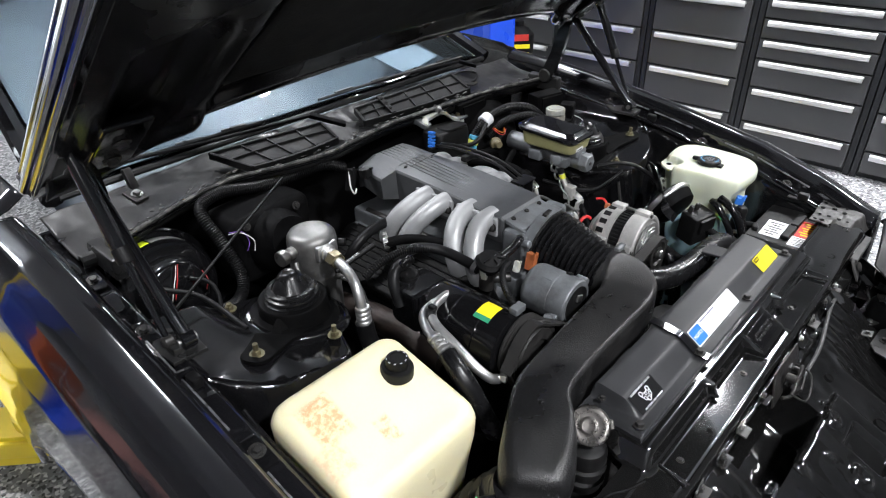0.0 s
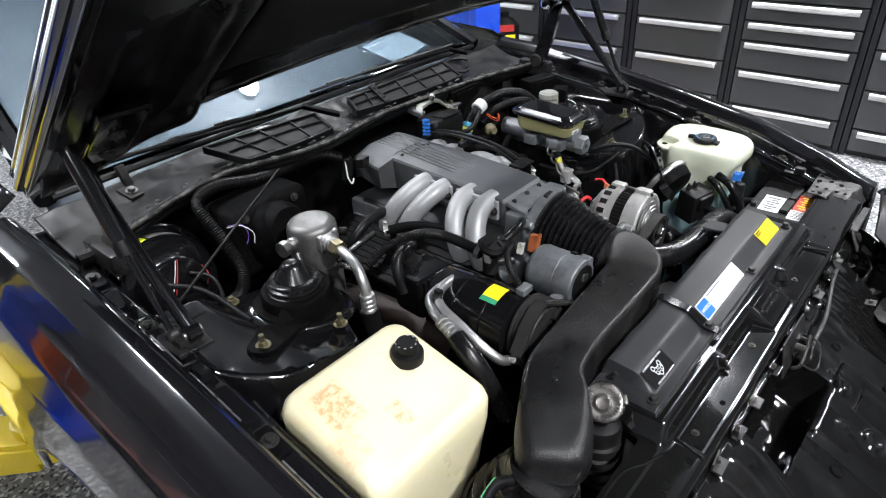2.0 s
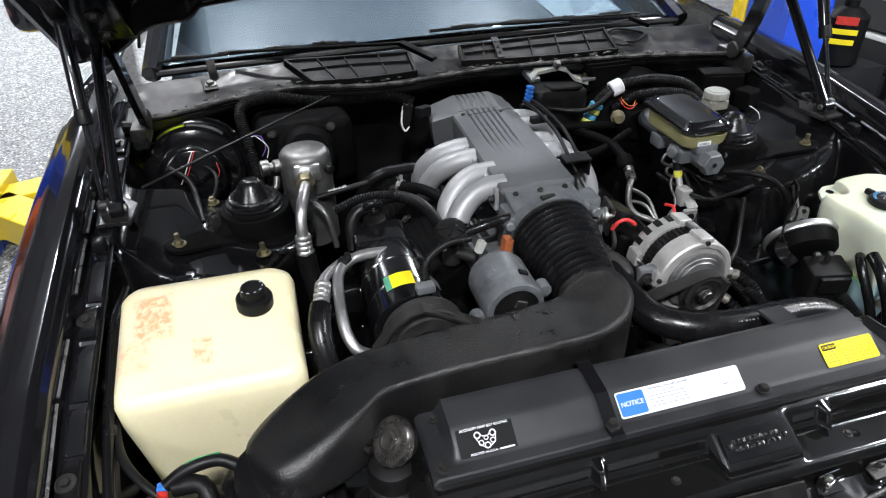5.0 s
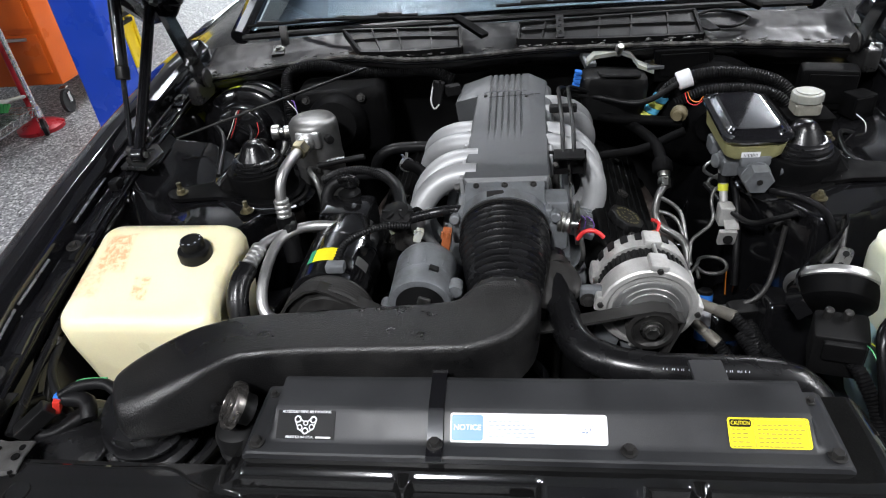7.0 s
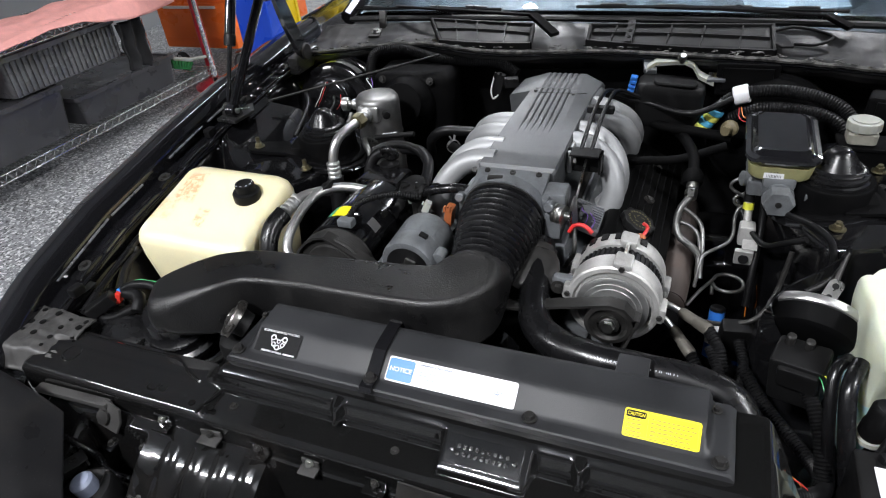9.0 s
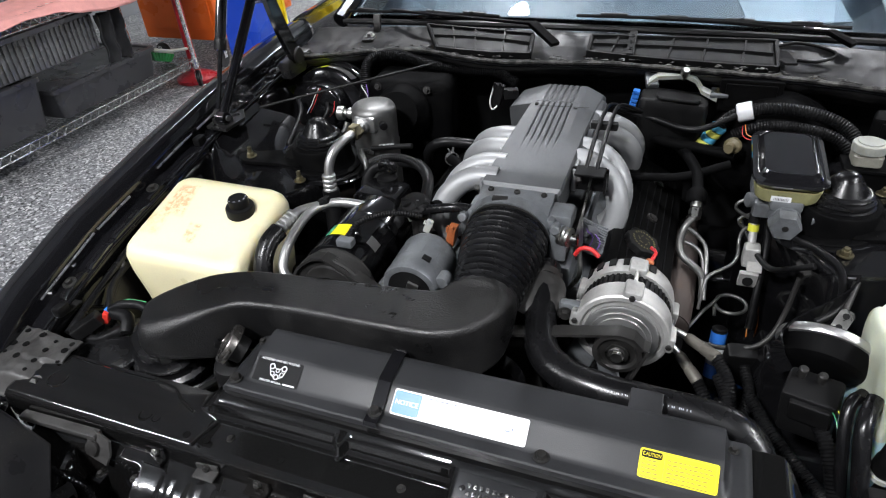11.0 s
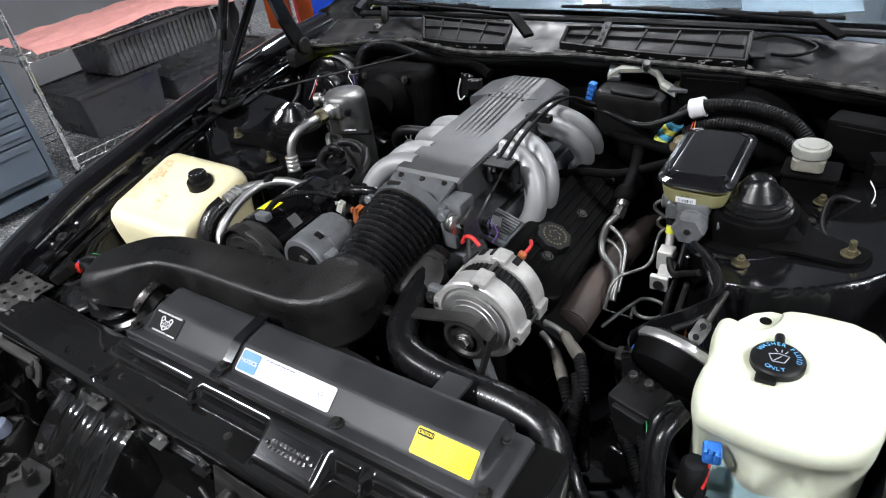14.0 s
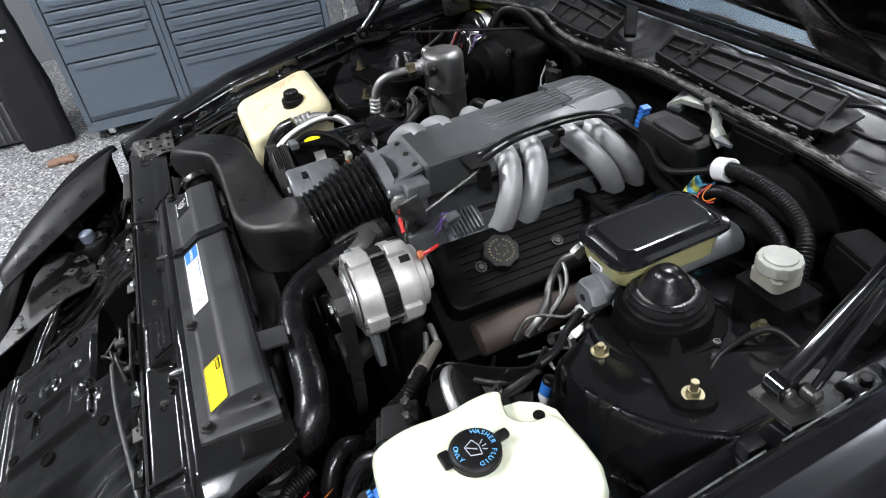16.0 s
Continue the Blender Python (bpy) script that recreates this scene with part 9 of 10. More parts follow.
soft("vacuum_hose", "black hose behind the finned valve cover", [(0.09, 0.70, 0.75), (0.15, 0.69, 0.77), (0.22, 0.68, 0.785), (0.30, 0.70, 0.81)], 0.0085, crinkle_black, "hose", "engine hoses")
soft("vacuum_hose", "thin hose round the strut tower", [(0.40, 0.50, 0.79), (0.43, 0.46, 0.80), (0.455, 0.42, 0.795), (0.45, 0.36, 0.775), (0.42, 0.33, 0.765)], 0.0055, rubber, "hose", "engine hoses")
soft("vacuum_hose", "thin black hose looping on the inner fender", [(0.60, 0.68, 0.80), (0.56, 0.66, 0.815), (0.555, 0.60, 0.80), (0.58, 0.55, 0.80), (0.60, 0.53, 0.80)], 0.0045, rubber, "hose", "engine hoses")
soft("vacuum_hose", "black overflow hose by the fender", [(-0.705, 0.16, 0.66), (-0.725, 0.10, 0.70), (-0.70, 0.06, 0.70), (-0.65, 0.05, 0.70), (-0.60, 0.07, 0.72)], 0.008, rubber, "hose", "engine hoses")
soft("ground_cable", "thin black cable up the firewall", [(-0.60, 0.60, 0.80), (-0.62, 0.70, 0.83), (-0.66, 0.76, 0.84)], 0.005, rubber, "cable")
soft("wire_loom", "black taped wires along the inner fender", [(-0.70, 0.04, 0.71), (-0.712, 0.14, 0.735), (-0.718, 0.26, 0.765), (-0.720, 0.36, 0.785), (-0.712, 0.44, 0.790)], 0.007, gloss_rubber, "wiring loom", "looms")

for nm, mm, pts in (("red_wire", red_wire, [(-0.612, 0.790, 0.858), (-0.620, 0.782, 0.842), (-0.628, 0.778, 0.824), (-0.640, 0.770, 0.802)]), ("white_wire", white_wire, [(-0.616, 0.789, 0.858), (-0.625, 0.781, 0.842), (-0.634, 0.777, 0.824), (-0.648, 0.768, 0.800)]), ("purple_wire", purple_wire, [(-0.495, 0.80, 0.87), (-0.48, 0.775, 0.875), (-0.475, 0.765, 0.855), (-0.485, 0.76, 0.84)]), ("white_wire", white_wire, [(-0.50, 0.795, 0.87), (-0.488, 0.765, 0.88), (-0.47, 0.755, 0.86), (-0.475, 0.75, 0.84)]), ("green_wire", green_wire, [(0.430, 0.205, 0.735), (0.438, 0.185, 0.735), (0.445, 0.165, 0.72)]), ("yellow_wire", yellow_wire, [(0.436, 0.208, 0.735), (0.446, 0.187, 0.735), (0.452, 0.165, 0.72)]), ("red_wire", red_wire, [(0.40, 0.09, 0.66), (0.42, 0.075, 0.668), (0.435, 0.08, 0.65)]), ("orange_wire", orange_wire, [(0.375, 0.555, 0.60), (0.374, 0.545, 0.57), (0.376, 0.54, 0.54)]), ("orange_wire", orange_wire, [(0.318, 0.785, 0.855), (0.322, 0.765, 0.845), (0.335, 0.76, 0.842), (0.345, 0.768, 0.85)]), ("red_wire", red_wire, [(0.314, 0.785, 0.853), (0.316, 0.762, 0.842), (0.330, 0.755, 0.838), (0.347, 0.763, 0.846)]), ("purple_wire", purple_wire, [(0.08, 0.45, 0.79), (0.085, 0.43, 0.797), (0.095, 0.425, 0.79), (0.09, 0.415, 0.775)]), ("purple_wire", purple_wire, [(0.095, 0.445, 0.785), (0.10, 0.425, 0.794), (0.108, 0.418, 0.785), (0.10, 0.41, 0.77)])):
    soft(nm, nm.replace("_", " ") + " loop beside the loom", pts, 0.0009, mm, "wire", "loose wires", 0, 0.006, 6)

# white tape and the blue-yellow plug on the loom
bm = bmesh.new()
lathe(bm, [(0.0165, 0), (0.0185, 0.002), (0.0185, 0.026), (0.0165, 0.028)], (0.302, 0.809, 0.866), (1, -0.02, 0.35), 24)
solo("white_tape", bm, white_label, "white tape wrapped round the loom", "tape")
bp = thing("loom_plug", "yellow and blue taped plug at the loom's end", "plug")
for k, mm in enumerate((tape_yellow, tape_blue, tape_yellow, tape_blue)):
    bm = bmesh.new()
    lathe(bm, [(0.0135, 0), (0.016, 0.002), (0.016, 0.011), (0.0135, 0.013)], (0.250 + 0.007 * k, 0.815, 0.790 + 0.0115 * k), (0.45, 0, 1), 14)
    part("wrap", bm, mm, bp)

soft("overflow_hose", "thin black hose with white tape beside the coolant tank", [(-0.716, 0.47, 0.62), (-0.722, 0.43, 0.675), (-0.723, 0.36, 0.735), (-0.722, 0.281, 0.742), (-0.708, 0.185, 0.735), (-0.688, 0.132, 0.730), (-0.65, 0.09, 0.71), (-0.62, 0.085, 0.66)], 0.0058, rubber, "hose", "engine hoses")
bm = bmesh.new()
tube(bm, [(-0.7225, 0.292, 0.7424), (-0.7215, 0.273, 0.7418)], 0.0068, seg=14)
solo("tape_band", bm, paper, "white tape band round the thin black hose", "tape")

# ---- brakes ----


def brake_booster():
    t = thing("brake_booster", "large black brake booster drum on the firewall", "brake booster")
    at, ax = (0.378, 0.915, 0.772), (0, -1, 0.05)
    bm = bmesh.new()
    lathe(bm, [(0.115, 0.0), (0.118, 0.01), (0.118, 0.05), (0.122, 0.054), (0.122, 0.060), (0.113, 0.066), (0.105, 0.090), (0.080, 0.108), (0.045, 0.114), (0.035, 0.130), (0.0, 0.132)], at, ax, 64)
    part("shell", bm, crinkle_black, t, smooth=50)
    bm = bmesh.new()
    lathe(bm, [(0.014, 0), (0.016, 0.003), (0.016, 0.012), (0.010, 0.016), (0.009, 0.03)], (0.305, 0.770, 0.818), (-0.4, -1, 0.1), 20)
    part("check_valve", bm, valve_tan, t, "tan plastic check valve")


brake_booster()


def master_cylinder():
    t = thing("master_cylinder", "brake master cylinder with an amber reservoir and glossy black lid", "master cylinder")
    bm = bmesh.new()
    rings = []
    for z, w, h in ((0.826, 0.086, 0.150), (0.832, 0.094, 0.158), (0.859, 0.100, 0.166)):
        rings.append([Vector((0.381 + a, 0.622 + b, z + (0.08 * b if z > 0.85 else 0))) for a, b in rounded(w, h, 0.020, 5)])
    skin(bm, rings)
    res = part("reservoir", bm, yellow_res, t, "amber plastic reservoir")
    bm = bmesh.new()
    box(bm, (0.372, 0.5415, 0.841), (0.030, 0.0008, 0.018), 0)
    lab = part("sticker", bm, white_label, res, "cream sticker with letters and a bar code")
    lettering("letters", "FX", (0.372, 0.5408, 0.8452), (90, 0, 0), 0.0105, dark_ink, lab)
    bm = bmesh.new()
    rng = random.Random(2)
    for k in range(10):
        box(bm, (0.3615 + 0.0023 * k, 0.5408, 0.8360), (rng.choice((0.0006, 0.0012)), 0.0004, 0.005), 0)
    tagged(part("bar_code", bm, dark_ink, lab), kind="stuff")
    bm = bmesh.new()
    rings = []
    for z, w, h, r in ((0.860, 0.106, 0.178, 0.024), (0.866, 0.114, 0.188, 0.026), (0.870, 0.112, 0.186, 0.026), (0.8725, 0.098, 0.170, 0.022), (0.8715, 0.092, 0.164, 0.020), (0.8785, 0.078, 0.148, 0.018), (0.8795, 0.068, 0.138, 0.016)):
        rings.append([Vector((0.381 + a, 0.625 + b, z + 0.002 + 0.045 * b)) for a, b in rounded(w, h, r, 6)])
    skin(bm, rings)
    for k in (-1, 1):
        tube(bm, [(0.381 + k * 0.040, 0.625 + b, 0.8755 + 0.045 * b) for b in (-0.072, 0.0, 0.072)], 0.0028, seg=8)
    part("lid", bm, body_paint, t, "glossy black pressed lid", smooth=30)
    bm = bmesh.new()
    rod(bm, (0.385, 0.77, 0.805), (0.385, 0.535, 0.800), 0.024, seg=24)
    box(bm, (0.383, 0.60, 0.823), (0.05, 0.12, 0.022), 0.006)
    box(bm, (0.352, 0.585, 0.800), (0.03, 0.05, 0.03), 0.006)
    box(bm, (0.352, 0.660, 0.800), (0.03, 0.04, 0.03), 0.006)
    lathe(bm, [(0.012, 0), (0.013, 0.003), (0.013, 0.014), (0.008, 0.017)], (0.342, 0.585, 0.806), (-1, -0.3, 0.1), 16)
    part("cylinder", bm, grey_cast, t, "grey cast cylinder")
    bm = bmesh.new()
    hexbolt(bm, (0.385, 0.536, 0.799), (0, -1, -0.02), 0.0255, 0.022)
    nose = part("nose_plug", bm, grey_cast, t)
    bm = bmesh.new()
    lathe(bm, [(0.005, 0), (0.005, 0.001), (0.0, 0.001)], (0.385, 0.5135, 0.799), (0, -1, 0), 12)
    part("dimple", bm, dark_steel, nose)
    bm = bmesh.new()
    lathe(bm, [(0.012, 0), (0.012, 0.018), (0.009, 0.022), (0.0, 0.022)], (0.425, 0.545, 0.806), (1, -0.2, 0), 14)
    part("switch", bm, grey_cast, t)


master_cylinder()


def prop_valve():
    t = thing("brake_valve", "small grey brake valve block with a black hole and coiled lines", "brake valve")
    bm = bmesh.new()
    box(bm, (0.350, 0.515, 0.690), (0.030, 0.010, 0.030), 0.002, (10, 0, 0))
    box(bm, (0.357, 0.528, 0.712), (0.024, 0.030, 0.004), 0.001, (28, 0, 0))
    part("block", bm, cast_alu, t)
    bm = bmesh.new()
    # bore as a flat black disc that paints its shaded depth
    lathe(bm, [(0.0085, 0), (0.0085, 0.0012), (0, 0.0012)], (0.350, 0.5085, 0.689), (0, -1, 0.18), 20)
    part("bore", bm, matte_black, t)
    bm = bmesh.new()
    box(bm, (0.350, 0.545, 0.720), (0.026, 0.028, 0.038), 0.004)
    rod(bm, (0.349, 0.560, 0.735), (0.345, 0.585, 0.788), 0.007)
    part("body", bm, cast_alu, t)
    bm = bmesh.new()
    lathe(bm, [(0.009, 0), (0.009, 0.012)], (0.347, 0.570, 0.754), (0, 0.28, 1), 14)
    part("yellow_band", bm, yellow_wire, t, "yellow plastic band")
    bm = bmesh.new()
    lathe(bm, [(0.0095, 0), (0.0095, 0.016)], (0.346, 0.575, 0.768), (0, 0.28, 1), 14)
    part("black_band", bm, matte_black, t)


prop_valve()
LINE = dict(material=line_steel, category="brake line", group="brake lines", step=0.006, seg=8)
soft("brake_line", "bare steel brake line curling out of the master cylinder", [(0.352, 0.60, 0.802), (0.334, 0.592, 0.803), (0.318, 0.588, 0.797), (0.314, 0.585, 0.786), (0.332, 0.583, 0.774), (0.352, 0.585, 0.765)], 0.003, **LINE)
soft("brake_line", "second bare steel brake line curling under the first", [(0.352, 0.595, 0.775), (0.335, 0.585, 0.774), (0.323, 0.58, 0.769), (0.326, 0.576, 0.759), (0.345, 0.575, 0.750)], 0.003, **LINE)
soft("brake_line", "bare steel brake line swept down to the engine", [(0.352, 0.58, 0.759), (0.333, 0.57, 0.755), (0.328, 0.56, 0.736), (0.329, 0.54, 0.719), (0.322, 0.53, 0.705), (0.306, 0.52, 0.697), (0.287, 0.50, 0.694), (0.281, 0.48, 0.686), (0.278, 0.46, 0.65)], 0.003, **LINE)
soft("brake_line", "coiled steel brake line", [(0.31, 0.50, 0.61)] + [(0.335 + 0.026 * math.cos(radians(a)), 0.52 + 0.024 * math.sin(radians(a)), 0.618 + a * 0.00002) for a in range(180, 541, 40)] + [(0.29, 0.50, 0.615), (0.27, 0.47, 0.60)], 0.0032, **LINE)
soft("brake_line", "dark steel line across to the inner fender", [(0.26, 0.43, 0.61), (0.31, 0.40, 0.625), (0.36, 0.39, 0.645), (0.385, 0.40, 0.665), (0.40, 0.42, 0.70), (0.41, 0.44, 0.76)], 0.0042, dark_steel, "brake line", "brake lines", 0, 0.006, 8)


def heater_pipe():
    t = thing("heater_pipe", "steel heater pipe with a hex fitting and black hose", "pipe")
    bm = bmesh.new()
    tube(bm, [(0.250, 0.590, 0.755), (0.238, 0.575, 0.741), (0.233, 0.56, 0.714), (0.242, 0.545, 0.696), (0.262, 0.53, 0.689), (0.278, 0.51, 0.682), (0.283, 0.48, 0.655)], 0.0066, 12)
    part("pipe", bm, line_steel, t)
    bm = bmesh.new()
    tube(bm, [(0.243, 0.572, 0.740), (0.262, 0.566, 0.730), (0.277, 0.555, 0.716), (0.283, 0.53, 0.688), (0.285, 0.50, 0.66)], 0.0038, 10)
    part("branch_pipe", bm, line_steel, t)
    bm = bmesh.new()
    tube(bm, [(0.238, 0.567, 0.715), (0.256, 0.560, 0.713), (0.272, 0.55, 0.703), (0.279, 0.53, 0.686), (0.280, 0.51, 0.665)], 0.0038, 10)
    part("branch_pipe", bm, line_steel, t)
    bm = bmesh.new()
    hexbolt(bm, (0.250, 0.588, 0.753), (0.05, 0.8, 0.6), 0.0115, 0.018)
    lathe(bm, [(0.010, 0), (0.011, 0.004), (0.011, 0.012), (0.009, 0.014)], (0.251, 0.603, 0.765), (0.05, 0.8, 0.6), 16)
    part("fitting", bm, steel, t)
    bm = bmesh.new()
    lathe(bm, [(0.015, 0.0), (0.018, 0.004), (0.018, 0.020), (0.013, 0.028), (0.0, 0.029)], (0.250, 0.612, 0.770), (-0.02, 0.8, 0.6), 24)
    tube(bm, [(0.250, 0.632, 0.784), (0.245, 0.68, 0.795), (0.225, 0.76, 0.79), (0.20, 0.83, 0.78)], 0.0105, 14)
    part("hose", bm, crinkle_black, t)


heater_pipe()


def clutch_reservoir():
    t = thing("clutch_reservoir", "milky square clutch reservoir, white screw cap, on a dark tray", "reservoir")
    bm = bmesh.new()
    skin(bm, [[Vector((0.513 + a, 0.712 + b, z)) for a, b in rounded(w, w, r, 5)] for z, w, r in ((0.834, 0.042, 0.008), (0.836, 0.046, 0.009), (0.852, 0.047, 0.010), (0.857, 0.040, 0.016))])
    part("reservoir", bm, shaded_milky, t, "translucent square cup, colour darkened for the shade below its cap")
    bm = bmesh.new()
    pts = []
    for k in range(60):
        a = 2 * math.pi * k / 60
        r = 0.0275 if k % 5 < 3 else 0.0268
        pts.append((0.513 + r * math.cos(a), 0.712 + r * math.sin(a)))
    slab(bm, pts, 0.855, 0.873, None, 0.003)
    lathe(bm, [(0.0205, 0), (0.020, 0.002), (0.0185, 0.002), (0.0, 0.0025)], (0.513, 0.712, 0.873), (0, 0, 1), 32)
    part("cap", bm, dim_cap, t, "ridged white screw cap")
    bm = bmesh.new()
    slab(bm, rounded(0.082, 0.064, 0.006, 4), 0.826, 0.833, Matrix.Translation(Vector((0.519, 0.712, 0))), 0.0015)
    box(bm, (0.519, 0.686, 0.800), (0.076, 0.006, 0.056), 0.002)
    part("tray", bm, crinkle_black, t, "dark bracket tray")


clutch_reservoir()

# ---- firewall things ----


def wiper_motor():
    t = thing("wiper_motor", "wiper motor with a black cover, white-topped bracket and blue plug", "wiper motor")
    bm = bmesh.new()
    rings = []
    for z, f in ((0.790, 0.80), (0.81, 0.95), (0.862, 1.0), (0.876, 0.96), (0.882, 0.8)):
        rings.append([Vector((0.182 + a * f, 0.832 + b * f + (0.012 if a > 0 else 0), z + (0.006 if a < 0 else -0.004))) for a, b in rounded(0.135, 0.074, 0.016, 5)])
    skin(bm, rings)
    part("cover", bm, matte_black, t, smooth=50)
    bm = bmesh.new()
    slab(bm, rounded(0.085, 0.045, 0.014, 5), 0.0, 0.008, pose(0.190, 0.822, 0.880, -4, 4, 2), 0.003)
    part("cover_top", bm, matte_black, t)
    bm = bmesh.new()
    path = [(0.128, 0.850, 0.892), (0.145, 0.864, 0.902), (0.20, 0.874, 0.904), (0.218, 0.866, 0.899), (0.232, 0.852, 0.882), (0.262, 0.842, 0.872)]
    skin(bm, [[Vector((x, y, z)), Vector((x, y + 0.022, z + 0.004)), Vector((x, y + 0.022, z + 0.011)), Vector((x, y, z + 0.008))] for x, y, z in path])
    part("bracket", bm, milky_plastic, t, "bright white bracket edge", smooth=25)
    bm = bmesh.new()
    box(bm, (0.132, 0.878, 0.898), (0.026, 0.05, 0.014), 0.004, (18, 0, 12))
    part("bracket_ear", bm, grey_cast, t)
    bm = bmesh.new()
    slab(bm, [(0.248, 0.842), (0.282, 0.846), (0.286, 0.888), (0.250, 0.888)], 0.880, 0.886, None, 0.001)
    part("bracket_ear", bm, grey_cast, t)
    bm = bmesh.new()
    hexbolt(bm, (0.266, 0.866, 0.886), (0, 0, 1), 0.007, 0.006, 0.011)
    part("bolt", bm, brass, t)
    bm = bmesh.new()
    lathe(bm, [(0.009, 0), (0.009, 0.020), (0.006, 0.024), (0, 0.024)], (0.193, 0.884, 0.904), (0.2, -0.6, 1), 14)
    part("stud", bm, steel, t)
    for k in range(5):
        bm = bmesh.new()
        box(bm, (0.109 - 0.0015 * k, 0.820 - 0.001 * k, 0.892 - 0.0085 * k), (0.014, 0.016, 0.0065), 0.0015, (0, 10, 0))
        part("plug_rib", bm, blue_plastic, t, "blue ribbed plug")


wiper_motor()


def dark_box(name, label, c, s, bevel, turn, category, ridge=True):
    t = thing(name, label, category)
    bm = bmesh.new()
    box(bm, c, s, bevel, turn)
    part("case", bm, crinkle_black, t)
    if ridge:
        bm = bmesh.new()
        box(bm, Vector(c) + Vector((0, -s[1] * 0.5, 0.004)), (s[0] * 0.8, 0.006, s[2] * 0.7), 0.002, turn)
        part("lid", bm, crinkle_black, t)
    return t


dark_box("control_box", "flat black control box hung on the firewall", (0.322, 0.872, 0.880), (0.116, 0.035, 0.064), 0.005, (-8, 0, 0), "control box")
dark_box("relay_box", "black relay box in the rear corner", (0.575, 0.79, 0.850), (0.10, 0.05, 0.08), 0.008, (0, 0, -14), "relay box")
dark_box("relay", "small black relay by the fender", (0.615, 0.735, 0.835), (0.045, 0.04, 0.045), 0.005, (0, 0, 20), "relay")


def blower():
    t = thing("blower_motor", "black blower motor housing with a lime sticker", "blower motor")
    at, ax = Vector((-0.628, 0.895, 0.773)), Vector((0.05, -1, 0.25))
    bm = bmesh.new()
    lathe(bm, [(0.115, 0.0), (0.118, 0.03), (0.112, 0.036), (0.101, 0.038), (0.099, 0.072), (0.090, 0.078), (0.070, 0.080), (0.064, 0.108), (0.055, 0.116), (0.0, 0.118)], at, ax, 64)
    part("housing", bm, bay_paint, t, smooth=45)
    m = basis(ax)
    for nm, a0, a1, mat, lb in (("sticker", 92, 128, lime_label, "lime sticker"), ("foil", 48, 90, bright_alu, "silver foil band"), ("sticker", 150, 166, lime_label, "lime sticker")):
        bm = bmesh.new()
        rr = []
        for r, h in ((0.1010, 0.042), (0.0994, 0.069)):
            ring = []
            for k in range(13):
                a = radians(a0 + (a1 - a0) * k / 12)
                up = Vector((0, 0.25, 1)).normalized()
                side = Vector((1, 0, 0))
                ring.append(at + ax.normalized() * (h + 0.0006) + (side * math.cos(a) + up * math.sin(a)) * (r + 0.0008))
            rr.append(ring)
        skin(bm, rr, closed=False)
        part(nm, bm, mat, t, lb)
    bm = bmesh.new()
    tube(bm, [at + Vector((0.03, -0.11, 0.05)), at + Vector((0.05, -0.15, 0.045)), at + Vector((0.04, -0.19, 0.02)), at + Vector((0.0, -0.22, 0.0))], 0.004)
    part("wire", bm, rubber, t)
    bm = bmesh.new()
    box(bm, (-0.395, 0.855, 0.810), (0.20, 0.12, 0.15), 0.025, (0, 0, 4), 4)
    hb = thing("heater_box", "black plastic heater box on the firewall", "heater box")
    part("case", bm, crinkle_black, hb)
    bm = bmesh.new()
    lathe(bm, [(0.064, 0.0), (0.066, 0.01), (0.060, 0.04), (0.05, 0.050), (0.048, 0.064), (0.0, 0.066)], (-0.40, 0.800, 0.815), (0.1, -1, 0.3), 40)
    part("round_cover", bm, crinkle_black, hb)
    for k in range(3):
        bm = bmesh.new()
        hexbolt(bm, (-0.46 + 0.06 * k, 0.792, 0.872), (0, -1, 0.3), 0.006, 0.005, 0.009)
        part("screw", bm, dark_steel, hb)


blower()


def small_box_plug(name, label, c, s, material, category, turn=(0, 0, 0), bevel=0.002, group="connectors"):
    bm = bmesh.new()
    box(bm, c, s, bevel, turn)
    for k in (-1, 1):
        box(bm, Vector(c) + Vector((k * s[0] * 0.3, -s[1] * 0.45, s[2] * 0.45)), (s[0] * 0.25, s[1] * 0.35, s[2] * 0.3), 0.001, turn)
    return solo(name, bm, material, label, category, group)


small_box_plug("sensor_connector", "brown-orange sensor connector by the throttle body", (-0.122, 0.342, 0.812), (0.014, 0.02, 0.036), orange_plastic, "connector", (0, 10, 0))
small_box_plug("sensor_connector", "white retaining clip on a vacuum line", (-0.165, 0.345, 0.820), (0.012, 0.012, 0.022), milky_plastic, "connector", (0, 25, 10))
small_box_plug("sensor_connector", "white retaining clip beside the hoses", (-0.215, 0.385, 0.812), (0.012, 0.012, 0.026), milky_plastic, "connector", (0, -15, 10))
small_box_plug("sensor_connector", "grey-blue connector among the wires", (-0.135, 0.318, 0.800), (0.020, 0.022, 0.018), grey_cast, "connector", (0, 0, 30))
small_box_plug("sensor_connector", "grey connector with a white wire by the plenum", (-0.178, 0.805, 0.868), (0.020, 0.014, 0.050), matte_black, "connector", (0, 14, 0))
small_box_plug("sensor_connector", "black connectors behind the plenum", (-0.145, 0.79, 0.88), (0.030, 0.020, 0.020), matte_black, "connector", (0, 0, 20))
soft("white_wire", "white wire loop on the connector", [(-0.185, 0.80, 0.892), (-0.192, 0.79, 0.86), (-0.186, 0.785, 0.842), (-0.176, 0.79, 0.85)], 0.002, white_wire, "wire", "loose wires", 0, 0.005, 6)
small_box_plug("sensor_connector", "grey injector connector by the runners", (0.088, 0.445, 0.782), (0.018, 0.03, 0.02), grey_cast, "connector", (0, 20, 20))


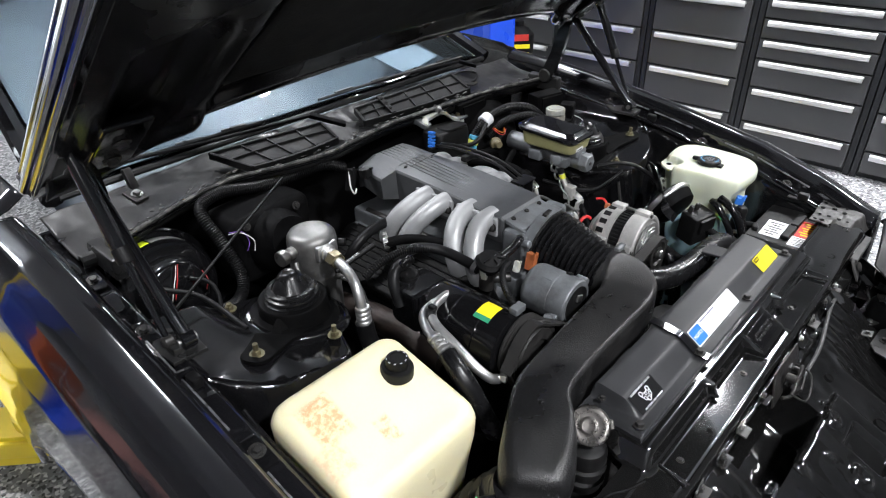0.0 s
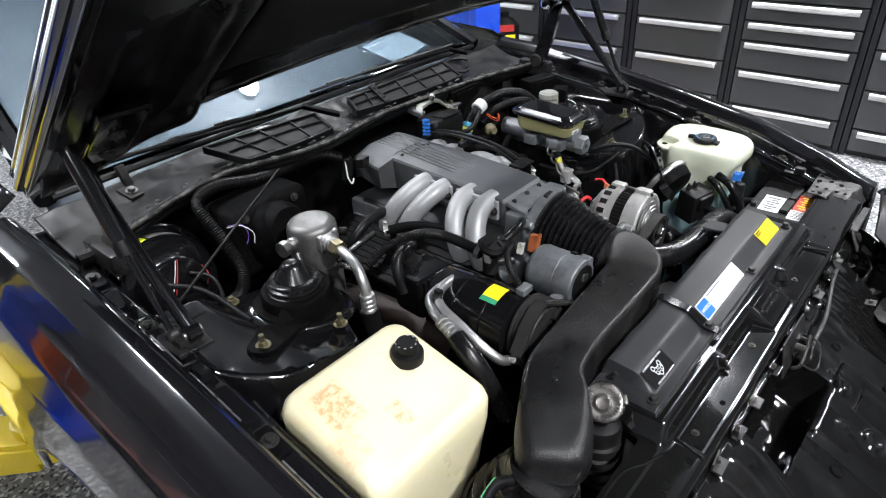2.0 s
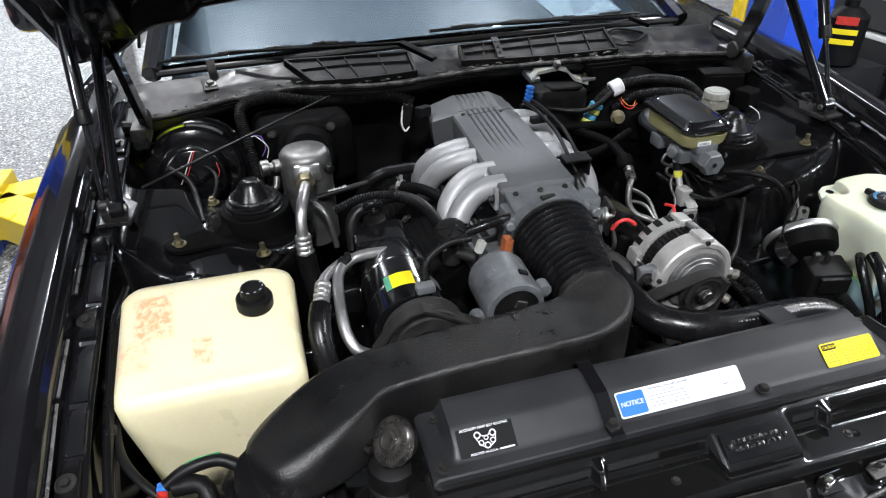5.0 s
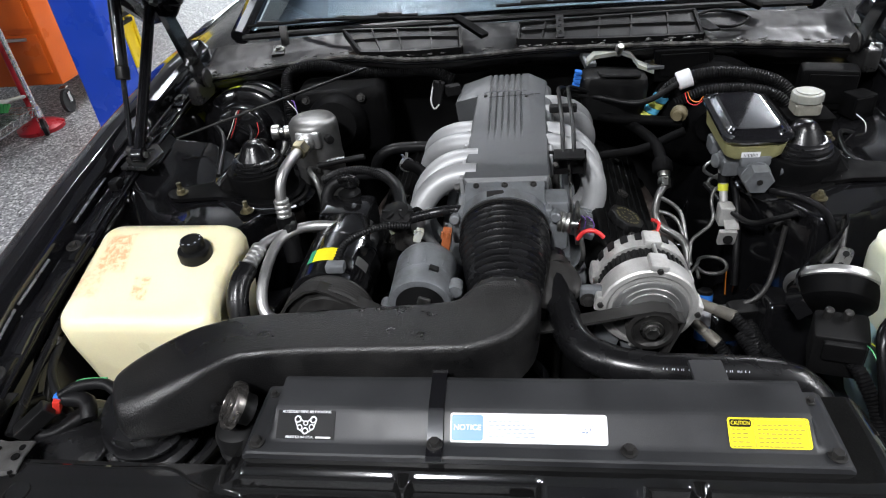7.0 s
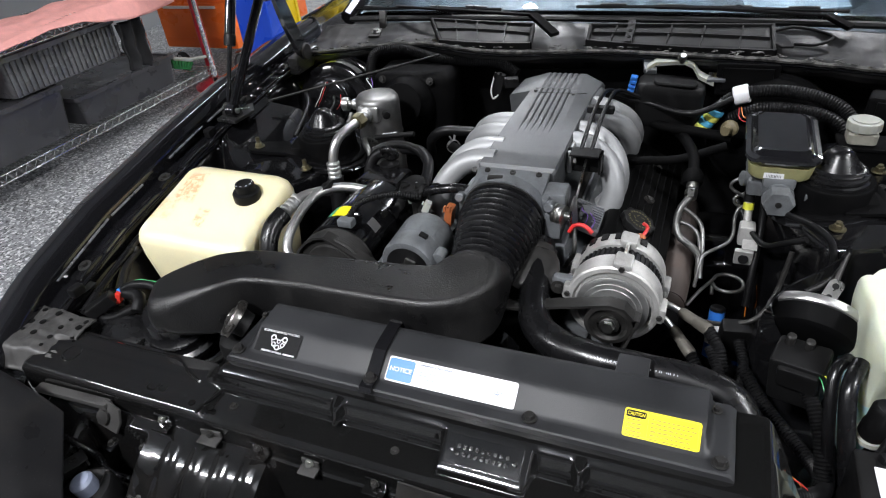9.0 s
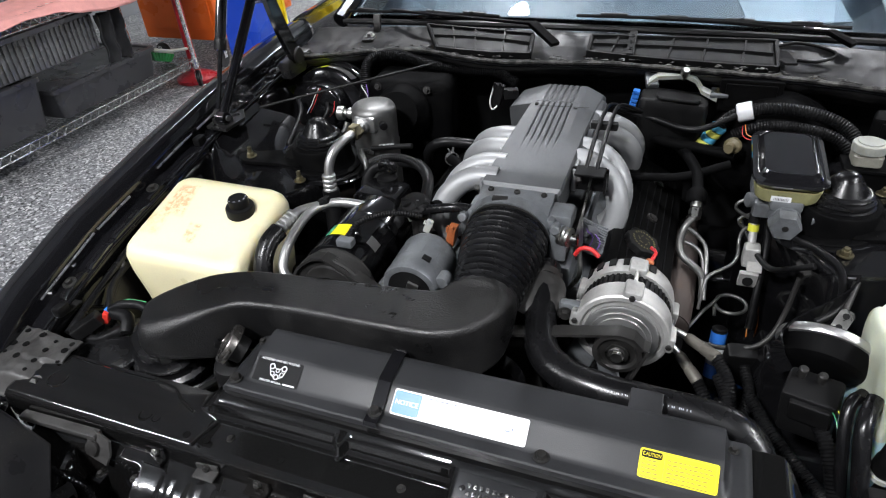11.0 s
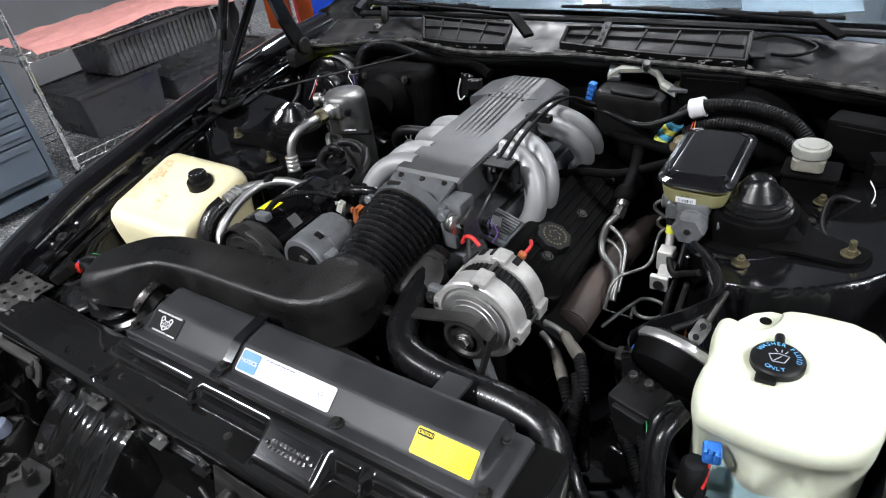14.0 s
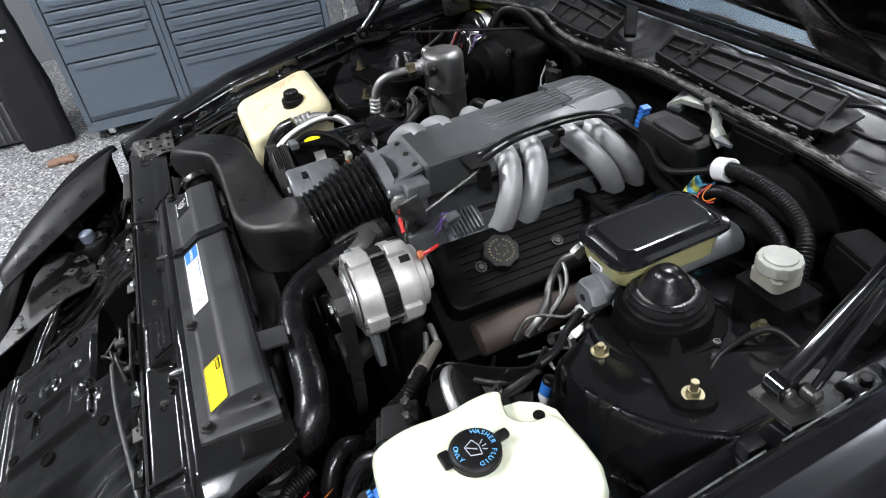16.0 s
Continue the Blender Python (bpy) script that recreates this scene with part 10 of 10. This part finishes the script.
def cooler_line(a, b, c, tail, label):
    """A thin pipe, a crimped grey sleeve and a corrugated hose."""
    t = thing("cooler_line", label, "pipe", "cooler lines")
    a, b, c = Vector(a), Vector(b), Vector(c)
    bm = bmesh.new()
    tube(bm, [a, a.lerp(b, 0.5) + Vector((0, 0, 0.003)), b], 0.0052, 10)
    part("pipe", bm, bright_alu, t)
    bm = bmesh.new()
    L = (c - b).length
    lathe(bm, [(0.005, -0.004), (0.0070, 0.0), (0.0085, 0.004), (0.0085, L * 0.45), (0.0075, L * 0.5), (0.0092, L * 0.55), (0.0098, L - 0.004), (0.0088, L)], b, c - b, 18)
    part("sleeve", bm, sleeve_metal, t, "dull grey crimped sleeve")
    bm = bmesh.new()
    tube(bm, [c - (c - b).normalized() * 0.004] + tail, 0.0098, 12, 0.0024, 0.0016)
    part("hose", bm, rubber, t)
    return t


cooler_line((0.228, 0.338, 0.700), (0.262, 0.336, 0.690), (0.306, 0.293, 0.697), [(0.322, 0.268, 0.682), (0.330, 0.248, 0.650), (0.335, 0.235, 0.60), (0.338, 0.23, 0.54)], "aluminium line with a grey sleeve and corrugated hose")
cooler_line((0.226, 0.330, 0.684), (0.254, 0.318, 0.668), (0.285, 0.280, 0.655), [(0.300, 0.262, 0.635), (0.31, 0.25, 0.60), (0.315, 0.245, 0.54)], "second aluminium line with a grey sleeve below")


def diverter():
    t = thing("egr_valve", "round black diverter valve with hoses", "valve")
    bm = bmesh.new()
    at, ax = (-0.200, 0.385, 0.815), (-0.15, -0.25, 1)
    lathe(bm, [(0.018, 0), (0.020, 0.01), (0.026, 0.014), (0.0275, 0.018), (0.0275, 0.022), (0.024, 0.026), (0.022, 0.030), (0.010, 0.033), (0.0, 0.0335)], at, ax, 36)
    part("diaphragm", bm, matte_black, t)
    for k in range(6):
        bm = bmesh.new()
        a = radians(60 * k)
        box(bm, Vector(at) + Vector((0.017 * math.cos(a), 0.017 * math.sin(a) - 0.008, 0.030)), (0.016, 0.003, 0.004), 0.001, (0, 0, 60 * k))
        part("rib", bm, matte_black, t)
    bm = bmesh.new()
    lathe(bm, [(0.015, 0), (0.015, 0.05), (0.011, 0.055)], (-0.200, 0.390, 0.770), (0, 0, 1), 20)
    rod(bm, (-0.200, 0.39, 0.79), (-0.165, 0.36, 0.79), 0.010)
    part("body", bm, dark_steel, t)


diverter()


def coil_box():
    """Black ribbed box with a looped hose eye, set askew beside the valve cover."""
    t = thing("reservoir_box", "glossy black ribbed reservoir box with a looped hose on top", "reservoir")
    m = pose(-0.3075, 0.466, 0.765, 0, 0, -3)
    bm = bmesh.new()
    box(bm, (0, 0, 0), (0.092, 0.076, 0.086), 0.012)
    bm.transform(m)
    part("body", bm, bay_paint, t)
    for k in range(7):
        bm = bmesh.new()
        box(bm, (-0.036 + 0.012 * k, -0.0395, 0.000), (0.0060, 0.007, 0.086), 0.002)
        bm.transform(m)
        part("rib", bm, bay_paint, t)
    bm = bmesh.new()
    lathe(bm, [(0.020, 0), (0.020, 0.008), (0.016, 0.010)], (-0.309, 0.495, 0.806), (0, 0, 1), 24)
    part("filler", bm, matte_black, t)
    bm = bmesh.new()
    ring = [(-0.309 + 0.014 * math.cos(radians(a)), 0.500 - 0.006 * math.sin(radians(a)), 0.833 + 0.012 * math.sin(radians(a))) for a in range(0, 361, 30)]
    tube(bm, ring, 0.0065, 12)
    part("hose_eye", bm, gloss_rubber, t)


coil_box()


def spring_clamp(at, axis, r, label):
    """Pinch clamp on a hose: a band with two raised ears."""
    t = thing("hose_clamp", label, "hose clamp", "hose clamps")
    bm = bmesh.new()
    lathe(bm, [(r, -0.005), (r + 0.001, -0.005), (r + 0.001, 0.005), (r, 0.005)], at, axis, 24, (False, False))
    part("band", bm, bright_alu, t)
    m = basis(axis)
    for k in (-1, 1):
        bm = bmesh.new()
        box(bm, (k * 0.004, r + 0.005, 0), (0.0018, 0.011, 0.008), 0.0005, (0, 0, -18 * k))
        bm.transform(Matrix.Translation(Vector(at)) @ m.to_4x4())
        part("ear", bm, bright_alu, t)


spring_clamp((-0.206, 0.412, 0.809), (0, 1, 0.15), 0.0130, "bright spring clamp on a black hose")
spring_clamp((-0.190, 0.380, 0.829), (1, -0.2, 0.3), 0.0092, "bright spring clamp on the breather hose")
spring_clamp((-0.230, 0.640, 0.790), (1, -1, 0.2), 0.0130, "dull spring clamp on the hose by the plenum")
bm = bmesh.new()
tube(bm, [(-0.395, 0.606, 0.812), (-0.354, 0.604, 0.820), (-0.319, 0.602, 0.827), (-0.300, 0.601, 0.830)], 0.0055, 10)
ds = thing("oil_dipstick", "black oil dipstick handle with white letters", "dipstick")
part("handle", bm, matte_black, ds)
lettering("letters", "ENGINE OIL", (-0.357, 0.601, 0.8272), (8, -11, -3), 0.0075, white_ink, ds, width=0.036)

# ---- front right corner ----


def cruise_servo():
    t = thing("cruise_servo", "black cruise control servo with a bright rolled rim", "servo")
    at, ax = Vector((0.438, 0.310, 0.734)), Vector((-0.20, -0.85, -0.48)).normalized()
    bm = bmesh.new()
    lathe(bm, [(0.030, -0.020), (0.050, -0.018), (0.058, -0.012)], at, ax, 48)
    part("can", bm, matte_black, t)
    bm = bmesh.new()
    lathe(bm, [(0.058, -0.012), (0.0625, -0.011), (0.0640, -0.006), (0.0640, -0.002), (0.0625, 0.001), (0.059, 0.002)], at, ax, 56, (False, False))
    part("rim", bm, bright_alu, t, "bright rolled rim")
    bm = bmesh.new()
    lathe(bm, [(0.0595, 0.001), (0.058, 0.010), (0.054, 0.026), (0.046, 0.032), (0.0, 0.034)], at, ax, 48)
    part("diaphragm", bm, crinkle_black, t)
    bm = bmesh.new()
    box(bm, (0.420, 0.228, 0.704), (0.066, 0.052, 0.080), 0.006, (8, -4, -18))
    part("valve_box", bm, matte_black, t)
    bm = bmesh.new()
    box(bm, (0.414, 0.200, 0.718), (0.050, 0.014, 0.034), 0.004, (8, -4, -18))
    part("box_lid", bm, matte_black, t)
    for nx, ny in ((0.402, 0.241), (0.424, 0.235)):
        bm = bmesh.new()
        lathe(bm, [(0.006, 0), (0.006, 0.018), (0.004, 0.020)], (nx, ny, 0.741), (0, -0.2, 1), 10)
        part("nipple", bm, dark_steel, t)
    # strap bracket looping round the can
    bm = bmesh.new()
    line = curve_points([(0.471, 0.398, 0.800), (0.462, 0.372, 0.795), (0.435, 0.345, 0.783), (0.400, 0.318, 0.772), (0.380, 0.300, 0.758), (0.377, 0.285, 0.738), (0.390, 0.268, 0.720)], 0.008)
    rings = []
    for i, q in enumerate(line):
        d = (line[min(i + 1, len(line) - 1)] - line[max(i - 1, 0)]).normalized()
        wv = Vector((0.25, 0.3, 1)).cross(d).cross(d).normalized() * 0.011
        nv = d.cross(wv).normalized() * 0.0015
        rings.append([q - wv - nv, q + wv - nv, q + wv + nv, q - wv + nv])
    skin(bm, rings)
    part("strap", bm, bay_paint, t, "glossy black strap bracket", smooth=40)
    bm = bmesh.new()
    rod(bm, (0.471, 0.393, 0.800), (0.452, 0.338, 0.752), 0.005, seg=10)
    part("link_rod", bm, dark_steel, t)
    bm = bmesh.new()
    slab(bm, rounded(0.020, 0.036, 0.007, 4), -0.0012, 0.0012, pose(0.455, 0.339, 0.767, 62, 12, -20))
    br = part("bracket", bm, steel, t, "zinc bracket with punched holes")
    # punched holes as black discs, painted shade instead of cut openings
    for k in (-1, 1):
        bm = bmesh.new()
        lathe(bm, [(0.0045, 0), (0.0045, 0.0008), (0, 0.0008)], pose(0.455, 0.339, 0.767, 62, 12, -20) @ Vector((0, 0.009 * k, 0.0010)), pose(0, 0, 0, 62, 12, -20).to_3x3() @ Vector((0, 0, 1)), 12)
        part("hole", bm, matte_black, br)
    return t


cruise_servo()


def battery():
    t = thing("battery", "black car battery with red and white top labels", "battery")
    bm = bmesh.new()
    box(bm, (0.580, 0.040, 0.612), (0.21, 0.175, 0.165), 0.006)
    part("case", bm, matte_black, t)
    for x, y, w, h, mm, lb in ((0.539, 0.079, 0.088, 0.046, white_label, "white printed label"), (0.580, 0.013, 0.090, 0.040, red_plastic, "red label"), (0.508, 0.013, 0.050, 0.040, white_label, "white label end")):
        bm = bmesh.new()
        box(bm, (x, y, 0.6955), (w, h, 0.0012), 0.0003, (0, 0, 2))
        lab = part("label", bm, mm, t, lb)
        bm = bmesh.new()
        for k in range(6):
            box(bm, (x - w * 0.36 + w * 0.14 * k, y, 0.6964), (w * 0.05, h * (0.4 + 0.3 * (k % 2)), 0.0006), 0, (0, 0, 2))
        tagged(part("print_bars", bm, dark_ink if mm is white_label else yellow_label, lab), kind="stuff")
    for x in (0.535, 0.610):
        bm = bmesh.new()
        box(bm, (x, 0.044, 0.699), (0.068, 0.020, 0.012), 0.004)
        part("vent_cap", bm, matte_black, t)
    bm = bmesh.new()
    box(bm, (0.515, 0.116, 0.698), (0.030, 0.014, 0.014), 0.005, (0, 0, 20))
    part("terminal_boot", bm, rubber, t)
    bm = bmesh.new()
    tube(bm, [(0.522, 0.120, 0.698), (0.520, 0.145, 0.690), (0.510, 0.165, 0.655), (0.505, 0.175, 0.58)], 0.008)
    part("cable", bm, rubber, t)


battery()


def horn():
    t = thing("horn", "round black horn with its connector", "horn")
    bm = bmesh.new()
    at, ax = (-0.628, 0.055, 0.672), (-0.05, -0.12, 1)
    lathe(bm, [(0.040, 0), (0.060, 0.004), (0.066, 0.010), (0.066, 0.016), (0.060, 0.022), (0.040, 0.026), (0.030, 0.034), (0.0, 0.036)], at, ax, 48)
    part("shell", bm, gloss_rubber, t)
    bm = bmesh.new()
    box(bm, (-0.668, 0.055, 0.722), (0.055, 0.024, 0.022), 0.004, (0, -28, 35))
    part("plug", bm, matte_black, t)
    bm = bmesh.new()
    box(bm, (-0.646, 0.078, 0.728), (0.010, 0.014, 0.022), 0.002, (0, 20, 20))
    part("red_clip", bm, red_plastic, t, "red connector clip")
    bm = bmesh.new()
    box(bm, (-0.644, 0.086, 0.736), (0.012, 0.012, 0.010), 0.002)
    part("blue_clip", bm, blue_plastic, t, "blue connector clip")
    bm = bmesh.new()
    tube(bm, [(-0.640, 0.086, 0.738), (-0.615, 0.095, 0.748), (-0.58, 0.10, 0.748), (-0.555, 0.09, 0.74)], 0.008, 10)
    part("wire", bm, rubber, t)
    bm = bmesh.new()
    tube(bm, [(-0.636, 0.090, 0.742), (-0.612, 0.10, 0.755), (-0.575, 0.105, 0.754)], 0.0012, 8)
    part("green_tracer", bm, green_wire, t)
    bm = bmesh.new()
    tube(bm, [(-0.632, 0.084, 0.735), (-0.600, 0.080, 0.735), (-0.59, 0.06, 0.722)], 0.011, 10)
    part("loom", bm, rubber, t)


horn()
bm = bmesh.new()
rod(bm, (-0.716, 0.122, 0.68), (-0.712, 0.196, 0.746), 0.006)
solo("brace_rod", bm, dark_steel, "dark steel brace by the coolant tank", "rod")


def filter_drier():
    t = thing("orifice_tube", "black cylinder with a blue and white wrapped label", "filter")
    a, b = Vector((0.324, 0.466, 0.463)), Vector((0.325, 0.500, 0.585))
    L = (b - a).length
    bm = bmesh.new()
    rod(bm, a, b, 0.0135, seg=24, bevel=0.003)
    part("can", bm, matte_black, t)
    for h0, h1, mm, lb in ((L - 0.030, L - 0.008, blue_plastic, "blue label end"), (L - 0.072, L - 0.0305, white_label, "white label area"), (L - 0.100, L - 0.0725, blue_plastic, "blue label end")):
        bm = bmesh.new()
        lathe(bm, [(0.0140, h0), (0.0140, h1)], a, b - a, 24, (False, False))
        part("label", bm, mm, t, lb)


filter_drier()

# ---- more cables and hoses low in the bay ----
soft("wiring_loom", "corrugated loom looping under the servo", [(0.425, 0.215, 0.702), (0.440, 0.185, 0.685), (0.452, 0.150, 0.655), (0.455, 0.115, 0.62), (0.435, 0.085, 0.60), (0.40, 0.07, 0.60), (0.37, 0.075, 0.61)], 0.0105, **LOOM)
soft("wiring_loom", "corrugated loom from the apron to the front corner", [(0.355, 0.36, 0.63), (0.365, 0.32, 0.61), (0.352, 0.28, 0.595), (0.32, 0.25, 0.59), (0.28, 0.235, 0.59)], 0.0095, **LOOM)
soft("vacuum_hose", "fat black hose rising by the cooler lines", [(0.30, 0.20, 0.52), (0.305, 0.205, 0.58), (0.312, 0.225, 0.63), (0.322, 0.245, 0.66)], 0.014, gloss_rubber, "hose", "engine hoses")
soft("vacuum_hose", "black hose low beside the radiator", [(0.41, 0.105, 0.52), (0.395, 0.11, 0.60), (0.372, 0.125, 0.645), (0.350, 0.15, 0.655), (0.335, 0.175, 0.63)], 0.013, gloss_rubber, "hose", "engine hoses")
soft("vacuum_hose", "thin black hose along the inner fender edge", [(0.33, 0.62, 0.74), (0.352, 0.55, 0.73), (0.375, 0.49, 0.735), (0.40, 0.455, 0.765), (0.425, 0.44, 0.785)], 0.005, rubber, "hose", "engine hoses")
soft("vacuum_hose", "thin black hose by the valve block", [(0.372, 0.60, 0.76), (0.372, 0.55, 0.72), (0.368, 0.51, 0.67), (0.366, 0.48, 0.61)], 0.006, rubber, "hose", "engine hoses")
for nm, mm, pts in (("red_wire", red_wire, [(-0.575, 0.780, 0.832), (-0.572, 0.768, 0.815), (-0.582, 0.762, 0.800)]), ("green_wire", green_wire, [(0.408, 0.232, 0.715), (0.416, 0.218, 0.712), (0.424, 0.210, 0.702)]), ("yellow_wire", yellow_wire, [(0.412, 0.230, 0.712), (0.420, 0.216, 0.708), (0.427, 0.208, 0.70)]), ("orange_wire", orange_wire, [(0.395, 0.12, 0.64), (0.415, 0.10, 0.648), (0.430, 0.09, 0.64), (0.435, 0.075, 0.62)]), ("white_wire", white_wire, [(0.60, 0.70, 0.83), (0.61, 0.68, 0.82), (0.605, 0.66, 0.80)])):
    soft(nm, nm.replace("_", " ") + " loop beside the loom", pts, 0.0009, mm, "wire", "loose wires", 0, 0.006, 6)
bm = bmesh.new()
box(bm, (0.350, 0.395, 0.60), (0.050, 0.030, 0.090), 0.008, (14, 0, 8))
solo("canister_bracket", bm, matte_black, "black plastic canister bracket by the frame rail", "bracket")
